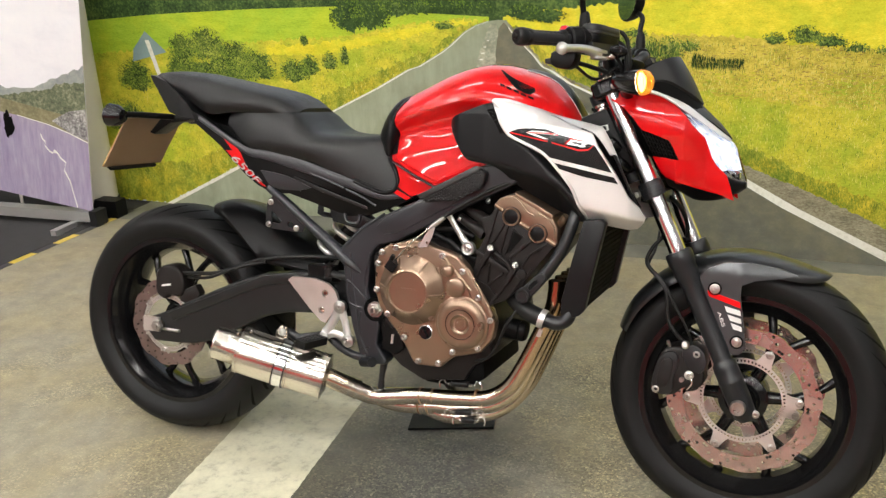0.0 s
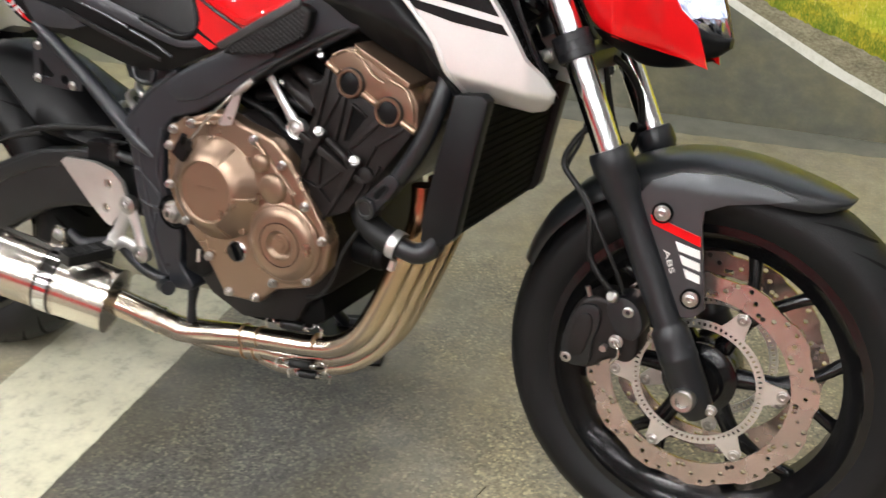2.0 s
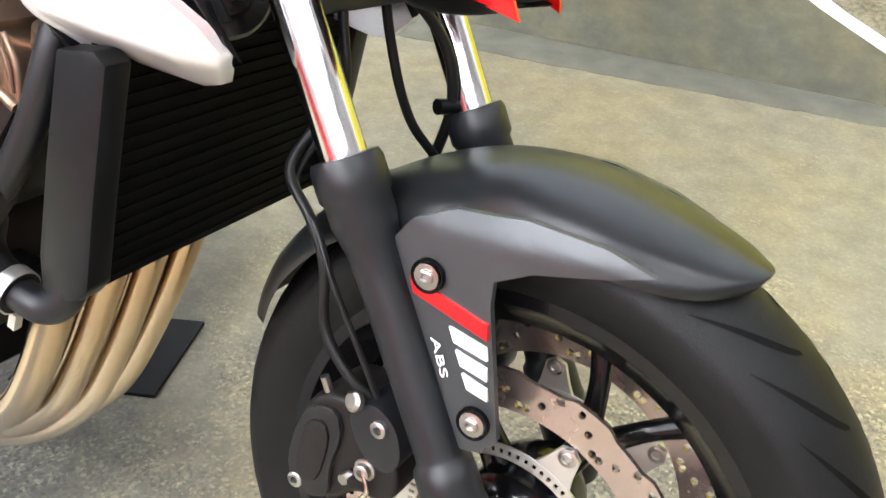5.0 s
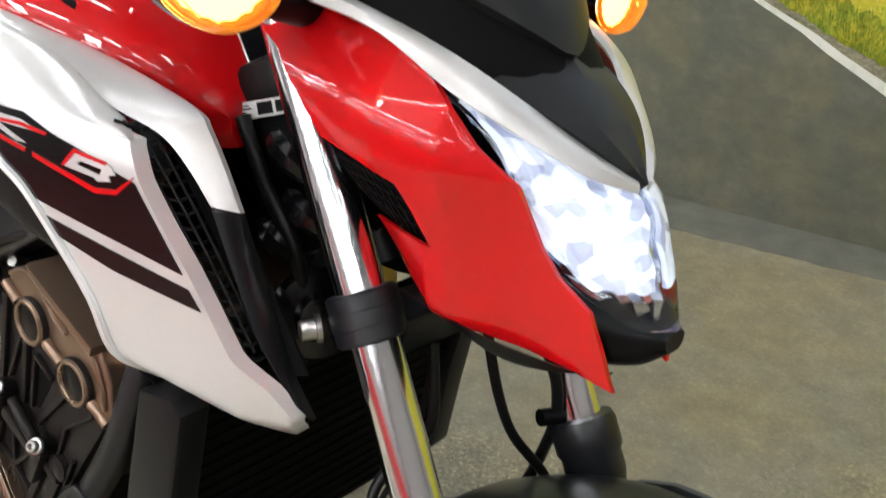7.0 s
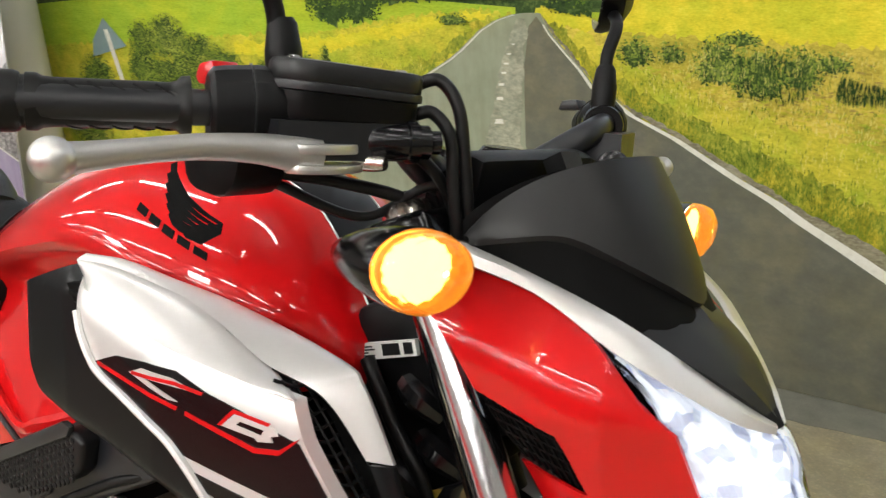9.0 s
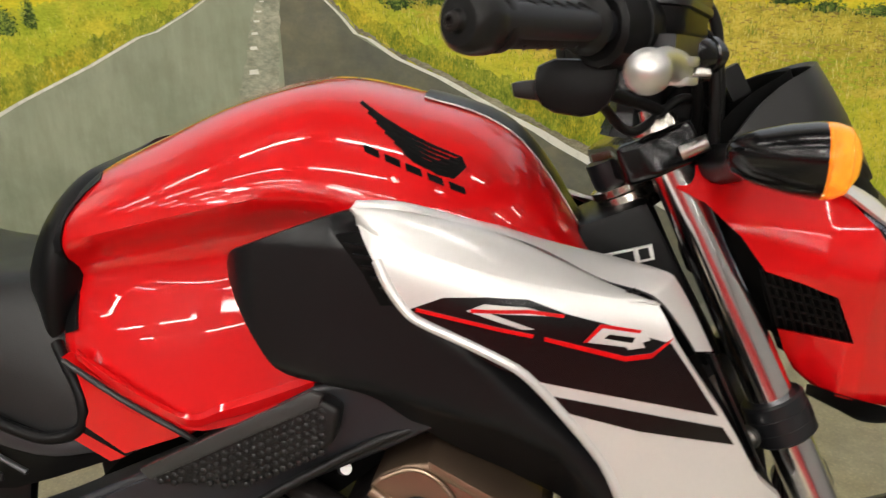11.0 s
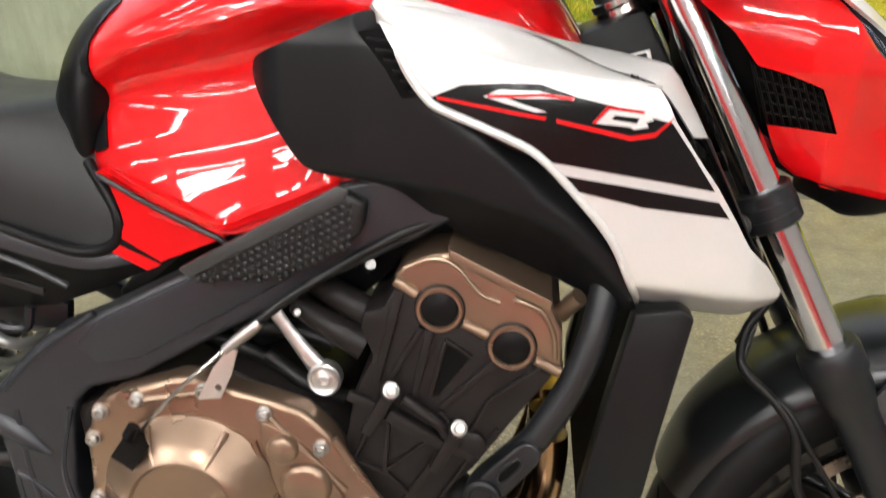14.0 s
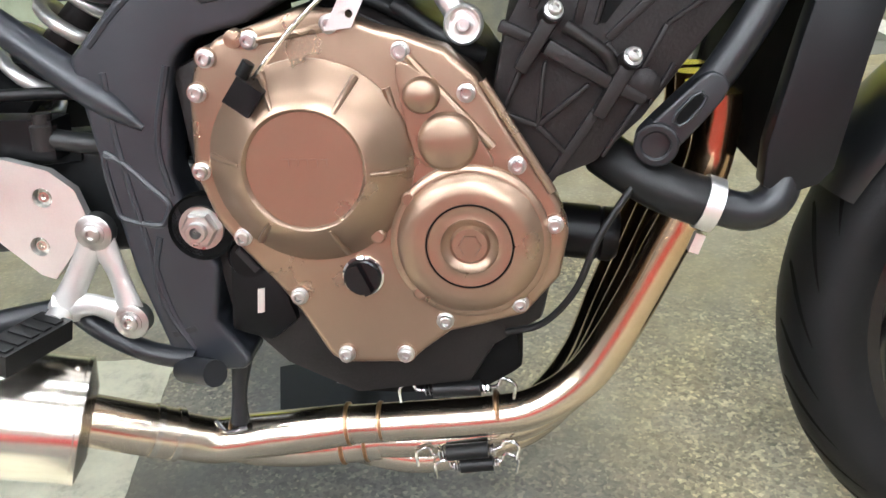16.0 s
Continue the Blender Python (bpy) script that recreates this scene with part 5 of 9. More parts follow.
# ---- headlamp unit ----
def cowl_y(x, z):
    """Right side of the headlamp cowl: folded along a crease, drawn in to the nose and the chin."""
    w = np.interp(x, [1.14, 1.20, 1.26, 1.30, 1.34, 1.38, 1.43], [0.128, 0.133, 0.131, 0.118, 0.084, 0.064, 0.044])
    k = np.interp(z, [0.71, 0.76, 0.80, 0.85, 0.89], [0.58, 0.72, 0.80, 0.95, 1.0])
    tuck = 0.5 * fold(0.842 - z, 0.01) * float(np.clip((1.285 - x) / 0.05, 0, 1))
    zc = 0.856 + 0.26 * (1.337 - x)
    lip = 0.752 + 0.30 * (1.30 - x)
    return -float(w * k) + tuck + 0.60 * fold(z - zc, 0.007) - 0.05 * fold(zc - z, 0.007) + 0.35 * fold(lip - z, 0.004)


COWL = [(1.146, 0.918), (1.160, 0.934), (1.174, 0.942), (1.214, 0.937), (1.250, 0.928), (1.276, 0.912), (1.299, 0.890), (1.316, 0.868), (1.338, 0.846), (1.343, 0.832), (1.352, 0.806), (1.362, 0.789), (1.382, 0.770), (1.391, 0.745), (1.399, 0.717), (1.366, 0.728), (1.327, 0.738), (1.290, 0.749), (1.267, 0.756), (1.252, 0.768), (1.243, 0.784), (1.235, 0.804), (1.262, 0.802), (1.291, 0.798), (1.282, 0.818), (1.272, 0.838), (1.245, 0.849), (1.216, 0.858), (1.196, 0.884), (1.168, 0.908)]
both("headlamp_cowl", shell(COWL, cowl_y, 0.004, 7, grain=0.006), RED, angle=50, label="glossy red headlamp side cowl", m=STEER)
both("cowl_vent", shell([(1.212, 0.860), (1.245, 0.850), (1.273, 0.839), (1.283, 0.818), (1.293, 0.797), (1.262, 0.801), (1.233, 0.803), (1.222, 0.830)], lambda x, z: cowl_y(x, z) + 0.010, 0.004), DARK, label="black mesh vent in the cowl", m=STEER)
bm = bmesh.new()
for k in range(9):
    f = k / 8
    a, c = (1.214 + 0.056 * f, 0.857 - 0.018 * f), (1.236 + 0.052 * f, 0.805 - 0.007 * f)
    tube(bm, [(a[0], cowl_y(*a) + 0.0075, a[1]), ((a[0] + c[0]) / 2, cowl_y((a[0] + c[0]) / 2, (a[1] + c[1]) / 2) + 0.0075, (a[1] + c[1]) / 2), (c[0], cowl_y(*c) + 0.0075, c[1])], 0.0012, 6, 3)
for f in (0.2, 0.4, 0.6, 0.8):
    row = [(1.214 + 0.022 * f + 0.056 * k / 4, 0.857 - 0.052 * f - 0.018 * k / 4 + 0.011 * f * k / 4) for k in range(5)]
    tube(bm, [(x, cowl_y(x, z) + 0.0075, z) for x, z in row], 0.0012, 6, 3)
both("vent_mesh", bm, BLACK, label="black plastic mesh in the cowl vent", m=STEER)
both("brow", skin_between([(1.186, -0.112, 0.952), (1.237, -0.104, 0.938), (1.290, -0.087, 0.917), (1.328, -0.056, 0.889), (1.358, -0.028, 0.864), (1.378, -0.004, 0.847)],
                          [(1.180, -0.128, 0.944), (1.250, -0.120, 0.929), (1.300, -0.103, 0.898), (1.338, -0.072, 0.872), (1.364, -0.042, 0.852), (1.380, -0.008, 0.840)], 0.004), SILVER, label="silver brow above the lamp", m=STEER)
TOPEDGE = [(1.190, -0.110, 0.960), (1.204, -0.101, 0.979), (1.222, -0.086, 0.995), (1.241, -0.070, 1.006), (1.256, -0.040, 1.013), (1.262, 0.0, 1.015)]
ARCH = [(1.196, -0.112, 0.953), (1.228, -0.102, 0.960), (1.254, -0.086, 0.962), (1.283, -0.060, 0.947), (1.306, -0.030, 0.930), (1.318, 0.0, 0.917)]
BROWLINE = [(1.190, -0.110, 0.946), (1.228, -0.104, 0.933), (1.283, -0.084, 0.915), (1.324, -0.054, 0.886), (1.354, -0.027, 0.862), (1.379, 0.0, 0.845)]


def across(line):
    """A line from the right to the middle, carried on to the left."""
    return line + [(x, -y, z) for x, y, z in line[:-1]][::-1]


def sheet_between(upper, lower, thick, bulge, n=3, sink=(0, 0, 0)):
    rings = []
    for a, c in zip(smooth_line(across(upper), n), smooth_line(across(lower), n)):
        a, c = Vector(a), Vector(c) + Vector(sink)
        rows = [a.lerp(c, k / 6) + bulge * math.sin(math.pi * k / 6) * Vector((0.7, 0, 0.7)) for k in range(7)]
        rings.append(rows + [p - Vector((0.7 * thick, 0, 0.7 * thick)) for p in rows[::-1]])
    return ring_skin(bmesh.new(), rings)


screen = part("fly_screen", transformed(sheet_between(TOPEDGE, ARCH, 0.006, 0.003), STEER), SCREENMAT, bike, "matt black fly screen over the headlamp", angle=30)
# Deep black instead of the screen's plastic: the arch's shadow painted on the foot.
part("screen_foot", transformed(sheet_between([(x - 0.004, y * 0.99, z - 0.003) for x, y, z in ARCH], [(x - 0.004, y * 0.99, z + 0.001) for x, y, z in BROWLINE], 0.004, 0.0), STEER), DARK, screen, "lower part of the fly screen, blackened as the arch's shadow", angle=30)
rings = []
for k in range(9):
    t = k / 8
    mid = Vector((1.311, 0, 0.9185)).lerp(Vector((1.3815, 0, 0.8440)), t) + Vector((0.0022, 0, 0.0022)) * math.sin(math.pi * t)
    low = Vector((1.302, -0.071, 0.9030)).lerp(Vector((1.3805, -0.0015, 0.8440)), t) + Vector((0.006, -0.006, 0.0035)) * math.sin(math.pi * t)
    off = Vector((-0.010, 0, -0.010))
    rings.append([low, (low + mid) / 2 + Vector((0.0015, 0, 0.0015)), mid, Vector(((low.x + mid.x) / 2 + 0.0015, -(low.y + mid.y) / 2, (low.z + mid.z) / 2 + 0.0015)), Vector((low.x, -low.y, low.z)), Vector((low.x, -low.y * 0.9, low.z)) + off, mid + off, Vector((low.x, low.y * 0.9, low.z)) + off])
part("screen_beak", transformed(ring_skin(bmesh.new(), rings), STEER), SCREENMAT, screen, "ridged black beak below the fly screen", angle=12)
part("screen_back", transformed(sheet_between([(x - 0.02, y * 0.94, z - 0.006) for x, y, z in TOPEDGE], [(x - 0.03, y * 0.9, z - 0.03) for x, y, z in ARCH], 0.004, 0.0), STEER), DARK, screen)
LENSG, n, l, b = node_mat("clear_lens")
b.inputs["Base Color"].default_value, b.inputs["Roughness"].default_value = (0.95, 0.97, 1, 1), 0.14
b.inputs["Transmission Weight"].default_value, b.inputs["IOR"].default_value = 1.0, 1.12
b.inputs["Coat Weight"].default_value = 0.8


def lens_rings(inset, lift=0.0):
    """Level rings of the lens, from the brow down: each runs from the nose round to the side edge."""
    rows = [(0.900, 1.300, 1.285, 0.104), (0.885, 1.322, 1.308, 0.097), (0.866, 1.345, 1.326, 0.085), (0.848, 1.368, 1.333, 0.076), (0.838, 1.386, 1.338, 0.073), (0.825, 1.395, 1.344, 0.069), (0.800, 1.405, 1.356, 0.060), (0.780, 1.412, 1.374, 0.048), (0.757, 1.419, 1.400, 0.022)]
    out = []
    for z, xn, xs, ys in smooth_line(rows, 3):
        ys -= inset
        half = []
        for k in range(9):
            y = ys * math.sin(math.pi * k / 16)
            half.append(Vector((xn - inset - (xn - xs) * (y / ys) ** 1.7, y, z)))
        out.append(half)
    return out


def lens_body(inset):
    rings = []
    for half in lens_rings(inset):
        back = [Vector((half[-1].x - 0.025, half[-1].y * 0.8, half[-1].z)), Vector((half[-1].x - 0.025, 0, half[-1].z))]
        h = half + back
        rings.append([Vector((p.x, -p.y, p.z)) for p in h] + h[1:-1][::-1])
    return ring_skin(bmesh.new(), rings)


lens = part("headlamp_lens", transformed(lens_body(0.0), STEER), LENSG, bike, "clear headlamp lens over lit white elements")
lens.visible_shadow = False
REFL = mat("lamp_reflector", (0.70, 0.72, 0.78), 0.14, 1.0, 0.3, 60, 0.6, 140)
bm = lens_body(0.013)
for v in bm.verts:
    v.co += 0.0025 * Vector((math.sin(v.co.z * 620), math.sin(v.co.x * 700 + v.co.z * 300), math.sin(v.co.x * 540)))
part("reflector", transformed(bm, STEER), REFL, lens, "bright faceted reflector inside the lens", angle=8)


LIT, n, l, b = node_mat("lit_headlamp_facets")
tc = n.new("ShaderNodeTexCoord")
vor = n.new("ShaderNodeTexVoronoi")
vor.inputs["Scale"].default_value = 85
l.new(tc.outputs["Object"], vor.inputs["Vector"])
cells = n.new("ShaderNodeSeparateColor")
l.new(vor.outputs["Color"], cells.inputs[0])
tone = n.new("ShaderNodeValToRGB")
for e, (p, c) in zip(tone.color_ramp.elements, ((0.22, (0.11, 0.13, 0.27, 1)), (0.70, (0.88, 0.93, 1.0, 1)))):
    e.position, e.color = p, c
l.new(cells.outputs[0], tone.inputs[0]), l.new(tone.outputs[0], b.inputs["Emission Color"])
b.inputs["Base Color"].default_value, b.inputs["Roughness"].default_value = (0.7, 0.75, 0.85, 1), 0.15
b.inputs["Emission Strength"].default_value = 0.9


def lens_patch(inset, i0, i1, u0, u1, ripple, s=None):
    """A piece of the lens's inner surface: from level i0 to i1, between two widths given level by level."""
    rows = lens_rings(inset)
    rings = []
    for i in range(i0, i1 + 1):
        f = (i - i0) / (i1 - i0)
        a, c = np.interp(f, np.linspace(0, 1, len(u0)), u0), np.interp(f, np.linspace(0, 1, len(u1)), u1)
        line = []
        for k in range(15):
            u = float(a + (c - a) * k / 14)
            h = rows[i]
            q = abs(u) * 8
            k0 = min(7, int(q))
            p = h[k0].lerp(h[k0 + 1], q - k0)
            w = ripple * Vector((math.sin(p.z * 900 + u * 9), math.sin(p.x * 800 + p.z * 500), math.sin(u * 31)))
            line.append(Vector((p.x, math.copysign(p.y, u), p.z)) + w)
        rings.append(line + [p - Vector((0.004, p.y * 0.05, 0)) for p in line][::-1])
    return transformed(ring_skin(bmesh.new(), rings), STEER)


for s in (-1, 1):
    part("light_guide", lens_patch(0.0065, 2, 21, [0.30 * s, 0.04 * s, 0.04 * s, 0.12 * s], [0.86 * s, 0.93 * s, 0.97 * s, 0.95 * s, 0.86 * s, 0.72 * s], 0.0014), LIT, lens, "lit blue-white lamp facets", angle=12)
    part("lamp_corner", lens_patch(0.006, 0, 6, [0.80 * s, 0.86 * s, 0.99 * s], [1.0 * s, 1.0 * s], 0.0), DARK, lens, "black corner of the lamp")
CHIN = [
    (1.320, [(0, 0.790), (0.030, 0.790), (0.052, 0.776), (0.050, 0.752), (0.030, 0.742)]),
    (1.370, [(0, 0.774), (0.028, 0.773), (0.044, 0.764), (0.040, 0.738), (0.026, 0.728)]),
    (1.400, [(0, 0.760), (0.018, 0.759), (0.028, 0.754), (0.025, 0.738), (0.014, 0.730)]),
    (1.418, [(0, 0.756), (0.008, 0.755), (0.012, 0.752), (0.011, 0.746), (0.006, 0.742)]),
]
both("cowl_liner", band_skin([(1.262, -0.098, 0.762), (1.290, -0.090, 0.752), (1.327, -0.078, 0.741), (1.366, -0.056, 0.730), (1.392, -0.036, 0.722)],
                             [(1.268, -0.070, 0.744), (1.296, -0.064, 0.730), (1.322, -0.050, 0.716), (1.356, -0.036, 0.715), (1.388, -0.020, 0.722)], 0.004), BLACK, label="black inner edge under the cowl", m=STEER)
part("headlamp_chin", transformed(half_loft(CHIN), STEER), BLACK, bike, "black chin piece under the lens")
part("headlamp_housing", transformed(half_loft([(1.165, [(0, 0.95), (0.06, 0.945), (0.10, 0.92), (0.095, 0.87), (0.05, 0.84)]), (1.24, [(0, 0.935), (0.06, 0.93), (0.098, 0.905), (0.092, 0.83), (0.06, 0.79)]), (1.300, [(0, 0.885), (0.05, 0.88), (0.068, 0.865), (0.064, 0.80), (0.05, 0.75)])]), STEER), DARK, bike, "black headlamp housing")

# indicators
BULB, n, l, b = node_mat("lit_amber_bulb")
b.inputs["Base Color"].default_value, b.inputs["Roughness"].default_value = (0.9, 0.6, 0.2, 1), 0.2
b.inputs["Emission Color"].default_value, b.inputs["Emission Strength"].default_value = (1.0, 0.82, 0.52, 1), 13.0
AMBERLENS, n, l, b = node_mat("lit_amber_lens")
b.inputs["Base Color"].default_value, b.inputs["Roughness"].default_value = (1.0, 0.60, 0.20, 1), 0.12
b.inputs["Transmission Weight"].default_value, b.inputs["IOR"].default_value = 0.9, 1.2
b.inputs["Emission Color"].default_value, b.inputs["Emission Strength"].default_value = (1.0, 0.33, 0.02, 1), 0.2
AMBER = mat("amber_reflector", (0.85, 0.30, 0.03), 0.2, 0.3, 0.1, 80)


def indicator(at, fwd, m, s):
    """A turn signal: a long black pod, an amber reflector with a lit bulb and a domed amber lens, drawn to a blunt point below."""
    mm = m @ axis(at, fwd)

    def loop(r, h):
        """A level oval, flatter above and fuller below its middle."""
        out = []
        for k in range(32):
            a = 2 * math.pi * k / 32
            c, d = math.cos(a), math.sin(a)
            out.append(mm @ Vector((s * r * (1.46 * c if c > 0 else 1.38 * c), r * (0.86 * d if d > 0 else (1.06 - 0.10 * abs(c)) * d) + 0.10 * r * c, h)))
        return out

    body = part("indicator", ring_skin(bmesh.new(), [loop(r, h) for r, h in ((0.005, -0.058), (0.012, -0.054), (0.0185, -0.040), (0.0240, -0.020), (0.0265, -0.003), (0.0262, 0.001), (0.0245, -0.002), (0.012, -0.014), (0.002, -0.016))]), GLOSSBLACK, bike, "black turn signal with a lit amber lens")
    ln = part("lens", ring_skin(bmesh.new(), [loop(r, h) for r, h in ((0.0262, 0.0016), (0.0258, 0.008), (0.0225, 0.016), (0.014, 0.0215), (0.002, 0.023), (0.002, 0.0215), (0.0135, 0.0198), (0.0215, 0.0148), (0.0246, 0.008), (0.0250, 0.0016))]), AMBERLENS, body, "lit amber lens", angle=25)
    ln.visible_shadow = False
    rings = []
    for k, (r, h) in enumerate(((0.003, -0.008), (0.010, -0.005), (0.017, -0.001), (0.0225, 0.0035), (0.0238, 0.003), (0.0225, -0.003), (0.012, -0.010), (0.003, -0.012))):
        rings.append([p + (mm.to_3x3() @ Vector((0, 0, 0.0012 if (i % 2 and k < 4) else 0))) for i, p in enumerate(loop(r, h))])
    part("amber_reflector", ring_skin(bmesh.new(), rings), AMBER, body, "faceted amber reflector", smooth=False)
    part("bulb", ring_skin(bmesh.new(), [loop(r, h) for r, h in ((0.002, 0.0030), (0.012, 0.0028), (0.0210, 0.0016), (0.0238, -0.0004), (0.012, -0.005), (0.002, -0.007))]), BULB, body, "lit amber lamp element")
    return body


for at, s in (((1.228, -0.215, 0.953), -1), ((1.228, 0.190, 0.943), 1)):
    indicator(at, (0.99, 0.10 * s, 0.0), STEER, s)
    y1 = abs(at[1])
    part("indicator_stalk", transformed(tube(bmesh.new(), [(1.170, s * 0.080, 0.932), (1.182, s * (y1 - 0.090), 0.938), (1.186, s * (y1 - 0.055), 0.944), (1.188, s * (y1 - 0.025), at[2] - 0.002)], [0.017, 0.0150, 0.0140, 0.016], 14), STEER), BLACK, bike)

# ---- handlebar and controls ----
BAR = [(1.028, -0.342, 1.030), (1.092, -0.240, 1.032), (1.118, -0.185, 1.034), (1.130, -0.135, 1.026), (1.128, -0.075, 0.992), (1.128, -0.04, 0.985), (1.128, 0.0, 0.985)]
LEFTHAND = Matrix.Translation((0.024, -0.016, -0.004))
bar = part("handlebar", transformed(tube(bmesh.new(), BAR + [LEFTHAND @ Vector((x, -y, z)) if y < -0.1 else (x, -y, z) for x, y, z in BAR[:-1]][::-1], [0.011] * 3 + [0.012, 0.014, 0.014, 0.014, 0.014, 0.014, 0.012] + [0.011] * 3, 16, 6), STEER), FRAMEBLACK, bike, "black tapered handlebar")
for s in (-1, 1):
    HAND = STEER @ LEFTHAND if s > 0 else STEER
    a, b2 = Vector((1.014, s * 0.352, 1.029)), Vector((1.082, s * 0.248, 1.032))
    w = (b2 - a).normalized()
    prof = [(0.0001, -0.004), (0.006, -0.004), (0.0075, -0.001), (0.0150, -0.0005), (0.0190, 0.003), (0.0205, 0.009), (0.0205, 0.019), (0.0190, 0.022), (0.0175, 0.0225), (0.0175, 0.0245), (0.0192, 0.025), (0.0192, 0.031), (0.0172, 0.034), (0.0166, 0.040), (0.0162, 0.104), (0.0172, 0.108), (0.0205, 0.111), (0.0212, 0.116), (0.0001, 0.116)]
    grip = part("grip", transformed(lathe(bmesh.new(), [(r * 0.87, h) for r, h in prof], axis(a, w), 32), HAND), HOSE, bar, "black rubber grip with a bar-end weight")
    gm = HAND @ axis(a, w)
    for k in range(5):
        for turn in (0, 120, 240):
            bm = tube(bmesh.new(), [gm @ Vector((0.0144 * math.cos(radians(turn + q * 14)), 0.0144 * math.sin(radians(turn + q * 14)), 0.046 + 0.0125 * k + 0.004 * q)) for q in range(4)], 0.0009, 6, 3)
            part("grip_rib", bm, HOSE, grip)
    bm = bmesh.new()
    bolt_head(bm, a + w * -0.004, -w, 0.0045, 0.002, 1.2)
    part("bar_end_screw", transformed(bm, HAND), ENGINEBLACK, grip)
    # switch housing: two clamped shells round the bar, with their switches
    q = HAND @ Matrix.Translation((1.097, s * 0.224, 1.032)) @ w.to_track_quat("X", "Z").to_matrix().to_4x4()
    sw = part("switch_housing", lathe(bmesh.new(), [(0.0001, -0.026), (0.019, -0.026), (0.0225, -0.023), (0.0235, -0.016), (0.0245, 0.004), (0.0235, 0.018), (0.0205, 0.024), (0.0001, 0.024)], q @ Matrix.Rotation(radians(90), 4, "Y") @ Matrix.Diagonal((1.12, 1.0, 1, 1)), 14), BLACK, bike, "black switch housing on the handlebar", angle=24)
    part("housing_seam", lathe(bmesh.new(), [(0.0232, -0.0008), (0.0258, -0.0006), (0.0258, 0.0006), (0.0232, 0.0008)], q @ Matrix.Rotation(radians(90), 4, "Y") @ Matrix.Diagonal((1.10, 1.0, 1, 1)), 14, wrap=True), GREYBLACK, sw)
    lower = part("switch_box", transformed(prism(soften([(1.046, 1.012), (1.044, 0.990), (1.052, 0.978), (1.082, 0.974), (1.096, 0.986), (1.100, 1.012)], 1), s * 0.212 - 0.022, s * 0.212 + 0.022, 0.005, 2), HAND), BLACK, sw, "black lower switch box")
    part("start_switch", transformed(prism([(1.028, 0.996), (1.030, 0.986), (1.050, 0.984), (1.050, 0.999)], s * 0.212 - 0.008, s * 0.212 + 0.010, 0.003), HAND), GREYBLACK, sw)
    if s < 0:
        part("kill_switch", transformed(prism([(1.062, 1.050), (1.066, 1.059), (1.078, 1.061), (1.084, 1.052), (1.080, 1.046), (1.066, 1.045)], -0.240, -0.218, 0.003), HAND), RED, sw, "red engine stop switch")
    else:
        part("dip_switch", transformed(prism([(1.052, 1.044), (1.056, 1.054), (1.072, 1.056), (1.078, 1.046)], 0.214, 0.236, 0.003), HAND), GREYBLACK, sw)
        part("horn_button", transformed(lathe(bmesh.new(), [(0.0001, 0.006), (0.008, 0.006), (0.009, 0.004), (0.009, -0.004), (0.0001, -0.004)], axis((1.044, 0.212, 0.998), (-1, 0, 0.1)), 16), HAND), GREYBLACK, sw)
    # lever perch; on the right with its oblong fluid reservoir
    way = Vector((0.30, -s * 0.95, 0)).normalized()
    q2 = HAND @ Matrix.Translation((1.128, s * 0.190, 1.016)) @ way.to_track_quat("X", "Z").to_matrix().to_4x4()
    mc = part("master_cylinder", block((-0.040, -0.017, -0.012), (0.050, 0.015, 0.012), 0.008, q2, 3), FRAMEBLACK, bike, "black lever perch clamped to the bar")
    part("perch_clamp", lathe(bmesh.new(), [(0.0115, -0.011), (0.0185, -0.011), (0.0195, -0.009), (0.0195, 0.009), (0.0185, 0.011), (0.0115, 0.011)], HAND @ axis((1.113, s * 0.194, 1.033), (0.55, -s * 0.83, 0.02)), 24, wrap=True), GLOSSBLACK, mc)
    if s < 0:
        pot = HAND @ Matrix.Translation((1.128, -0.172, 1.026)) @ way.to_track_quat("X", "Z").to_matrix().to_4x4() @ Matrix.Rotation(radians(3), 4, "Y")

        def oblong(r, h, long=0.029):
            return [pot @ Vector((math.copysign(long, math.cos(t)) * (abs(math.cos(t)) > 1e-6) + r * math.cos(t), r * math.sin(t), h)) for t in [2 * math.pi * (k + 0.5) / 36 for k in range(36)]]

        part("reservoir", ring_skin(bmesh.new(), [oblong(r, h) for r, h in ((0.014, -0.006), (0.020, -0.002), (0.0225, 0.004), (0.0225, 0.018))]), BLACK, mc, "oblong black brake fluid reservoir")
        part("reservoir_rim", ring_skin(bmesh.new(), [oblong(r, h) for r, h in ((0.0225, 0.0175), (0.0252, 0.0185), (0.0256, 0.0215), (0.0250, 0.0235), (0.0225, 0.024))]), FRAMEBLACK, mc)
        part("reservoir_cap", ring_skin(bmesh.new(), [oblong(r, h) for r, h in ((0.0240, 0.0238), (0.0246, 0.0255), (0.0246, 0.0335), (0.0230, 0.0365), (0.0200, 0.0372), (0.0185, 0.0362), (0.010, 0.0362))]), GREYBLACK, mc, "black reservoir cap")
        for dx in (-0.040, 0.040):
            bm = bmesh.new()
            bolt_head(bm, pot @ Vector((dx, 0, 0.0362)), pot.to_3x3() @ Vector((0, 0, 1)), 0.0042, 0.002, 1.2)
            part("cap_screw", bm, BOLT, mc)
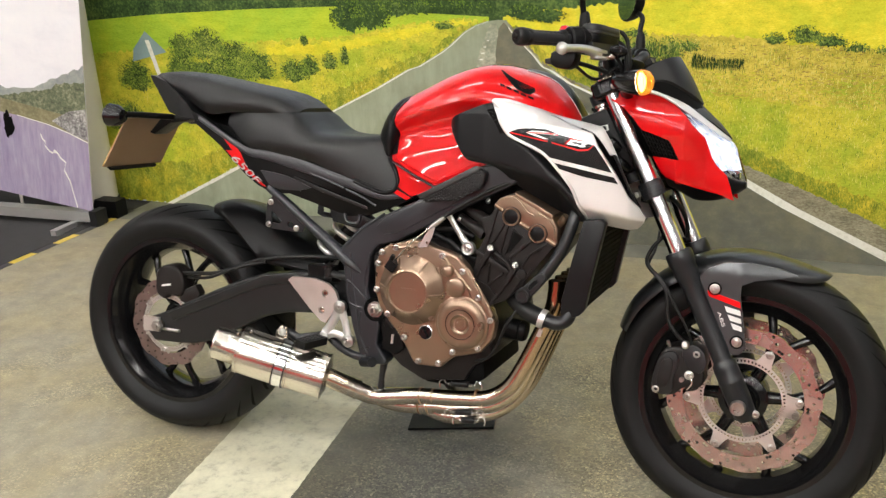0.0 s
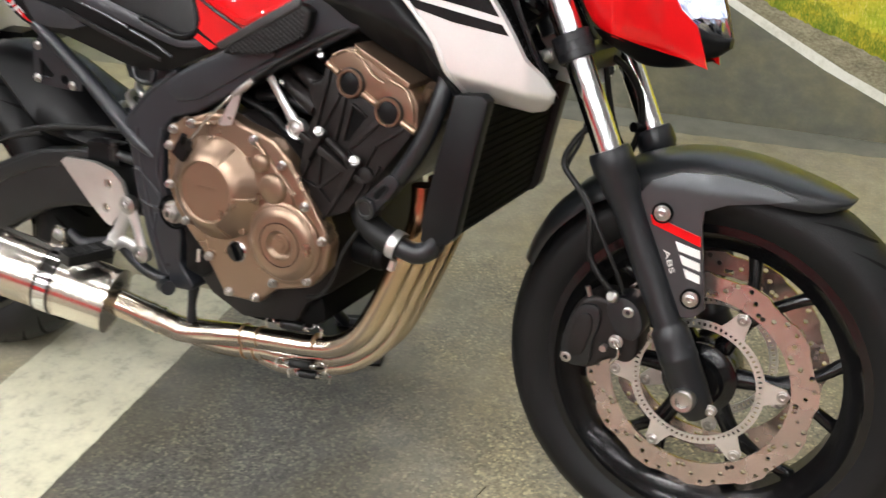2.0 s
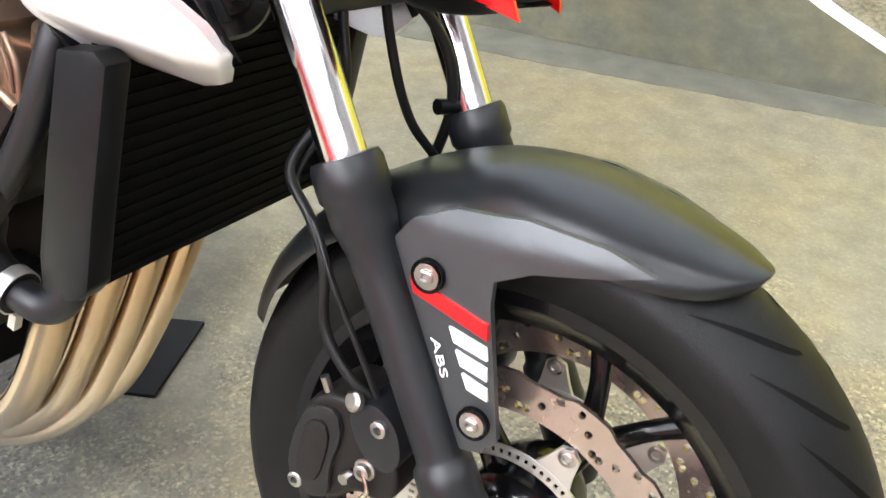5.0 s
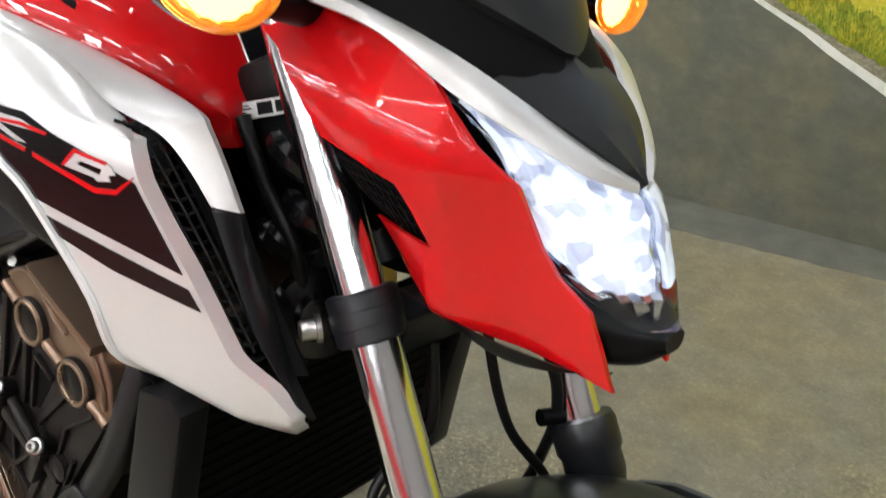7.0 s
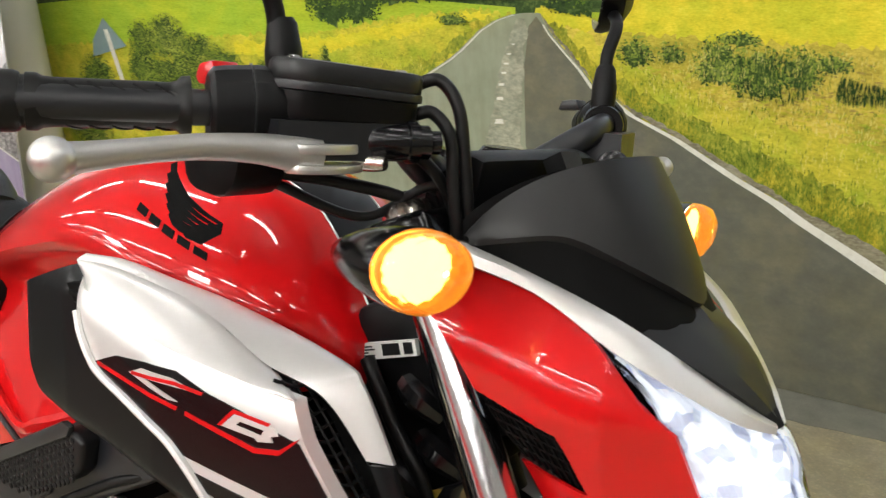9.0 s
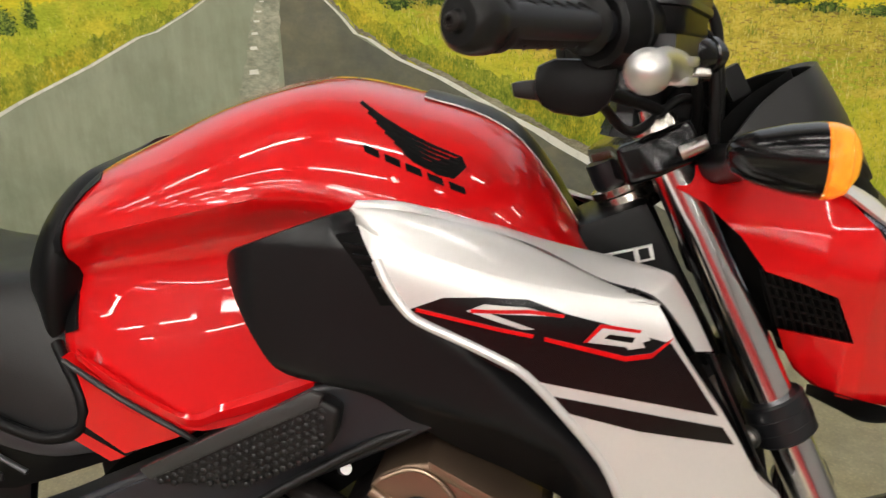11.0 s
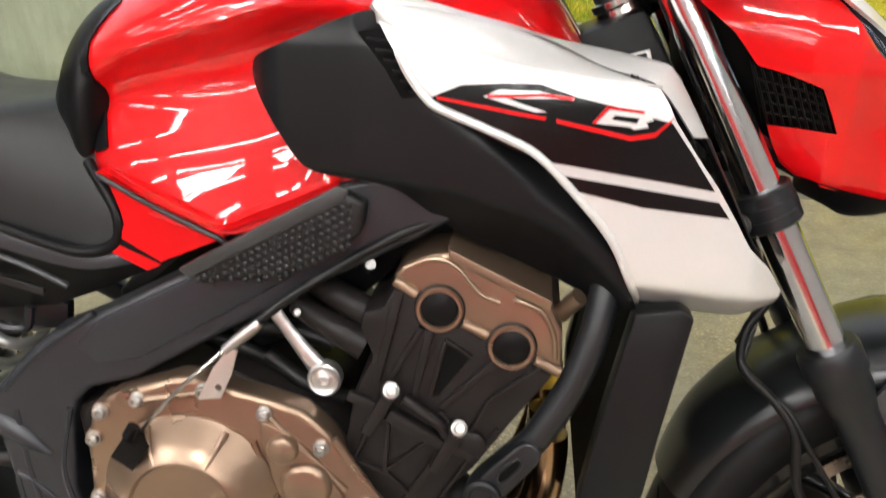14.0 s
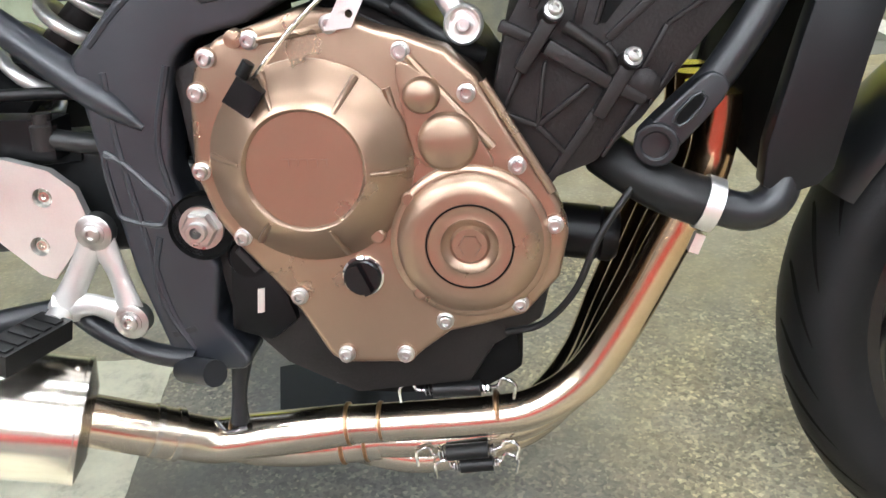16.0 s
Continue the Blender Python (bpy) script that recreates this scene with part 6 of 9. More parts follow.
    # forged lever: ball end, slim blade and a broad forked root
    bm = tube(bmesh.new(), [(1.111, s * 0.365, 1.005), (1.113, s * 0.350, 1.006), (1.117, s * 0.320, 1.009), (1.122, s * 0.285, 1.0115), (1.128, s * 0.250, 1.011), (1.134, s * 0.222, 1.008), (1.138, s * 0.205, 1.006)], [0.0095, 0.0082, 0.0072, 0.0076, 0.0088, 0.0110, 0.0115], 16, 6, flat=0.74)
    bmesh.ops.create_uvsphere(bm, u_segments=20, v_segments=12, radius=0.0118, matrix=Matrix.Translation((1.111, s * 0.365, 1.005)))
    if s > 0:
        HAND = HAND @ Matrix.Translation((0.0, -0.012, -0.016))
    lever = part("lever", transformed(bm, HAND), ALU, bike, "silver ball-end hand lever")
    root = [(1.122, 0.216), (1.120, 0.196), (1.126, 0.176), (1.136, 0.168), (1.146, 0.170), (1.150, 0.184), (1.150, 0.206), (1.144, 0.224), (1.132, 0.228)]
    for z0, z1 in ((0.996, 1.0015), (1.008, 1.0145)):
        bm = bmesh.new()
        lo, hi = ([bm.verts.new((x, s * y, z)) for x, y in soften(root, 1)] for z in (z0, z1))
        bm.faces.new(lo[::-1]), bm.faces.new(hi)
        for k in range(len(lo)):
            bm.faces.new((lo[k], lo[(k + 1) % len(lo)], hi[(k + 1) % len(lo)], hi[k]))
        bmesh.ops.recalc_face_normals(bm, faces=bm.faces)
        part("lever_root", transformed(bevelled(bm, 0.0016), HAND), ALU, lever, "forged fork of the lever's root")
    part("adjuster", transformed(tube(bmesh.new(), [(1.140, s * 0.172, 1.003), (1.152, s * 0.168, 1.003), (1.160, s * 0.166, 1.003)], [0.0060, 0.0060, 0.0045], 12, 3), HAND), STEEL, lever)
    for x, y in ((1.114, 0.216), (1.131, 0.194)):
        bm = bmesh.new()
        bolt_head(bm, (x, s * y, 1.0175), (0, 0, 1), 0.0056, 0.006)
        part("perch_screw", transformed(bm, HAND), CHROME, mc)
    part("perch_body", transformed(lathe(bmesh.new(), [(0.0001, 0.0), (0.010, 0.0), (0.0125, 0.003), (0.0125, 0.028), (0.0140, 0.029), (0.0140, 0.036), (0.0115, 0.037), (0.0115, 0.044), (0.0080, 0.046), (0.0080, 0.052), (0.0001, 0.052)], axis((1.142, s * 0.168, 1.016), (0.55, -s * 0.83, 0.02)), 18), HAND), GLOSSBLACK, mc, "round black master cylinder barrel")
    HAND = STEER @ LEFTHAND if s > 0 else STEER
    # mirror on its threaded boss with a rubber boot
    mr = part("mirror", transformed(tube(bmesh.new(), [(1.104, s * 0.210, 1.080), (1.102, s * 0.214, 1.100), (1.100, s * 0.232, 1.130), (1.066, s * 0.278, 1.150)], 0.0062, 12), HAND), BLACK, bike, "black rear-view mirror on a stalk")
    part("rubber_boot", transformed(lathe(bmesh.new(), [(0.0001, -0.004), (0.0105, -0.004), (0.0118, 0.0), (0.0118, 0.030), (0.0110, 0.034), (0.0095, 0.046), (0.0068, 0.050), (0.0001, 0.050)], axis((1.107, s * 0.204, 1.040), (-0.04, s * 0.08, 1)), 20), HAND), BLACK, mr, "black rubber boot")
    hm = HAND @ Matrix.Translation((1.048, s * 0.290, 1.172)) @ Matrix.Rotation(radians(32 * s), 4, "Z") @ Matrix.Rotation(radians(-90), 4, "Y") @ Matrix.Diagonal((0.045, 0.072, 1, 1))
    part("housing", lathe(bmesh.new(), [(1.0, 0), (1.02, -0.006), (0.9, -0.022), (0.5, -0.033), (0.0001, -0.036), (0.0001, 0.0)], hm, 32), BLACK, mr)
    part("glass", lathe(bmesh.new(), [(0.94, 0.0006), (0.94, 0.002), (0.0001, 0.002), (0.0001, 0.0006)], hm, 32), CHROME, mr, "mirror glass")
for y in (-0.04, 0.04):
    cap = part("bar_clamp", transformed(prism(soften([(1.106, 0.984), (1.108, 0.998), (1.120, 1.004), (1.138, 1.003), (1.149, 0.994), (1.150, 0.982)], 1), y - 0.014, y + 0.014, 0.003), STEER), GLOSSBLACK, bike, "black handlebar clamp")
    for x in (1.112, 1.144):
        bm = bmesh.new()
        bolt_head(bm, (x, y, 0.999), (0, 0, 1), 0.0055, 0.007)
        part("clamp_screw", transformed(bm, STEER), BOLT, cap)
for y in (-0.04, 0.04):
    part("bar_riser", transformed(lathe(bmesh.new(), [(0.0001, 0), (0.026, 0), (0.021, 0.012), (0.019, 0.024), (0.022, 0.034), (0.022, 0.050), (0.016, 0.058), (0.0001, 0.058)], axis((1.112, y, 0.950), (0.05, 0, 1)), 8), STEER), GLOSSBLACK, bike, "black handlebar riser")
for y in (-0.101, 0.101):
    part("fork_cap", transformed(lathe(bmesh.new(), [(0.0001, 0.018), (0.008, 0.018), (0.009, 0.010), (0.0175, 0.009), (0.019, 0.004), (0.019, -0.01), (0.0001, -0.01)], axis(fork_at(0.960, y), -FORK_DIR), 24), STEER), STEEL, bike, "steel fork top cap")
for name, line, r, words in (
        ("brake_hose", [(1.142, -0.118, 1.054), (1.156, -0.108, 1.058), (1.169, -0.102, 1.040), (1.175, -0.098, 1.000), (1.178, -0.090, 0.950), (1.182, -0.070, 0.890), (1.195, -0.050, 0.800)], 0.0046, "black brake hose arching down from the reservoir"),
        ("brake_hose", [(1.146, -0.122, 1.034), (1.156, -0.114, 1.036), (1.168, -0.108, 1.020), (1.172, -0.106, 0.985), (1.174, -0.095, 0.935), (1.172, -0.07, 0.88)], 0.0046, "black hose curving down beside the fly screen"),
        ("throttle_cable", [(1.096, -0.205, 1.030), (1.125, -0.165, 1.028), (1.148, -0.130, 1.012), (1.160, -0.100, 0.985), (1.160, -0.075, 0.940), (1.155, -0.05, 0.88)], 0.0045, "black throttle cable"),
        ("throttle_cable", [(1.080, -0.200, 0.992), (1.105, -0.150, 0.985), (1.135, -0.105, 0.972), (1.155, -0.075, 0.945), (1.130, -0.03, 0.89)], 0.0048, "black throttle cable"),
        ("switch_lead", [(1.085, -0.195, 0.985), (1.112, -0.130, 0.960), (1.150, -0.100, 0.985), (1.172, -0.080, 0.960), (1.160, -0.06, 0.90)], 0.0036, "thin black switch lead")):
    part(name, transformed(tube(bmesh.new(), line, r, 10, 8), STEER), HOSE, bike, words)
part("cable_guide", block((1.190, -0.010, 0.982), (1.207, 0.018, 1.010), 0.004, STEER @ Matrix.Translation((1.198, 0, 0.996)) @ Matrix.Rotation(radians(-28), 4, "Y") @ Matrix.Translation((-1.198, 0, -0.996)), 3), BLACK, bike, "square black sensor tab behind the fly screen")
dash = part("instrument_panel", transformed(prism([(1.135, 0.985), (1.160, 1.012), (1.182, 1.006), (1.175, 0.965), (1.15, 0.955)], -0.085, 0.085, 0.008), STEER), BLACK, bike, "black instrument panel")
part("display", transformed(block((1.1330, -0.07, 0.0), (1.1345, 0.07, 0.0001), 0), STEER), GLOSSBLACK, dash)
# horn, connectors and small hoses behind the forks
horn = part("horn", transformed(lathe(bmesh.new(), [(0.0001, -0.02), (0.030, -0.018), (0.036, -0.008), (0.038, 0.0), (0.034, 0.006), (0.020, 0.008), (0.016, 0.013), (0.0001, 0.014)], axis((1.168, -0.050, 0.705), (0.8, -0.55, 0.1)), 32), Matrix()), GLOSSBLACK, bike, "round black horn behind the forks")
part("horn_bracket", prism([(1.150, 0.73), (1.166, 0.76), (1.172, 0.755), (1.160, 0.72)], -0.048, -0.028, 0.002), FRAMEBLACK, horn)
for a, c in (((1.135, -0.062, 0.835), (1.165, -0.058, 0.815)), ((1.150, -0.060, 0.795), (1.185, -0.056, 0.775)), ((1.125, -0.064, 0.770), (1.155, -0.062, 0.752))):
    part("connector", tube(bmesh.new(), [a, ((a[0] + c[0]) / 2, a[1] - 0.006, (a[2] + c[2]) / 2 + 0.004), c], [0.009, 0.011, 0.008], 8, 4), GLOSSBLACK, bike, "black plug connector behind the forks")
part("loom_hose", tube(bmesh.new(), [(1.095, -0.060, 0.845), (1.13, -0.068, 0.80), (1.155, -0.066, 0.765), (1.160, -0.058, 0.72), (1.15, -0.05, 0.66)], 0.006, 10, 6), HOSE, bike, "black hose behind the shroud")

# ---- bodywork ----
# black pad round the tank's rear
PADX = [(0.602, [(0, 0.862), (0.030, 0.860), (0.050, 0.850), (0.064, 0.835), (0.070, 0.818), (0.066, 0.806)]),
        (0.620, [(0, 0.892), (0.042, 0.888), (0.070, 0.872), (0.088, 0.846), (0.095, 0.818), (0.090, 0.800)]),
        (0.648, [(0, 0.920), (0.054, 0.913), (0.091, 0.890), (0.110, 0.856), (0.114, 0.815), (0.110, 0.780)]),
        (0.676, [(0, 0.9335), (0.052, 0.9240), (0.080, 0.9040), (0.085, 0.885), (0.080, 0.87), (0.075, 0.85)]),
        (0.703, [(0, 0.9455), (0.028, 0.9425), (0.044, 0.9330), (0.050, 0.915), (0.048, 0.90), (0.045, 0.88)])]
PADX = [(x, [(y, z - 0.007 * (1 - k / 5)) for k, (y, z) in enumerate(r)]) for x, r in PADX]
pad = part("tank_pad", half_loft(PADX, 6), BLACK, bike, "matt black pad at the rear of the tank")
both("pad_wing", shell([(0.648, 0.905), (0.662, 0.911), (0.676, 0.9135), (0.682, 0.910), (0.672, 0.900), (0.664, 0.889), (0.658, 0.878), (0.659, 0.865), (0.661, 0.823), (0.668, 0.788), (0.655, 0.783), (0.642, 0.80), (0.642, 0.86)], lambda x, z: tank_y(x, z) - 0.0035, 0.006), BLACK, pad)

# lower red side piece with its black stripe, split from the tank by a grey seam
COVER = [(0.664, 0.771), (0.670, 0.768), (0.779, 0.719), (0.716, 0.693), (0.680, 0.713), (0.685, 0.726), (0.683, 0.737), (0.676, 0.759)]
side = both("side_cover", shell(COVER, lambda x, z: -0.134 - 0.11 * max(0, x - 0.67), 0.014), RED, label="red side cover below the seat nose")
both("cover_stripe", shell([(0.680, 0.713), (0.671, 0.709), (0.716, 0.690), (0.723, 0.694)], lambda x, z: -0.1332 - 0.11 * max(0, x - 0.67), 0.010), BLACK, side[0])
both("cover_flash", shell([(0.671, 0.709), (0.661, 0.703), (0.702, 0.684), (0.716, 0.690)], lambda x, z: -0.1336 - 0.11 * max(0, x - 0.67), 0.010), RED, side[0])
both("cover_seam", tube(bmesh.new(), [(0.668, -0.1385, 0.7695), (0.72, -0.1490, 0.7450), (0.772, -0.1545, 0.7220), (0.783, -0.152, 0.714)], 0.0026, 8), GREYBLACK, side[0])
both("tank_lip", skin_between([(0.674, -0.128, 0.7772), (0.682, -0.132, 0.774), (0.724, -0.144, 0.757), (0.775, -0.153, 0.737), (0.805, -0.155, 0.748), (0.835, -0.157, 0.760), (0.880, -0.157, 0.778)],
                              [(0.674, -0.131, 0.7708), (0.682, -0.135, 0.767), (0.722, -0.147, 0.748), (0.776, -0.155, 0.728), (0.805, -0.157, 0.736), (0.834, -0.158, 0.746), (0.880, -0.158, 0.766)], 0.012, 5), RED, tank)
both("seat_lip", tube(bmesh.new(), [(0.648, -0.112, 0.775), (0.658, -0.120, 0.764), (0.671, -0.127, 0.746), (0.678, -0.131, 0.728), (0.676, -0.132, 0.711), (0.662, -0.132, 0.701), (0.640, -0.131, 0.6975), (0.615, -0.130, 0.703), (0.566, -0.129, 0.7195)], 0.0052, 10, 6), BLACK, rider_seat)

# matt black scoop wrapped round the tank's flank, folded along its length
def scoop_y(x, z):
    """Three faces: a flat flank, a lower one turned under and a recess towards the shroud."""
    za = float(np.interp(x, [0.80, 0.871, 0.935, 0.972, 1.027, 1.064, 1.115], [0.805, 0.790, 0.780, 0.771, 0.757, 0.739, 0.683]))
    zb = float(np.interp(x, [0.90, 0.966, 1.002, 1.051, 1.101, 1.13], [0.900, 0.836, 0.812, 0.764, 0.721, 0.69]))
    y = -0.178 - 0.010 * np.clip((x - 0.82) / 0.08, 0, 1)
    y += 0.95 * fold(za - z, 0.003) + 0.75 * fold(z - zb, 0.004)
    y += 0.030 * np.clip((0.845 - x) / 0.035, 0, 1) ** 2
    y += 0.30 * max(0, z - 0.885)
    return float(y + 0.10 * max(0, x - 1.0))


SCOOP = [(0.922, 0.907), (0.905, 0.907), (0.870, 0.894), (0.838, 0.881), (0.820, 0.873), (0.814, 0.862), (0.818, 0.848), (0.836, 0.822), (0.852, 0.797), (0.861, 0.786), (0.876, 0.782), (0.900, 0.780), (0.930, 0.774), (0.952, 0.752), (0.974, 0.730), (1.008, 0.709), (1.052, 0.684), (1.098, 0.665), (1.124, 0.668), (1.118, 0.684), (1.098, 0.740), (1.070, 0.772), (1.036, 0.808), (0.985, 0.832), (0.962, 0.842)]
for sc in both("side_scoop", shell(soften(SCOOP), scoop_y, 0.008, 7, grain=0.006), SCOOPMAT, label="matt black side scoop"):
    pass
bm = prism([(0.906, 0.893), (0.930, 0.897), (0.966, 0.846), (0.938, 0.844), (0.926, 0.866)], -0.1900, -0.180, 0.001)
grille = both("scoop_grille", bm, DARK)[0]
for k in range(6):
    x0, z0 = 0.913 + 0.0062 * k, 0.889 - 0.0078 * k
    both("grille_bar", prism([(x0, z0), (x0 + 0.022, z0 - 0.003), (x0 + 0.023, z0 - 0.0055), (x0 + 0.001, z0 - 0.0025)], -0.1930, -0.1900, 0), BLACK, grille)

# silver shroud: a side with a decal, a broad top face and an inner roll-off that rises into a flap
def shroud_crease(x):
    return float(np.interp(x, [0.920, 0.945, 0.980, 1.017, 1.050, 1.089, 1.112, 1.129], [0.9010, 0.8925, 0.8820, 0.8720, 0.8650, 0.8580, 0.8540, 0.8510]))


def shroud_y(x, z):
    y = -0.206 + 0.30 * max(0, x - 1.02) ** 1.25
    y += 0.85 * fold(z - shroud_crease(x) + 0.006, 0.012)
    y += 1.50 * fold(0.700 - 0.20 * (x - 1.115) - z, 0.004)
    y += 0.55 * fold(x - 1.212, 0.004)
    y += 0.02 * np.clip((0.945 - x) / 0.03, 0, 1) ** 2
    return float(y)


CREASE = [(x, shroud_crease(x)) for x in (0.9215, 0.945, 0.980, 1.017, 1.050, 1.089, 1.112, 1.129)]
SHROUD = CREASE + [(1.136, 0.840), (1.142, 0.827), (1.158, 0.803), (1.178, 0.775), (1.192, 0.752), (1.208, 0.724), (1.228, 0.703), (1.241, 0.682), (1.237, 0.670), (1.224, 0.656), (1.208, 0.652), (1.180, 0.656), (1.150, 0.661), (1.122, 0.667), (1.120, 0.682), (1.096, 0.738), (1.066, 0.776), (1.040, 0.803), (1.020, 0.815), (0.966, 0.838), (0.956, 0.848), (0.935, 0.880)]
shrouds = both("tank_shroud", shell(SHROUD, shroud_y, 0.012, 7, grain=0.006), SILVER, angle=58, label="pearl silver tank shroud with a black and red stripe decal")


TOPINNER = [(0.917, -0.188, 0.9125), (0.943, -0.1815, 0.9115), (0.978, -0.173, 0.9045), (1.017, -0.166, 0.895), (1.052, -0.165, 0.881), (1.089, -0.165, 0.8645), (1.112, -0.172, 0.857), (1.1285, -0.1795, 0.8530)]
both("shroud_top", band_skin([(x, shroud_y(x, z), z) for x, z in CREASE], TOPINNER, 0.006, 0.0020, 5), SILVER, shrouds[0], "silver top face of the shroud", angle=60)
# the roll-off and flap, a black strip below it, and a dark mesh between them and the shroud
FLAPEDGE = [(0.917, -0.188, 0.9125), (0.950, -0.1797, 0.9106), (0.984, -0.1718, 0.9033), (1.010, -0.1672, 0.8966), (1.020, -0.1668, 0.8942), (1.052, -0.1668, 0.8832), (1.089, -0.1662, 0.8655), (1.120, -0.1590, 0.8555), (1.134, -0.1535, 0.8465), (1.148, -0.1480, 0.8290), (1.162, -0.1435, 0.8080)]
both("shroud_flap", band_skin([(0.920, -0.182, 0.917), (0.950, -0.172, 0.9155), (0.988, -0.156, 0.9040), (1.010, -0.146, 0.8975), (1.020, -0.142, 0.8945), (1.052, -0.131, 0.8835), (1.103, -0.130, 0.8725), (1.138, -0.132, 0.8640), (1.147, -0.133, 0.8565), (1.159, -0.132, 0.8370), (1.176, -0.131, 0.8045)],
                                     FLAPEDGE, 0.006, 0.0012, 5), SILVER, shrouds[0], "narrow silver inner flap of the shroud")
both("shroud_inner", band_skin([(1.176, -0.1305, 0.8030), (1.190, -0.130, 0.770), (1.206, -0.130, 0.738), (1.222, -0.130, 0.706), (1.243, -0.128, 0.676)],
                               [(1.170, -0.1495, 0.8090), (1.184, -0.149, 0.782), (1.199, -0.148, 0.752), (1.214, -0.145, 0.722), (1.236, -0.138, 0.690)], 0.006, 0.002), SCOOPMAT, shrouds[0], "black inner edge of the shroud")
both("flap_underside", band_skin([(x, y + 0.001, z - 0.002) for x, y, z in FLAPEDGE[5:]],
                                 [(1.055, -0.150, 0.872), (1.090, -0.148, 0.858), (1.118, -0.141, 0.844), (1.130, -0.137, 0.832), (1.142, -0.134, 0.815), (1.155, -0.130, 0.797)], 0.003), BLACK, shrouds[0])
both("mesh_backing", band_skin([(1.085, -0.150, 0.862), (1.125, -0.146, 0.838), (1.145, -0.142, 0.808), (1.166, -0.138, 0.775), (1.190, -0.134, 0.738), (1.220, -0.128, 0.700)],
                               [(1.100, -0.130, 0.862), (1.140, -0.126, 0.838), (1.160, -0.124, 0.808), (1.180, -0.122, 0.775), (1.204, -0.120, 0.738), (1.228, -0.118, 0.700)], 0.003), DARK, shrouds[0], "dark backing of the shroud mesh")
bm = bmesh.new()
for k in range(17):
    t = k / 16
    p, q = Vector((1.108, -0.176, 0.860)).lerp(Vector((1.206, -0.158, 0.722)), t), Vector((1.118, -0.150, 0.856)).lerp(Vector((1.212, -0.138, 0.720)), t)
    tube(bm, [p, (p + q) / 2 + Vector((0.003, 0, -0.004)), q], 0.0014, 6, 3)
for f in (0.2, 0.5, 0.8):
    tube(bm, [Vector((1.108, -0.176, 0.860)).lerp(Vector((1.118, -0.150, 0.856)), f), Vector((1.160, -0.166, 0.789)).lerp(Vector((1.168, -0.143, 0.787)), f), Vector((1.206, -0.158, 0.722)).lerp(Vector((1.212, -0.138, 0.720)), f)], 0.0012, 6, 4)
both("shroud_mesh", bm, BLACK, shrouds[0], "black plastic mesh inside the shroud")


both("shroud_rim", tube(bmesh.new(), [(x, shroud_y(x, z) - 0.0012, z) for x, z in ((0.938, 0.880), (0.946, 0.864), (0.957, 0.8485), (0.968, 0.8395), (0.995, 0.828), (1.021, 0.8165), (1.041, 0.8045), (1.067, 0.777), (1.097, 0.739), (1.113, 0.704), (1.121, 0.684), (1.124, 0.669))], 0.0034, 8, 4), SILVER, shrouds[0], "rolled silver rear edge of the shroud")


def wrap_decal(pts, name, material, lift=0.0012):
    """A decal that follows the shroud."""
    return both(name, shell(pts, lambda x, z: shroud_y(x, z) - lift, 0.001, 6, grain=0.007), material, shrouds[0])


wrap_decal([(0.960, 0.847), (0.984, 0.8565), (1.014, 0.858), (1.041, 0.857), (1.068, 0.847), (1.095, 0.840), (1.118, 0.832), (1.139, 0.826), (1.155, 0.803), (1.175, 0.773), (1.140, 0.781), (1.040, 0.802), (1.018, 0.812), (0.990, 0.827)], "black_band", GLOSSBLACK)
wrap_decal([(1.047, 0.792), (1.100, 0.781), (1.179, 0.764), (1.188, 0.751), (1.120, 0.763), (1.064, 0.779)], "black_band", GLOSSBLACK)
wrap_decal([(1.000, 0.8485), (1.012, 0.8535), (1.040, 0.852), (1.064, 0.8455), (1.050, 0.8465), (1.016, 0.8475), (1.046, 0.837), (1.038, 0.837)], "silver_slash", SILVER, 0.002)
wrap_decal([(0.966, 0.849), (1.046, 0.8335), (1.045, 0.831), (0.966, 0.8465)], "red_line", RED, 0.0024)
wrap_decal([(1.003, 0.850), (1.043, 0.8505), (1.066, 0.847), (1.065, 0.845), (1.042, 0.848), (1.003, 0.8475)], "red_line", RED, 0.0024)
wrap_decal([(1.082, 0.828), (1.092, 0.838), (1.117, 0.834), (1.114, 0.831), (1.096, 0.8335), (1.093, 0.8305), (1.112, 0.827), (1.108, 0.8245)], "silver_slash", SILVER, 0.002)
wrap_decal([(1.110, 0.8365), (1.121, 0.8340), (1.1245, 0.8290), (1.119, 0.8275), (1.121, 0.8240), (1.110, 0.8225), (1.107, 0.8248), (1.112, 0.8268), (1.114, 0.8310)], "silver_slash", SILVER, 0.002)
wrap_decal([(1.053, 0.832), (1.108, 0.818), (1.126, 0.820), (1.140, 0.8305), (1.137, 0.8265), (1.126, 0.8165), (1.108, 0.8145), (1.053, 0.829)], "red_line", RED, 0.0024)
wrap_decal([(1.079, 0.828), (1.090, 0.8405), (1.118, 0.836), (1.117, 0.834), (1.091, 0.838), (1.082, 0.828)], "red_line", RED, 0.0022)

# dark cover along the top of the tank, with a pale line at each side
COVERTOP = [(r[0][0], float(np.interp(0.034, [p[1] for p in r], [p[2] for p in r])), r[0][2]) for r in TANK_FINE if r[0][0] > 0.935]
rings = [[Vector((x, 0.034 * k, z0 + (z1 - z0) * k * k + 0.0022)) for k in (-1, -0.5, 0, 0.5, 1)] + [Vector((x, 0.034 * k, z0 + (z1 - z0) * k * k - 0.004)) for k in (1, 0.5, 0, -0.5, -1)] for x, z1, z0 in COVERTOP]
top = part("tank_top_cover", ring_skin(bmesh.new(), rings), SCOOPMAT, tank, "black cover along the top of the tank")
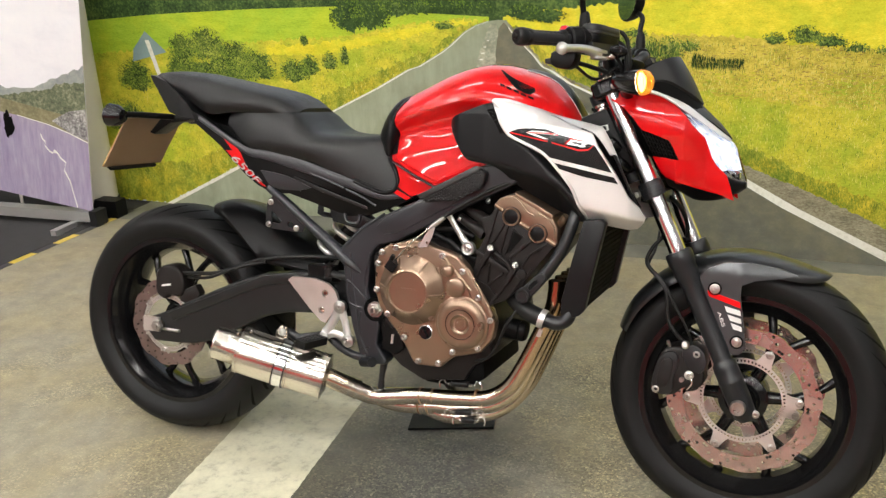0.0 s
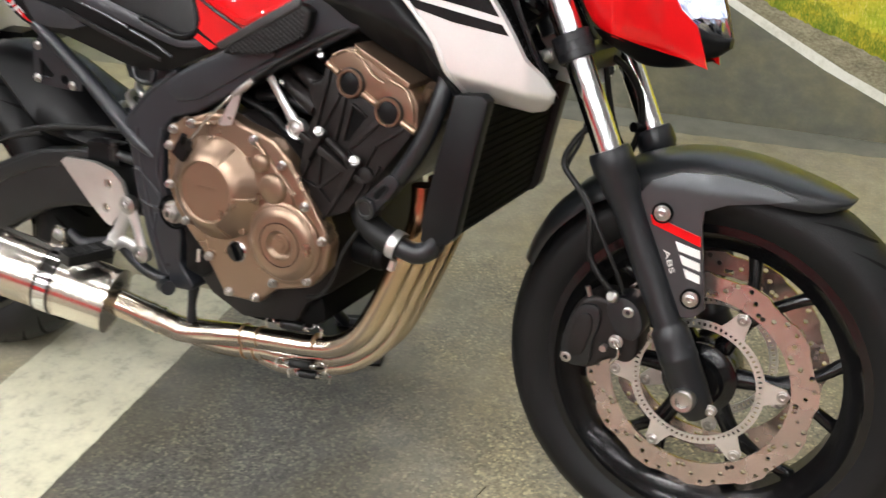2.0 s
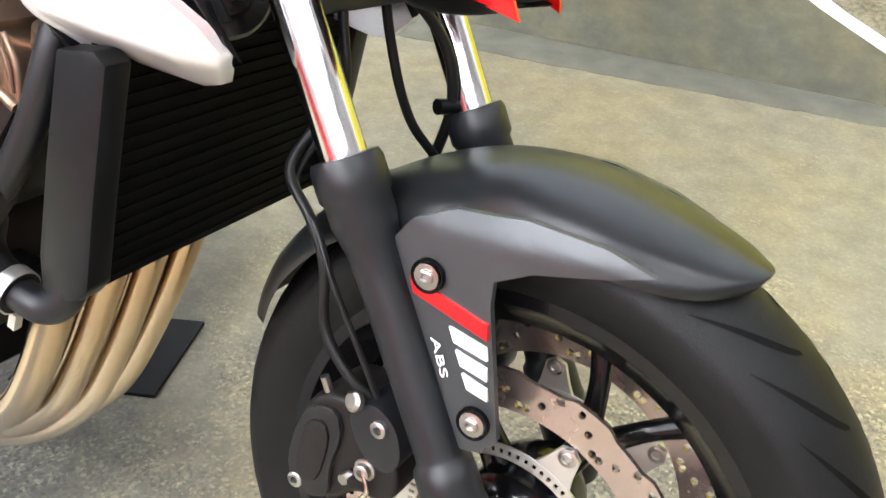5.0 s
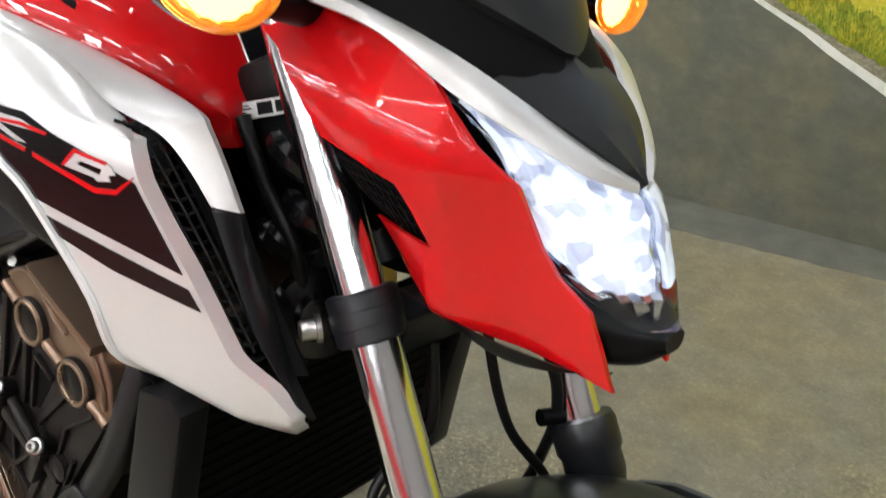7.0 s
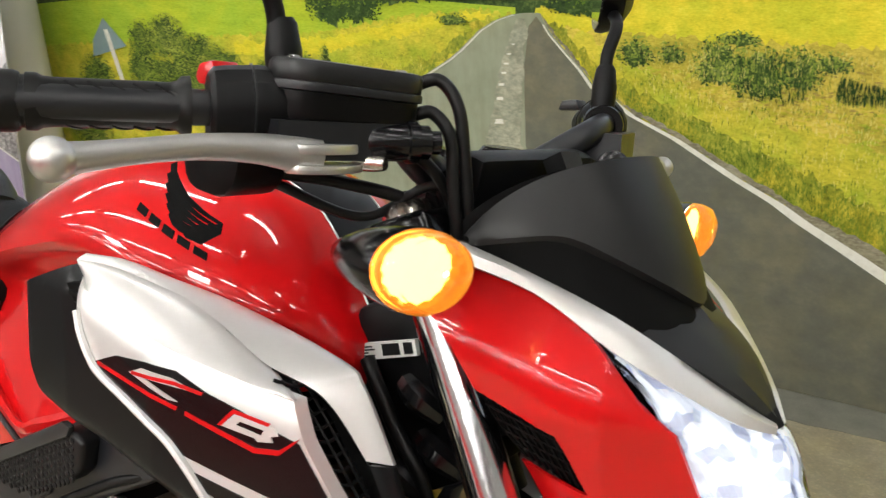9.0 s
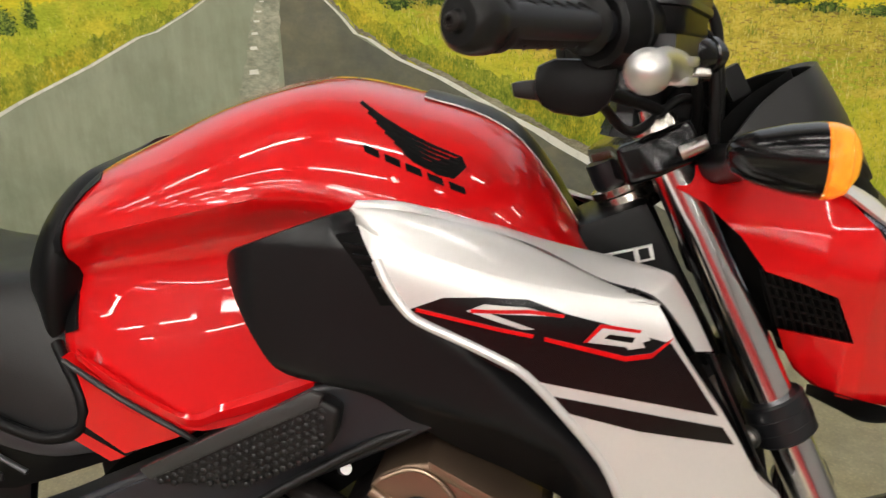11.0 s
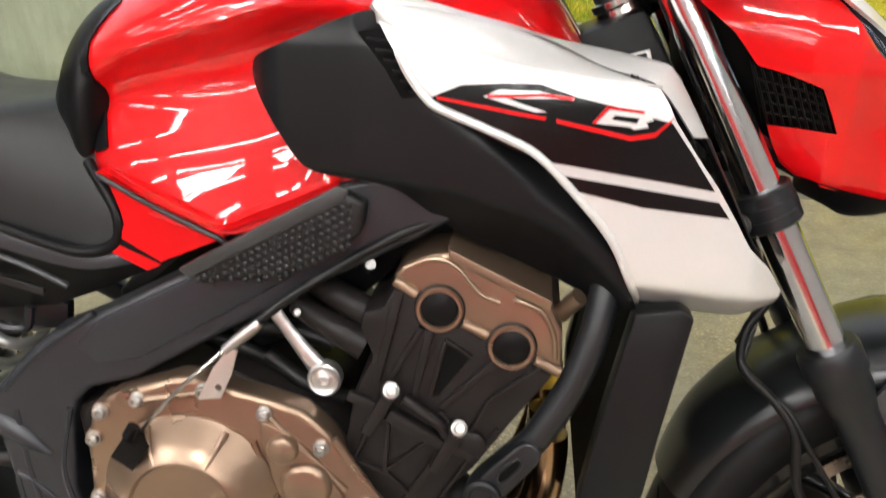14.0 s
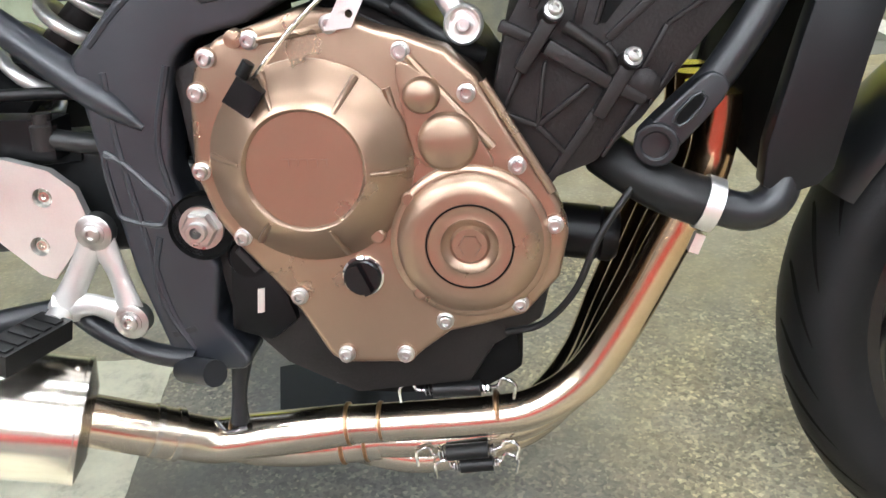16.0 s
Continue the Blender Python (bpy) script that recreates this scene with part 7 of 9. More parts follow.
for s_ in (-1, 1):
    part("cover_line", tube(bmesh.new(), [(x, s_ * 0.036, z1 + 0.0015) for x, z1, z0 in COVERTOP[::3]], 0.0008, 8, 3), ALU, top)

# dark winged motif and a bar of small letters on the tank, as plain shapes
def tank_decal(pts, name):
    return both(name, shell(pts, lambda x, z: tank_y(x, z) - 0.0009, 0.0008, 3), DARK, tank)


for k in range(6):
    x0, z0, x1, z1 = 0.9025 + 0.0082 * k, 0.9790 - 0.0067 * k, 0.9850 - 0.0012 * k, 0.9400 - 0.0021 * k
    up = [(x0 + (x1 - x0) * f, z0 + (z1 - z0) * f - 0.0022 * math.sin(math.pi * f)) for f in (0, 0.25, 0.5, 0.75, 1)]
    tank_decal(up + [(x - 0.0012, z - h) for (x, z), h in zip(up[::-1], (0.0010, 0.0017, 0.0023, 0.0027, 0.0018))], "wing_bar")
tank_decal([(0.956, 0.9370), (0.985, 0.9398), (0.989, 0.9330), (0.981, 0.9255), (0.968, 0.9290)], "wing_bar")
for k in range(5):
    x0, z0 = 0.9130 + 0.0160 * k, 0.9500 - 0.0064 * k
    tank_decal([(x0, z0), (x0 + 0.0118, z0 - 0.0046), (x0 + 0.0136, z0 - 0.0098), (x0 + 0.0019, z0 - 0.0052)], "letter_bar")

# tail unit
both("tail_cowl", shell([(-0.066, 0.955), (-0.042, 0.951), (-0.003, 0.940), (0.045, 0.915), (0.080, 0.888), (0.101, 0.861), (0.112, 0.846), (0.060, 0.852), (0.013, 0.862), (-0.022, 0.901), (-0.058, 0.94)], lambda x, z: -0.060 - 0.045 * np.clip((x + 0.06) / 0.12, 0, 1), 0.05, 3), GREYBLACK, label="dark grey tail cowl")
TAIL = [(0.100, 0.868), (0.143, 0.850), (0.193, 0.817), (0.240, 0.792), (0.276, 0.775), (0.325, 0.772), (0.390, 0.763), (0.452, 0.745), (0.520, 0.726), (0.574, 0.710), (0.648, 0.688), (0.691, 0.696), (0.722, 0.690), (0.640, 0.655), (0.600, 0.640), (0.544, 0.634), (0.499, 0.646), (0.440, 0.664), (0.389, 0.679), (0.341, 0.676), (0.300, 0.694), (0.259, 0.722), (0.184, 0.788), (0.110, 0.838)]
both("tail_panel", shell(TAIL, lambda x, z: -0.112 - 0.016 * np.clip((x - 0.12) / 0.25, 0, 1) + 0.25 * max(0, 0.70 - z), 0.02, 3), BLACK, label="black side panel under the seat")
RIBGREY = mat("grey_moulded_rim", (0.022, 0.023, 0.027), 0.36, 0, 0.1, 20, 0.05, 700, spec=0.5)
both("tail_rib", band_skin([(0.12, -0.110, 0.859), (0.19, -0.120, 0.825), (0.272, -0.128, 0.786), (0.33, -0.131, 0.780), (0.428, -0.131, 0.762), (0.548, -0.130, 0.727), (0.64, -0.128, 0.699), (0.70, -0.126, 0.703)],
                           [(0.122, -0.115, 0.846), (0.192, -0.125, 0.811), (0.276, -0.132, 0.768), (0.33, -0.134, 0.759), (0.412, -0.134, 0.739), (0.540, -0.133, 0.708), (0.632, -0.131, 0.682), (0.69, -0.129, 0.688)], 0.006, 0.0018), RIBGREY, label="grey rim along the top of the tail panel")
both("tail_facet", shell([(0.311, 0.731), (0.345, 0.729), (0.385, 0.722), (0.420, 0.711), (0.452, 0.697), (0.420, 0.688), (0.366, 0.688), (0.338, 0.694)], lambda x, z: -0.1155 - 0.016 * np.clip((x - 0.12) / 0.25, 0, 1) + 0.25 * max(0, 0.70 - z), 0.004, 3), RIBGREY, label="paler grey facet of the tail panel")
for line in ([(0.451, 0.731), (0.497, 0.718), (0.539, 0.703)], [(0.547, 0.699), (0.588, 0.684), (0.624, 0.666)]):
    both("tail_strip", tube(bmesh.new(), [(x, -0.1325, z) for x, z in line], 0.0026, 8, 5), PLATEMAT, label="thin grey strip")
both("cable_lug", tube(bmesh.new(), [(0.536, -0.120, 0.640), (0.545, -0.122, 0.622), (0.572, -0.122, 0.620), (0.578, -0.120, 0.640)], 0.005, 8, 5), FRAMEBLACK, label="black hook under the tail panel")
both("tail_stripe", shell([(0.186, 0.818), (0.235, 0.787), (0.250, 0.770), (0.268, 0.736), (0.326, 0.690), (0.310, 0.696), (0.243, 0.742), (0.205, 0.775), (0.225, 0.775)], lambda x, z: -0.1135 - 0.016 * np.clip((x - 0.12) / 0.25, 0, 1) + 0.25 * max(0, 0.70 - z), 0.002, 3), RED, label="red stripe with a pale number bar")
def tail_y(x, z):
    return -0.1156 - 0.016 * float(np.clip((x - 0.12) / 0.25, 0, 1)) + 0.25 * max(0, 0.70 - z)


MODEL = text_mesh("650F", 0.030)
MODEL.transform(Matrix.Translation((0.219, 0, 0.757)) @ Matrix.Rotation(radians(37), 4, "Y") @ Matrix.Rotation(radians(90), 4, "X") @ Matrix(((1.7, 0.45, 0, 0), (0, 0.85, 0, 0), (0, 0, 1, 0), (0, 0, 0, 1))))
for v in MODEL.verts:
    v.co.y = tail_y(v.co.x, v.co.z) + (0.0006 if v.co.y > 0 else 0.0)
part("lettering", MODEL, mat("grey_print", (0.42, 0.41, 0.40), 0.4, 0, 0.05, 30), bike, "pale grey lettering reading 650F", smooth=False)
both("tail_trim", prism([(0.405, 0.722), (0.480, 0.698), (0.600, 0.662), (0.600, 0.655), (0.480, 0.689), (0.41, 0.714)], -0.1315, -0.128, 0.001), GREYBLACK)
part("undertray", prism([(0.0, 0.87), (0.10, 0.845), (0.2, 0.79), (0.34, 0.69), (0.42, 0.685), (0.56, 0.64), (0.62, 0.70), (0.40, 0.76), (0.2, 0.83)], -0.085, 0.085, 0.01), DARK, bike, "black undertray")
TAILRED = mat("tail_lamp_red", (0.5, 0.01, 0.012), 0.12, 0, 0.05, coat=1.0)
part("tail_lamp", prism([(-0.052, 0.932), (-0.036, 0.938), (-0.016, 0.893), (-0.026, 0.888)], -0.062, 0.062, 0.003), TAILRED, bike, "red tail lamp")
# number plate hanger
part("plate_hanger", prism([(0.02, 0.862), (0.065, 0.855), (0.02, 0.838), (-0.03, 0.832), (-0.085, 0.800), (-0.10, 0.805), (-0.06, 0.845)], -0.03, 0.03, 0.005), BLACK, bike, "black number plate hanger")
PLATEY = mat("yellow_number_plate", (0.62, 0.40, 0.10), 0.35, 0, 0.04, 20)
PLATEBACK = mat("brown_plate_back", (0.30, 0.19, 0.11), 0.4, 0, 0.08, 10)
pm = Matrix.Translation((-0.135, 0, 0.790)) @ Matrix.Rotation(radians(32), 4, "Y")
plate = part("number_plate", block((-0.002, -0.115, -0.09), (0.0015, 0.115, 0.07), 0.001, pm), PLATEBACK, bike, "tilted number plate seen from its brown back")
part("plate_face", block((-0.0035, -0.115, -0.09), (-0.0021, 0.115, 0.07), 0, pm), PLATEY, plate, "yellow plate face")
part("plate_holder", block((-0.006, -0.09, -0.098), (0.008, 0.09, -0.0895), 0.002, pm), BLACK, plate)
for k in range(3):
    part("number_bar", block((-0.0042, -0.09 + 0.065 * k, -0.05), (-0.0036, -0.045 + 0.065 * k, 0.03), 0, pm), DARK, plate)
for s in (-1, 1):
    mm = axis((-0.105, s * 0.165, 0.852), (-1, 0, 0.05))
    ind = part("rear_indicator", lathe(bmesh.new(), [(0.0001, -0.042), (0.016, -0.038), (0.027, -0.02), (0.029, 0.004), (0.0001, 0.004)], mm, 22), GLOSSBLACK, bike, "black rear turn signal")
    part("lens", lathe(bmesh.new(), [(0.0255, 0.0042), (0.022, 0.010), (0.0001, 0.013), (0.0001, 0.0042)], mm, 22), AMBER, ind)
    part("indicator_stalk", tube(bmesh.new(), [(-0.02, s * 0.03, 0.848), (-0.06, s * 0.09, 0.852), (-0.08, s * 0.15, 0.854)], 0.008, 10), BLACK, bike)

# ---- frame ----
def raised(poly, y, h, material, parent, name, bevel=0.003, label=""):
    """A raised pad on the right side."""
    return part(name, prism(poly, y - h, y, bevel), material, parent, label)


SPAR = [(0.548, 0.566), (0.588, 0.607), (0.614, 0.630), (0.659, 0.649), (0.769, 0.702), (0.881, 0.770), (0.928, 0.780), (1.010, 0.815), (1.075, 0.850), (1.090, 0.810), (1.030, 0.765), (0.970, 0.740), (0.947, 0.727), (0.838, 0.672), (0.691, 0.591), (0.648, 0.580), (0.634, 0.566), (0.628, 0.548), (0.620, 0.475), (0.630, 0.442), (0.651, 0.392), (0.644, 0.345), (0.672, 0.309), (0.665, 0.298), (0.623, 0.296), (0.600, 0.317), (0.579, 0.386), (0.565, 0.460)]
FRAMESATIN = mat("satin_blue_black_frame_paint", (0.0150, 0.0165, 0.0205), 0.34, 0.0, 0.12, 20, 0.05, 500, spec=0.5)
spars = both("frame_spar", prism(SPAR, -0.162, -0.118, 0.011, 4), FRAMESATIN, label="satin black twin-spar frame")
spar = spars[0]
PADEDGE = mat("grey_pad_edge", (0.030, 0.031, 0.031), 0.38, 0, 0.1, 20, spec=0.45)
PADM = mat("dimpled_rubber_pad", (0.0085, 0.0085, 0.009), 0.4, 0, 0.1, 20, spec=0.3)
SPARPAD = [(0.752, 0.700), (0.774, 0.710), (0.884, 0.767), (0.893, 0.767), (0.906, 0.759), (0.901, 0.734), (0.888, 0.722), (0.838, 0.696), (0.763, 0.688)]
both("spar_pad", prism(SPARPAD, -0.179, -0.160, 0.005, 3), PADM, spar, "black dimpled pad on the frame spar")
bm = bmesh.new()
step = Vector((0.889, 0.458)) * 0.0066
down = Vector((0.458, -0.889)) * 0.0058
for i in range(26):
    for j in range(8):
        p = Vector((0.758, 0.6955)) + step * (i + 0.5 * (j % 2)) + down * j
        hit = False
        for (ax, ay), (bx, by) in zip(SPARPAD, SPARPAD[1:] + SPARPAD[:1]):
            if (ay > p.y + 0.003) != (by > p.y + 0.003) and p.x + 0.002 < (bx - ax) * (p.y + 0.003 - ay) / (by - ay) + ax:
                hit = not hit
        if hit and p.x < 0.897 and p.y > 0.691:
            lathe(bm, [(0.0029, -0.0008), (0.0027, 0.0006), (0.0016, 0.0012), (0.0001, 0.0013)], axis((p.x, -0.179, p.y), RIGHT), 6)
both("pad_texture", bm, PADM, spar)
both("spar_pad_edge", prism([(0.748, 0.702), (0.840, 0.751), (0.884, 0.774), (0.894, 0.771), (0.890, 0.762), (0.840, 0.7365), (0.757, 0.6935)], -0.1825, -0.176, 0.0025), PADEDGE, spar, "grey upper edge of the pad")
for line in ([(0.575, 0.555), (0.578, 0.500), (0.590, 0.430), (0.604, 0.360), (0.622, 0.318)], [(0.626, 0.560), (0.612, 0.500), (0.618, 0.455)], [(0.660, 0.652), (0.600, 0.610), (0.566, 0.575)]):
    part("frame_crease", tube(bmesh.new(), [(x, -0.1605, z) for x, z in line], 0.0035, 8, 5), FRAMESATIN, spar)
raised([(0.668, 0.648), (0.770, 0.697), (0.860, 0.748), (0.852, 0.722), (0.838, 0.690), (0.700, 0.613), (0.660, 0.606), (0.640, 0.622)], -0.160, 0.0055, FRAMESATIN, spar, "frame_facet", 0.0045)
for pocket in ([(0.566, 0.489), (0.580, 0.483), (0.600, 0.464), (0.615, 0.449), (0.612, 0.436), (0.604, 0.430), (0.577, 0.435), (0.571, 0.446)],):
    part("frame_rib", tube(bmesh.new(), [(x, -0.1610, z) for x, z in pocket + pocket[:2]], 0.0032, 8, 4), FRAMESATIN, spar)
part("frame_rib", tube(bmesh.new(), [(0.604, -0.1612, 0.420), (0.596, -0.1612, 0.385), (0.604, -0.1612, 0.350), (0.620, -0.1612, 0.322)], 0.0032, 8, 5), FRAMESATIN, spar)
# Black disc level with the spar gives the pivot recess its shade.
part("pivot_recess_shade", lathe(bmesh.new(), [(0.0001, 0.0), (0.026, 0.0), (0.028, 0.003), (0.028, -0.01), (0.0001, -0.01)], axis((0.641, -0.162, 0.429), RIGHT), 32), DARK, spar)
bm = bmesh.new()
lathe(bm, [(0.0085, 0.003), (0.0150, 0.003), (0.0150, 0.0105), (0.0135, 0.0120), (0.0085, 0.0120)], axis((0.641, -0.1625, 0.429), RIGHT), 6, wrap=True)
lathe(bm, [(0.0001, 0.003), (0.0185, 0.0035), (0.0185, 0.0), (0.0001, 0.0)], axis((0.641, -0.1623, 0.429), RIGHT), 28)
lathe(bm, [(0.0045, 0.0), (0.0085, 0.0), (0.0085, 0.0165), (0.0075, 0.0175), (0.0048, 0.0175), (0.0045, 0.0165)], axis((0.641, -0.1625, 0.429), RIGHT), 20, wrap=True)
part("pivot_nut", bm, BOLT, spar, "zinc swingarm pivot nut")
# Thin raised grey sliver, added for a glint on the frame's lower edge.
raised([(0.604, 0.334), (0.625, 0.340), (0.627, 0.335), (0.606, 0.329)], -0.162, 0.001, GREYBLACK, spar, "edge_glint", 0.001)
both("subframe_tube", tube(bmesh.new(), [(0.330, -0.118, 0.690), (0.426, -0.125, 0.624), (0.490, -0.138, 0.584), (0.545, -0.150, 0.549), (0.575, -0.157, 0.530), (0.602, -0.161, 0.511)], [0.0115, 0.0120, 0.0130, 0.0140, 0.0120, 0.0030], 16), FRAMESATIN, label="black subframe tube running out on the pivot plate")
HANG = [(0.331, 0.658), (0.355, 0.680), (0.372, 0.664), (0.434, 0.604), (0.430, 0.590), (0.410, 0.588), (0.340, 0.592), (0.325, 0.600)]
hp = both("pillion_hanger", transformed(holed_plate(HANG, [[(0.342, 0.606), (0.342, 0.636), (0.352, 0.628), (0.372, 0.610), (0.362, 0.604)], circle(0.008, 12, 0.395, 0.605)], 0.006, Matrix()), Matrix.Translation((0, -0.124, 0)) @ Matrix.Rotation(radians(90), 4, "X")), FRAMEBLACK, label="black pillion peg hanger")[0]
for x, z in ((0.341, 0.656), (0.412, 0.597), (0.335, 0.602)):
    bm = bmesh.new()
    bolt_head(bm, (x, -0.131, z), RIGHT, 0.0055, 0.003)
    part("hanger_bolt", bm, BOLT, hp)
part("shock_bracket", prism([(0.470, 0.645), (0.505, 0.652), (0.590, 0.625), (0.586, 0.598), (0.540, 0.600), (0.480, 0.612)], -0.075, -0.06, 0.004), FRAMEBLACK, bike, "black shock mount bracket")
shock = part("shock_absorber", tube(bmesh.new(), [(0.385, -0.02, 0.47), (0.545, -0.02, 0.635)], 0.017, 16, curved=False), ENGINEBLACK, bike, "rear shock absorber with a silver spring")
part("shock_spring", spring(bmesh.new(), (0.392, -0.02, 0.478), (0.535, -0.02, 0.625), 0.034, 6.5, 0.0068), ALU, shock, "silver coil spring")

# ---- swingarm and rear end ----
ARM = [(-0.045, 0.324), (0.033, 0.355), (0.100, 0.388), (0.178, 0.424), (0.250, 0.455), (0.316, 0.476), (0.414, 0.490), (0.540, 0.500), (0.640, 0.470), (0.640, 0.400), (0.587, 0.395), (0.509, 0.390), (0.446, 0.390), (0.380, 0.384), (0.314, 0.366), (0.245, 0.330), (0.176, 0.291), (0.110, 0.272), (0.049, 0.266), (-0.025, 0.264), (-0.055, 0.300)]
arms = both("swingarm", prism(ARM, -0.124, -0.088, 0.009, 4), GREYBLACK, label="dark grey swingarm")
both("swingarm_facet", prism([(0.02, 0.345), (0.316, 0.472), (0.414, 0.486), (0.53, 0.495), (0.53, 0.475), (0.40, 0.462), (0.30, 0.440), (0.04, 0.325)], -0.127, -0.120, 0.003, 2), GREYBLACK, arms[0])
adj = part("axle_adjuster", block((-0.052, -0.131, 0.292), (-0.002, -0.124, 0.330), 0.004), ALU, bike, "silver axle adjuster block")
bm = bmesh.new()
lathe(bm, [(0.0001, 0.014), (0.008, 0.014), (0.0085, 0.010), (0.0155, 0.010), (0.0155, 0.0), (0.0001, 0.0)], axis((-0.004, -0.131, 0.309), RIGHT), 6)
part("axle_nut", bm, BOLT, adj)
part("adjuster_bolt", tube(bmesh.new(), [(-0.06, -0.120, 0.30), (0.06, -0.126, 0.300)], 0.0045, 8, curved=False), BOLT, adj)
part("rear_axle", tube(bmesh.new(), [(0, -0.125, 0.309), (0, 0.125, 0.309)], 0.013, 16, curved=False), STEEL, bike)
rc = part("rear_caliper", prism(soften([(-0.020, 0.446), (-0.004, 0.466), (0.030, 0.472), (0.060, 0.458), (0.072, 0.420), (0.060, 0.385), (0.020, 0.392), (0.006, 0.375), (-0.024, 0.392)]), -0.118, -0.070, 0.009, 3), ENGINEBLACK, bike, "black rear brake caliper")
part("caliper_print", prism([(0.000, 0.4165), (0.028, 0.4215), (0.028, 0.4165), (0.000, 0.4115)], -0.1186, -0.118, 0), WHITE, rc)
part("caliper_arm", prism([(0.05, 0.40), (0.10, 0.425), (0.115, 0.40), (0.09, 0.37), (0.05, 0.375)], -0.112, -0.085, 0.006), ENGINEBLACK, rc)
bm = bmesh.new()
tube(bm, [(0.060, -0.105, 0.450), (0.10, -0.112, 0.455), (0.18, -0.116, 0.465), (0.30, -0.118, 0.508), (0.42, -0.115, 0.526), (0.54, -0.11, 0.530), (0.62, -0.10, 0.52)], 0.0055, 10, 8)
tube(bm, [(0.070, -0.10, 0.440), (0.15, -0.120, 0.450), (0.24, -0.122, 0.485), (0.32, -0.120, 0.505)], 0.004, 8, 8)
part("rear_brake_hose", bm, HOSE, bike, "black brake hose along the swingarm")
rings = []
for x, z, w, u, v, e in smooth_line([(0.112, 0.628, 0.028, 0.118, 0.618, 0.050), (0.150, 0.636, 0.040, 0.170, 0.610, 0.086), (0.200, 0.630, 0.045, 0.228, 0.568, 0.098), (0.262, 0.612, 0.046, 0.290, 0.512, 0.100), (0.360, 0.562, 0.050, 0.372, 0.498, 0.102), (0.462, 0.518, 0.060, 0.462, 0.486, 0.100)], 5):
    side = [Vector((x, 0, z + 0.004)), Vector((x, -0.7 * w, z + 0.002)), Vector((x, -w, z)), Vector((x + 0.25 * (u - x), -w - 0.45 * (e - w), z + 0.25 * (v - z))), Vector((x + 0.6 * (u - x), -w - 0.8 * (e - w), z + 0.6 * (v - z))), Vector((u, -e, v))]
    arc = side[::-1] + [Vector((p.x, -p.y, p.z)) for p in side[1:]]
    rings.append(arc + [p * 0.97 + Vector((p.x, 0, 0.309)) * 0.03 - Vector((0, 0, 0.0025)) for p in arc][::-1])
bm = ring_skin(bmesh.new(), rings)
part("rear_hugger", bm, BLACK, bike, "matt black rear tyre hugger")

# ---- foot control ----
hanger = part("foot_hanger", transformed(holed_plate([(0.412, 0.478), (0.424, 0.487), (0.484, 0.487), (0.520, 0.478), (0.540, 0.462), (0.547, 0.440), (0.535, 0.412), (0.512, 0.384), (0.500, 0.388), (0.470, 0.415)], [circle(0.0085, 16, 0.512, 0.455), circle(0.0085, 16, 0.503, 0.413)], 0.009, Matrix()), Matrix.Translation((0, -0.160, 0)) @ Matrix.Rotation(radians(90), 4, "X")), ALU, bike, "cast aluminium foot control hanger")
for x, z in ((0.512, 0.455), (0.503, 0.413)):
    bm = bmesh.new()
    bolt_head(bm, (x, -0.162, z), RIGHT, 0.0055, 0.003)
    part("hanger_bolt", bm, STEEL, hanger)
bm = bmesh.new()
tube(bm, [(0.552, -0.165, 0.425), (0.530, -0.166, 0.385), (0.512, -0.166, 0.352)], [0.013, 0.011, 0.015], 12, 5, flat=0.6)
tube(bm, [(0.552, -0.165, 0.425), (0.566, -0.166, 0.385), (0.573, -0.166, 0.348)], [0.013, 0.009, 0.013], 12, 5, flat=0.6)
tube(bm, [(0.508, -0.166, 0.356), (0.540, -0.166, 0.360), (0.573, -0.166, 0.348)], [0.015, 0.010, 0.013], 12, 5, flat=0.6)
br = part("peg_bracket", bm, ALU, hanger, "cast aluminium peg bracket")
for x, z in ((0.552, 0.426), (0.573, 0.347)):
    bm = bmesh.new()
    lathe(bm, [(0.0155, -0.008), (0.0155, 0.004), (0.013, 0.005), (0.0001, 0.005), (0.0001, -0.008)], axis((x, -0.168, z), RIGHT), 24)
    bolt_head(bm, (x, -0.173, z), RIGHT, 0.0075, 0.004)
    part("bracket_bolt", bm, BOLT, br)
peg = part("foot_peg", transformed(block((-0.015, -0.070, -0.011), (0.015, 0.008, 0.007), 0.0065, seg=4), Matrix.Translation((0.512, -0.190, 0.350)) @ Matrix.Rotation(radians(10), 4, "Y") @ Matrix.Rotation(radians(-12), 4, "Z")), HOSE, bike, "black ribbed rubber foot peg")
for k in range(5):
    part("peg_rib", transformed(block((-0.011, -0.066 + 0.0145 * k, 0.0060), (0.011, -0.0565 + 0.0145 * k, 0.0086), 0.0012), Matrix.Translation((0.512, -0.190, 0.350)) @ Matrix.Rotation(radians(10), 4, "Y") @ Matrix.Rotation(radians(-12), 4, "Z")), HOSE, peg)
part("peg_hinge", tube(bmesh.new(), [(0.512, -0.165, 0.352), (0.511, -0.186, 0.349)], 0.011, 14, curved=False), ALU, peg)
ped = bmesh.new()
tube(ped, [(0.508, -0.150, 0.352), (0.540, -0.155, 0.330), (0.580, -0.160, 0.314), (0.622, -0.163, 0.308)], 0.0095, 12, 6)
tube(ped, [(0.612, -0.165, 0.300), (0.650, -0.195, 0.312)], 0.0115, 16, curved=False)
part("brake_pedal", ped, FRAMEBLACK, bike, "black rear brake pedal")
part("brake_fluid_box", block((0.455, -0.150, 0.482), (0.520, -0.118, 0.515), 0.006), BLACK, bike, "black fluid canister behind the hanger")
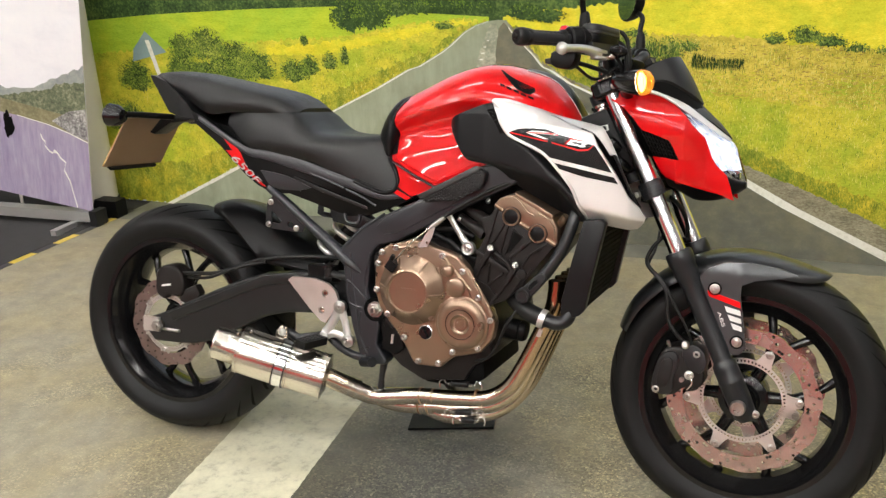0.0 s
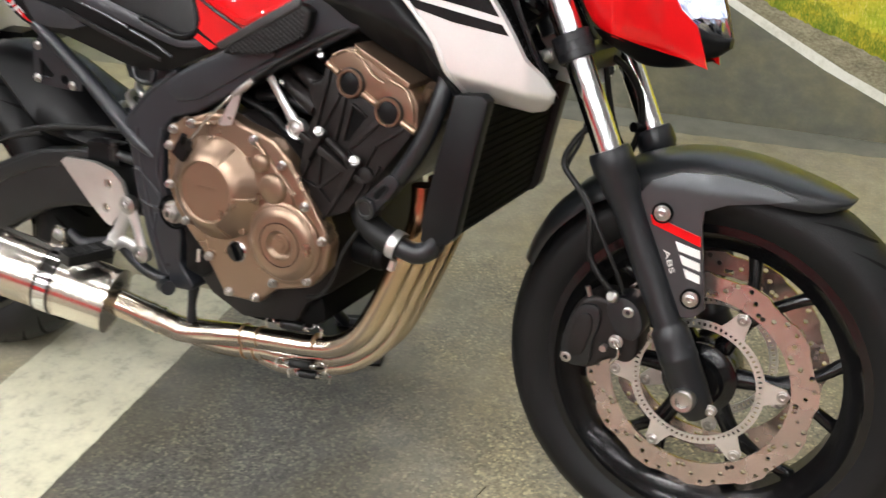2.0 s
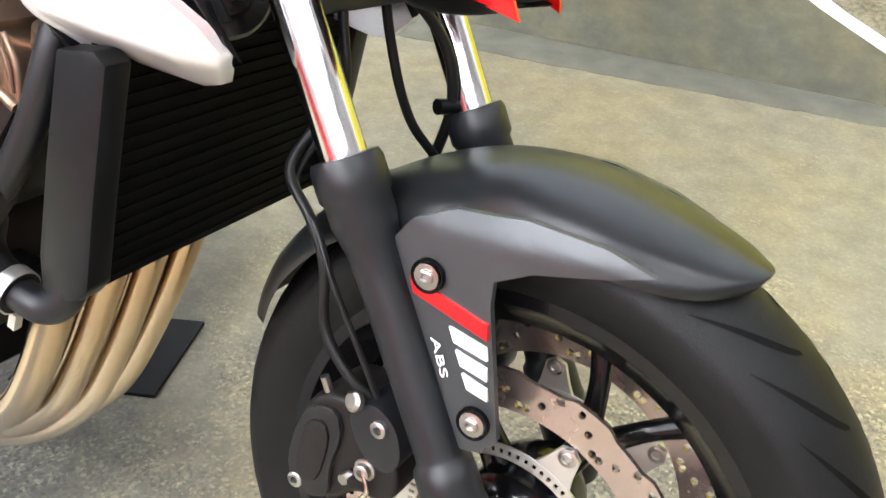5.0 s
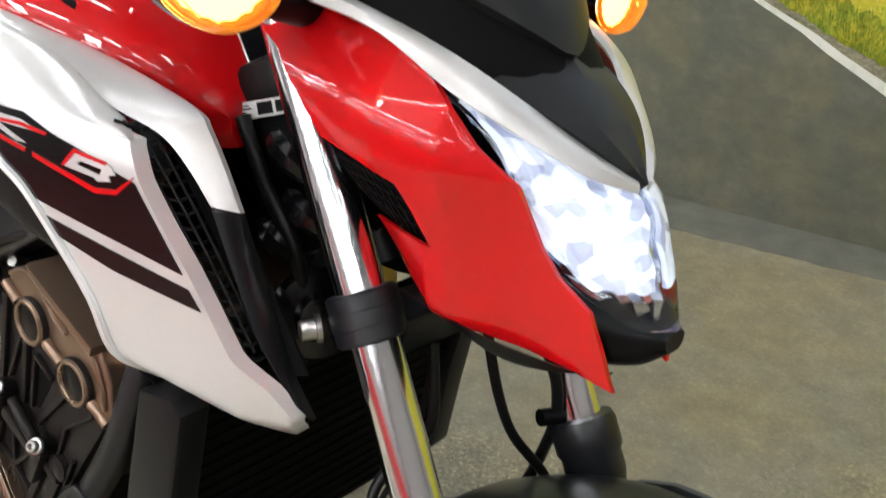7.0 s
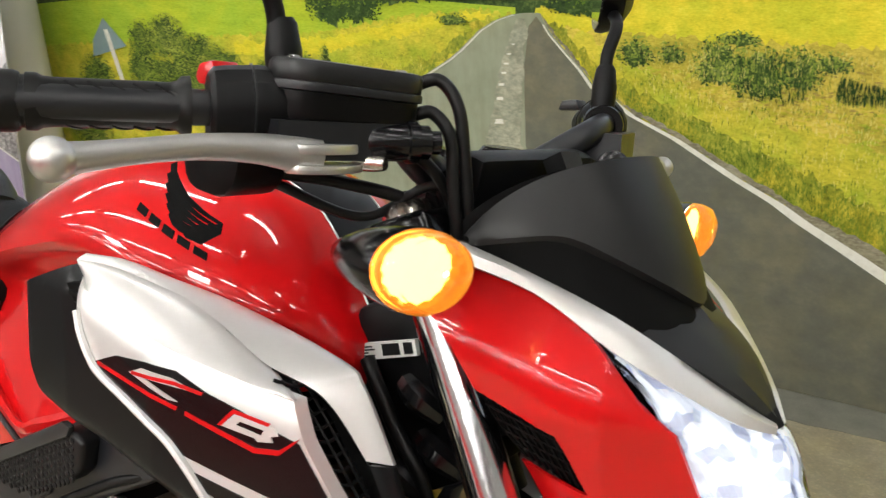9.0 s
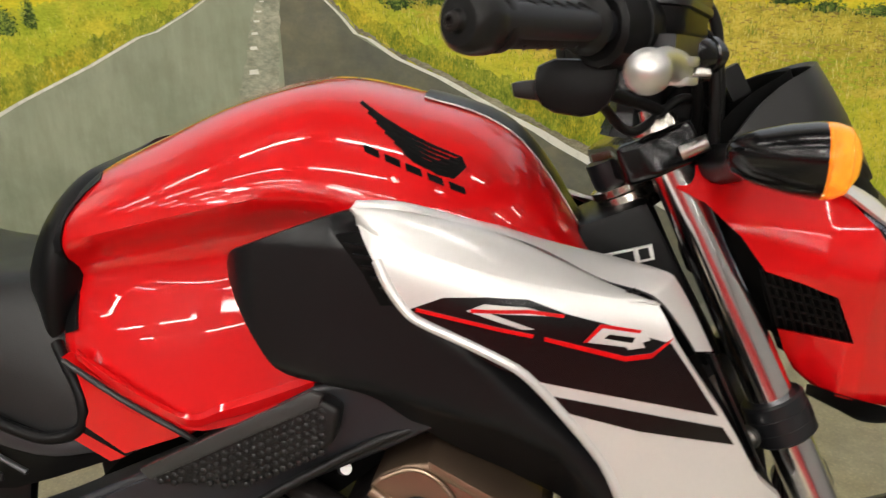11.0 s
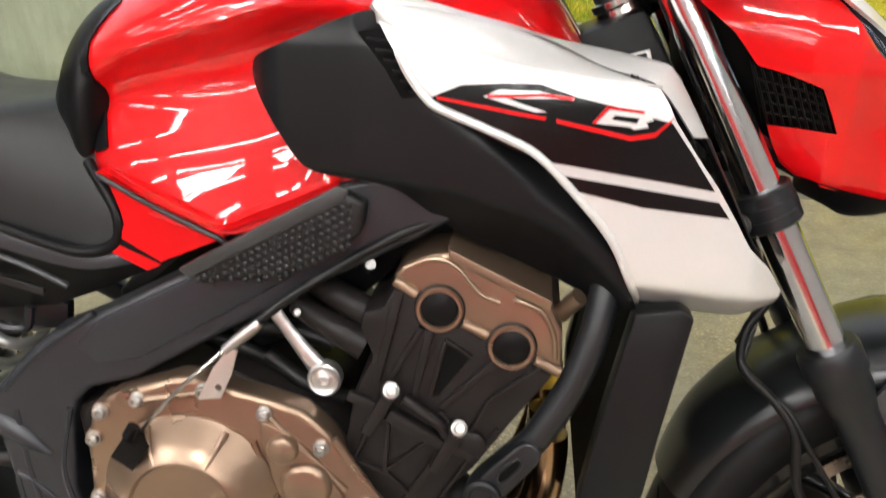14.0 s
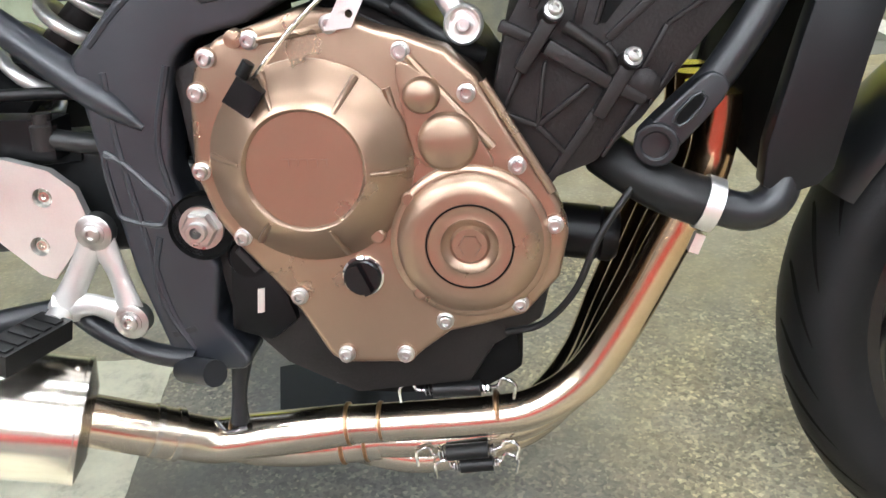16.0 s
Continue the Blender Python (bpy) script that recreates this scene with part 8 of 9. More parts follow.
part("brake_cylinder", tube(bmesh.new(), [(0.505, -0.145, 0.500), (0.560, -0.140, 0.492)], 0.009, 12, curved=False), GREYBLACK, bike)
part("cylinder_bolt", lathe(bmesh.new(), [(0.0001, 0.03), (0.008, 0.03), (0.008, 0.022), (0.011, 0.02), (0.011, 0.0), (0.0001, 0.0)], axis((0.510, -0.145, 0.490), (0, 0, 1)), 12), ENGINEBLACK, bike)

# ---- engine ----
part("crankcase", prism([(0.625, 0.555), (0.700, 0.592), (0.775, 0.600), (0.860, 0.560), (0.915, 0.480), (0.930, 0.400), (0.920, 0.345), (0.880, 0.320), (0.860, 0.285), (0.760, 0.272), (0.700, 0.300), (0.655, 0.345), (0.640, 0.430)], -0.152, 0.16, 0.008), ENGINEBLACK, bike, "black engine crankcase")
part("airbox", prism([(0.66, 0.64), (0.90, 0.77), (1.0, 0.79), (1.06, 0.77), (1.0, 0.70), (0.93, 0.69), (0.86, 0.63), (0.76, 0.585)], -0.108, 0.108, 0.01), DARK, bike, "black airbox and throttle bodies")
part("engine_rear", prism([(0.60, 0.56), (0.66, 0.60), (0.68, 0.45), (0.70, 0.33), (0.66, 0.30), (0.62, 0.40)], -0.112, 0.112, 0.006), DARK, bike, "dark rear engine mount")
COVER = [(0.697, 0.590), (0.672, 0.582), (0.654, 0.560), (0.648, 0.535), (0.646, 0.480), (0.660, 0.440), (0.678, 0.416), (0.705, 0.385), (0.722, 0.362), (0.745, 0.322), (0.757, 0.316), (0.812, 0.317), (0.822, 0.328), (0.845, 0.346), (0.870, 0.352), (0.905, 0.362), (0.932, 0.395), (0.939, 0.432), (0.930, 0.458), (0.905, 0.494), (0.888, 0.520), (0.868, 0.552), (0.845, 0.574), (0.815, 0.584), (0.790, 0.590), (0.765, 0.601), (0.735, 0.602)]
cover = part("clutch_cover", prism(COVER, -0.180, -0.150, 0.006, 3), BRONZE, bike, "bronze painted clutch cover")
AX = axis((0.740, -0.179, 0.488), RIGHT)
bm = bmesh.new()
lathe(bm, [(0.0801, -0.002), (0.0795, 0.003), (0.075, 0.0065), (0.062, 0.020), (0.0508, 0.0282), (0.0470, 0.0295), (0.0455, 0.0285), (0.0442, 0.0262), (0.0001, 0.0262)], AX, 72)
dome = part("clutch_dome", bm, BRONZE, cover)
for g in (60, -3, 175, 115, 235, 290):
    bm = bmesh.new()
    tube(bm, [AX @ Vector((*polar(0.049, g), 0.0275)), AX @ Vector((*polar(0.062, g), 0.0195)), AX @ Vector((*polar(0.076, g), 0.006))], [0.0022, 0.0026, 0.003], 8, 4)
    part("dome_rib", bm, BRONZE, dome)
for k in range(5):
    part("raised_letter_bar", block((0.7235 + 0.0072 * k, -0.2062, 0.4915), (0.7288 + 0.0072 * k, -0.2050, 0.4968), 0.0004), BRONZE, dome)
SX = axis((0.862, -0.179, 0.425), RIGHT)
bm = bmesh.new()
lathe(bm, [(0.063, -0.003), (0.0625, 0.006), (0.0595, 0.0085), (0.057, 0.0085), (0.055, 0.011), (0.048, 0.0155), (0.0415, 0.0165), (0.0345, 0.0165), (0.0335, 0.0145), (0.0325, 0.0165), (0.031, 0.0165), (0.0275, 0.0155), (0.0225, 0.0165), (0.0215, 0.0145), (0.0165, 0.0105), (0.0155, 0.0105), (0.0135, 0.0135), (0.0001, 0.0135)], SX, 72)
small = part("pulser_cover", bm, BRONZE, cover, "round bronze cover with stepped rings")
# Black ring fills the groove, in place of the shade inside it.
part("cover_groove_shade", lathe(bmesh.new(), [(0.0329, 0.0150), (0.0329, 0.0168), (0.0339, 0.0168), (0.0339, 0.0150)], SX, 64, wrap=True), DARK, small)
part("hex_boss", lathe(bmesh.new(), [(0.0001, 0.0152), (0.0085, 0.0152), (0.0092, 0.0135), (0.0001, 0.0135)], SX, 6), BRONZE, small)
for x, z, r in ((0.827, 0.540, 0.0125), (0.846, 0.505, 0.0205)):
    part("cover_boss", lathe(bmesh.new(), [(r * 1.15, -0.002), (r * 1.1, 0.003), (r, 0.006), (r * 0.85, 0.0075), (0.0001, 0.0078)], axis((x, -0.184, z), RIGHT), 28), BRONZE, cover)
for a, c in (((0.810, 0.575), (0.880, 0.500)), ((0.80, 0.545), (0.815, 0.49)), ((0.872, 0.55), (0.925, 0.465)), ((0.70, 0.58), (0.76, 0.59))):
    part("cover_rib", tube(bmesh.new(), [(a[0], -0.1805, a[1]), (c[0], -0.1805, c[1])], 0.0035, 8, curved=False), BRONZE, cover)
plateau = [(0.806, 0.566), (0.822, 0.562), (0.852, 0.532), (0.884, 0.488), (0.872, 0.478), (0.828, 0.484), (0.818, 0.500), (0.812, 0.530)]
part("cover_plateau", prism(soften(plateau), -0.1845, -0.178, 0.0038, 3), BRONZE, cover)
for x, z in ((0.815, 0.460), (0.822, 0.383), (0.79, 0.43)):
    part("cover_pip", lathe(bmesh.new(), [(0.0065, -0.002), (0.006, 0.006), (0.0045, 0.0075), (0.0001, 0.0075)], axis((x, -0.1805, z), RIGHT), 16), BRONZE, cover)
for x, z in ((0.700, 0.581), (0.665, 0.568), (0.656, 0.542), (0.653, 0.481), (0.681, 0.427), (0.723, 0.377), (0.759, 0.326), (0.808, 0.327), (0.841, 0.357), (0.901, 0.373), (0.927, 0.439), (0.898, 0.486), (0.860, 0.541), (0.812, 0.572), (0.760, 0.592)):
    bm = bmesh.new()
    lathe(bm, [(0.0085, -0.03), (0.0085, 0.001), (0.0001, 0.001)], axis((x, -0.180, z), RIGHT), 18)
    part("bolt_lug", bm, BRONZE, cover)
    bm = bmesh.new()
    bolt_head(bm, (x, -0.1815, z), RIGHT, 0.0056, 0.0062, 1.3)
    part("cover_bolt", bm, BOLT, cover)
part("blank_bolt", lathe(bmesh.new(), [(0.0075, -0.006), (0.007, 0.003), (0.0001, 0.004)], axis((0.688, -0.1805, 0.582), RIGHT), 16), BRONZE, cover)
cap = part("oil_filler_cap", lathe(bmesh.new(), [(0.0150, -0.002), (0.0150, 0.006), (0.0135, 0.0075), (0.0001, 0.0075)], axis((0.776, -0.1805, 0.395), RIGHT), 32), GLOSSBLACK, cover, "glossy black oil filler cap")
part("cap_grip", block((-0.003, -0.013, 0.0), (0.003, 0.013, 0.006), 0.0015, axis((0.776, -0.188, 0.395), RIGHT, 25)), GLOSSBLACK, cap)
part("cap_rim", lathe(bmesh.new(), [(0.0152, -0.002), (0.0168, -0.001), (0.0168, 0.002), (0.0152, 0.003)], axis((0.776, -0.1805, 0.395), RIGHT), 32, wrap=True), CHROME, cap)
part("clutch_arm", transformed(holed_plate([(0.758, 0.588), (0.778, 0.590), (0.789, 0.612), (0.796, 0.634), (0.789, 0.637), (0.773, 0.617)], [circle(0.0030, 10, 0.777, 0.600)], 0.003, Matrix()), Matrix.Translation((0, -0.188, 0)) @ Matrix.Rotation(radians(90), 4, "X")), ALU, bike, "silver clutch cable bracket")
bm = bmesh.new()
tube(bm, [(0.702, -0.194, 0.553), (0.735, -0.194, 0.590), (0.770, -0.192, 0.622), (0.800, -0.186, 0.645)], 0.0019, 8, 6)
part("clutch_cable", bm, STEEL, bike, "bare clutch cable")
bm = bmesh.new()
lathe(bm, [(0.0001, 0.04), (0.0045, 0.04), (0.0055, 0.028), (0.0055, 0.012), (0.0045, 0.0), (0.0001, 0.0)], axis((0.784, -0.188, 0.633), (0.78, 0.1, 0.62)), 12)
part("cable_adjuster", bm, BOLT, bike)
part("cable_sleeve", tube(bmesh.new(), [(0.805, -0.185, 0.652), (0.85, -0.176, 0.685), (0.92, -0.165, 0.725), (0.97, -0.155, 0.745)], 0.0042, 10), HOSE, bike)
sen = part("speed_sensor", block((-0.011, -0.013, -0.010), (0.011, 0.013, 0.012), 0.002, pose(0.699, -0.198, 0.543, 0, 35, 0)), BLACK, bike, "small black sensor plug on the clutch cover")
part("sensor_foot", block((-0.008, 0.0, -0.020), (0.008, 0.012, -0.008), 0.002, pose(0.705, -0.196, 0.535, 0, 35, 0)), BRONZE, sen)
part("sensor_nose", lathe(bmesh.new(), [(0.0001, 0.012), (0.005, 0.012), (0.0055, 0), (0.0001, 0)], axis((0.699, -0.205, 0.558), (0.5, 0, 0.85)), 12), BLACK, sen)

# cylinder block and head, leaning forward
HEAD = [(0.927, 0.690), (0.915, 0.667), (0.898, 0.663), (0.895, 0.648), (0.905, 0.622), (0.888, 0.588), (0.878, 0.538), (0.890, 0.500), (0.915, 0.466), (0.957, 0.484), (0.992, 0.519), (1.023, 0.563), (1.060, 0.612), (1.040, 0.626), (1.000, 0.648), (0.960, 0.672)]
head = part("cylinder_block", prism(HEAD, -0.168, 0.168, 0.006), ENGINEBLACK, bike, "black ribbed cylinder block and head")
COVERED = [(0.924, 0.694), (0.936, 0.706), (0.954, 0.714), (0.970, 0.716), (1.052, 0.674), (1.064, 0.650), (1.065, 0.616), (1.058, 0.612), (1.040, 0.622), (1.022, 0.632), (0.985, 0.652), (0.962, 0.664), (0.945, 0.678)]
hc = part("head_cover", prism(COVERED, -0.166, 0.166, 0.005, 3), BRONZE, bike, "bronze cylinder head cover")
part("cover_ridge", prism([(0.970, 0.7225), (1.056, 0.6785), (1.053, 0.669), (0.972, 0.712)], -0.174, 0.174, 0.003), BRONZE, hc)
for line in ([(0.934, 0.702), (0.956, 0.711), (0.976, 0.705), (0.994, 0.684), (0.999, 0.680), (1.012, 0.674)], [(1.024, 0.678), (1.046, 0.668), (1.057, 0.647), (1.059, 0.625)]):
    part("cover_seam", tube(bmesh.new(), [(x, -0.1675, z) for x, z in line], 0.0022, 8, 5), BRONZE, hc)
part("cover_flange", tube(bmesh.new(), [(0.926, -0.168, 0.692), (0.944, -0.168, 0.680)], 0.0048, 10, curved=False), BRONZE, hc)
part("cover_flange", tube(bmesh.new(), [(0.982, -0.168, 0.656), (1.003, -0.168, 0.645)], 0.0048, 10, curved=False), BRONZE, hc)
part("cover_flange", tube(bmesh.new(), [(1.042, -0.168, 0.625), (1.063, -0.168, 0.614)], 0.0048, 10, curved=False), BRONZE, hc)
for x, z in ((0.963, 0.668), (1.0225, 0.636)):
    cp_ = part("cam_cap", lathe(bmesh.new(), [(0.0200, -0.01), (0.0200, 0.0035), (0.0188, 0.005), (0.0165, 0.005), (0.0155, 0.0038), (0.0155, -0.001)], axis((x, -0.1685, z), RIGHT), 40), BRONZE, hc, "bronze rim round a cam plug")
    part("cam_plug", lathe(bmesh.new(), [(0.0154, -0.001), (0.0150, 0.0022), (0.0135, 0.003), (0.0001, 0.0032)], axis((x, -0.1685, z), RIGHT), 36), BLACK, cp_, "black rubber cam plug")
    part("cap_skirt", lathe(bmesh.new(), [(0.0202, -0.004), (0.0214, 0.0), (0.0208, 0.0022), (0.0202, 0.0025)], axis((x, -0.1685, z), RIGHT), 36), ENGINEBLACK, head)
def rib(a, c, w, y=-0.1672, h=0.0055, bevel=0.0014):
    """A raised straight bar of the casting between two places on its side."""
    d = Vector((c[0] - a[0], c[1] - a[1])).normalized() * (w / 2)
    side = [(a[0] - d.y, a[1] + d.x), (a[0] + d.y, a[1] - d.x), (c[0] + d.y * 0.8, c[1] - d.x * 0.8), (c[0] - d.y * 0.8, c[1] + d.x * 0.8)]
    return prism(side, y - h, y, bevel)


for a, c, w in (((0.955, 0.650), (0.940, 0.587), 0.0075), ((0.948, 0.652), (0.921, 0.605), 0.0050), ((1.009, 0.622), (0.963, 0.578), 0.0075), ((1.048, 0.618), (1.005, 0.588), 0.0042), ((1.005, 0.588), (0.986, 0.550), 0.0042), ((0.930, 0.684), (0.908, 0.600), 0.0085), ((0.968, 0.641), (0.990, 0.626), 0.0040), ((0.968, 0.641), (0.954, 0.588), 0.0040), ((0.884, 0.524), (0.913, 0.514), 0.0050), ((0.913, 0.514), (0.935, 0.492), 0.0050), ((0.913, 0.514), (0.918, 0.562), 0.0040), ((0.913, 0.514), (0.951, 0.545), 0.0046), ((0.900, 0.556), (0.886, 0.524), 0.0040), ((0.962, 0.575), (0.990, 0.540), 0.0044), ((0.959, 0.528), (0.920, 0.468), 0.0085), ((0.990, 0.534), (0.962, 0.490), 0.0040), ((1.012, 0.560), (0.995, 0.530), 0.0036)):
    part("casting_rib", rib(a, c, w), ENGINEBLACK, head)
# Not hollowed out: a black sheet on the casting paints the pocket's shade.
part("casting_pocket_shade", prism([(0.9695, 0.637), (0.988, 0.6245), (0.961, 0.5885), (0.9565, 0.589)], -0.1688, -0.166, 0), DARK, head)
part("sensor_boss", lathe(bmesh.new(), [(0.013, -0.02), (0.012, 0.006), (0.008, 0.008), (0.0001, 0.008)], axis((0.990, -0.168, 0.545), RIGHT), 20), ENGINEBLACK, head)
part("head_stub", tube(bmesh.new(), [(1.062, -0.14, 0.655), (1.078, -0.15, 0.675)], 0.008, 12, curved=False), BRONZE, hc)
brk = part("engine_bracket", rib((0.918, 0.574), (0.968, 0.545), 0.0125, -0.168, 0.013, 0.003), ENGINEBLACK, bike, "black cast bracket bar across the cylinders")
part("bracket_arm", rib((0.884, 0.589), (0.912, 0.577), 0.0100, -0.168, 0.009, 0.003), ENGINEBLACK, brk)
part("bracket_arm", rib((0.968, 0.545), (0.992, 0.533), 0.0110, -0.168, 0.009, 0.003), ENGINEBLACK, brk)
part("bracket_bridge", tube(bmesh.new(), [(0.932, -0.176, 0.588), (0.948, -0.178, 0.578), (0.962, -0.178, 0.567), (0.968, -0.176, 0.555)], 0.0050, 10), ENGINEBLACK, brk)
for (x, z), (x1, z1) in (((0.923, 0.597), (0.899, 0.556)), ((0.980, 0.564), (0.957, 0.522))):
    part("bracket_leg", rib((x, z), (x1, z1), 0.0125, -0.168, 0.0155, 0.003), ENGINEBLACK, brk)
    part("bolt_boss", lathe(bmesh.new(), [(0.0085, -0.014), (0.0080, 0.001), (0.0001, 0.0015)], axis((x, -0.1835, z + 0.002), (0.25, -0.85, 0.45)), 18), ENGINEBLACK, brk)
    bm = bmesh.new()
    bolt_head(bm, (x, -0.1845, z + 0.003), (0.25, -0.85, 0.45), 0.0052, 0.0055)
    part("bracket_bolt", bm, BOLT, brk)
# linkage rod with its ring end
rod = part("linkage_rod", tube(bmesh.new(), [(0.800, -0.135, 0.668), (0.825, -0.135, 0.630), (0.852, -0.135, 0.592)], [0.008, 0.0065, 0.010], 12, 5, flat=0.6), ALU, bike, "silver alloy rod with a ring end")
bm = bmesh.new()
lathe(bm, [(0.0155, -0.008), (0.0155, 0.004), (0.0135, 0.006), (0.0115, 0.005), (0.0115, 0.0015), (0.0001, 0.0015), (0.0001, -0.008)], axis((0.856, -0.138, 0.586), RIGHT), 32)
bolt_head(bm, (0.856, -0.140, 0.586), RIGHT, 0.006, 0.004)
part("ring_end", bm, ALU, rod)
bm = bmesh.new()
tube(bm, [(0.832, -0.130, 0.655), (0.862, -0.140, 0.640), (0.895, -0.142, 0.622)], [0.010, 0.012, 0.015], 12, 5)
part("throttle_stub", bm, ENGINEBLACK, bike, "black throttle body stubs")
part("throttle_stub", tube(bmesh.new(), [(0.842, -0.12, 0.675), (0.872, -0.13, 0.662), (0.905, -0.135, 0.645)], [0.010, 0.013, 0.015], 12, 5), ENGINEBLACK, bike)
for x, z, r in ((0.900, 0.695, 0.0052), (0.835, 0.650, 0.0032)):
    part("pipe_clip", lathe(bmesh.new(), [(0.0001, 0.01), (r * 0.9, 0.01), (r, 0.006), (r, -0.006), (0.0001, -0.006)], axis((x, -0.142, z), (0.3, -0.8, 0.4)), 16), BOLT, bike)
bm = bmesh.new()
tube(bm, [(0.80, -0.12, 0.60), (0.84, -0.13, 0.575), (0.87, -0.12, 0.56)], 0.007, 10)
tube(bm, [(0.77, -0.11, 0.62), (0.81, -0.115, 0.625), (0.86, -0.11, 0.61)], 0.009, 10)
tube(bm, [(0.74, -0.12, 0.62), (0.78, -0.12, 0.605), (0.82, -0.12, 0.585)], 0.006, 10)
part("small_hose", bm, HOSE, bike, "small black hoses behind the clutch cover")

# coolant pipe, hose and clamp
pipe = part("coolant_pipe", tube(bmesh.new(), [(1.030, -0.170, 0.536), (1.048, -0.170, 0.558), (1.076, -0.166, 0.606), (1.092, -0.160, 0.652), (1.100, -0.15, 0.69)], [0.0125, 0.0130, 0.0130, 0.013, 0.013], 18, 6), FRAMEBLACK, bike, "black coolant pipe with a cast socket arm")
arm = [(0.989, 0.497), (0.997, 0.490), (1.009, 0.492), (1.032, 0.518), (1.050, 0.541), (1.048, 0.551), (1.037, 0.557), (1.026, 0.549), (0.991, 0.514), (0.986, 0.505)]
part("socket_arm", prism(soften(arm, 1), -0.186, -0.160, 0.005, 3), FRAMEBLACK, pipe, "cast arm with a sunken window drawn as a black patch")
# The window's shaded inside is painted as a black patch on the arm.
part("arm_window_shade", prism(soften([(1.010, 0.522), (1.017, 0.516), (1.034, 0.536), (1.028, 0.542)], 1), -0.1866, -0.180, 0), DARK, pipe)
part("window_rim", tube(bmesh.new(), [(x, -0.1864, z) for x, z in soften([(1.009, 0.522), (1.017, 0.515), (1.035, 0.536), (1.028, 0.543)], 1) + [(1.0116, 0.5205)]], 0.0014, 8, curved=False), FRAMEBLACK, pipe)
part("pipe_mouth", lathe(bmesh.new(), [(0.0165, -0.012), (0.0165, 0.004), (0.0150, 0.0055), (0.0115, 0.0055), (0.0100, 0.004), (0.0100, -0.006), (0.0001, -0.006)], axis((1.000, -0.184, 0.503), (-0.15, -1, -0.1)), 24), FRAMEBLACK, pipe)
bm = bmesh.new()
tube(bm, [(0.965, -0.135, 0.485), (0.990, -0.160, 0.474), (1.018, -0.172, 0.4625), (1.050, -0.174, 0.4525)], [0.0185, 0.019, 0.0195, 0.0195], 20, 6)
hose = part("coolant_hose", bm, HOSE, bike, "thick black coolant hose with a silver clamp")
part("hose_neck", tube(bmesh.new(), [(1.048, -0.174, 0.453), (1.074, -0.172, 0.4475), (1.094, -0.168, 0.458), (1.102, -0.160, 0.485)], 0.0150, 18, 6), FRAMEBLACK, hose)
part("hose_clamp", lathe(bmesh.new(), [(0.0198, -0.0065), (0.0212, -0.0065), (0.0212, 0.0065), (0.0198, 0.0065)], axis((1.043, -0.174, 0.4545), (1, 0, -0.32)), 32, wrap=True), ALU, hose, "silver spring clamp")
part("clamp_ear", block((-0.004, -0.008, -0.012), (0.004, 0.0, 0.004), 0.001, pose(1.038, -0.168, 0.426, 0, 18, 0)), ALU, hose)

# radiator with end tanks and fins
RAD = Matrix.Translation((1.120, 0, 0.575)) @ Matrix.Rotation(radians(11), 4, "Y")
rad = part("radiator", block((-0.018, -0.150, -0.105), (0.016, 0.150, 0.100), 0.003, RAD), DARK, bike, "black radiator with fine fins")
both("radiator_side", prism([(1.121, 0.672), (1.157, 0.676), (1.168, 0.668), (1.146, 0.560), (1.132, 0.482), (1.122, 0.470), (1.100, 0.462), (1.081, 0.468), (1.082, 0.500), (1.100, 0.585)], -0.178, -0.152, 0.0035, 2), SCOOPMAT, rad, "black radiator side cover")
for k in range(16):
    part("fin", block((0.0162, -0.148, -0.1 + 0.0125 * k), (0.0185, 0.148, -0.0955 + 0.0125 * k), 0, RAD), DARK, rad, smooth=False)
part("oil_filter", lathe(bmesh.new(), [(0.0001, 0.050), (0.020, 0.050), (0.024, 0.044), (0.024, 0.036), (0.022, 0.034), (0.024, 0.032), (0.024, 0.0), (0.0001, 0.0)], axis((0.935, -0.09, 0.405), (1, 0, -0.1)), 24), BLACK, bike, "black oil filter")
bm = bmesh.new()
tube(bm, [(0.99, -0.175, 0.475), (0.962, -0.180, 0.43), (0.945, -0.180, 0.385), (0.920, -0.172, 0.352), (0.89, -0.165, 0.34)], 0.003, 8, 6)
part("sensor_wire", bm, HOSE, bike)
tr = part("starter_cap", lathe(bmesh.new(), [(0.0001, 0.01), (0.016, 0.01), (0.0185, 0.006), (0.0185, 0.0), (0.024, 0.0), (0.024, -0.03), (0.0001, -0.03)], axis((0.676, -0.150, 0.400), RIGHT), 28), BLACK, bike, "black side cap behind the clutch cover")
part("cap_bar", block((-0.003, -0.012, 0.0105), (0.003, 0.012, 0.0125), 0.0006, axis((0.676, -0.150, 0.400), RIGHT, 40)), GREYBLACK, tr)
part("lower_case", prism([(0.660, 0.405), (0.70, 0.39), (0.715, 0.345), (0.690, 0.325), (0.655, 0.335)], -0.160, -0.10, 0.006), BLACK, bike, "black lower engine casing")
part("pale_sticker", prism([(0.682, 0.374), (0.688, 0.375), (0.686, 0.353), (0.680, 0.352)], -0.1612, -0.160, 0), ALU, bike)
part("sump", prism([(0.735, 0.320), (0.90, 0.330), (0.905, 0.290), (0.860, 0.262), (0.76, 0.262), (0.738, 0.290)], -0.135, 0.13, 0.01), DARK, bike, "black oil sump")
part("drain_nub", tube(bmesh.new(), [(0.735, -0.13, 0.335), (0.745, -0.132, 0.275)], 0.008, 10, curved=False), FRAMEBLACK, bike)

# ---- exhaust ----
TITAN, n, l, b = node_mat("heat_tinted_steel")
tc = n.new("ShaderNodeTexCoord")
sep = n.new("ShaderNodeSeparateXYZ")
l.new(tc.outputs["Object"], sep.inputs[0])
mr = n.new("ShaderNodeMapRange")
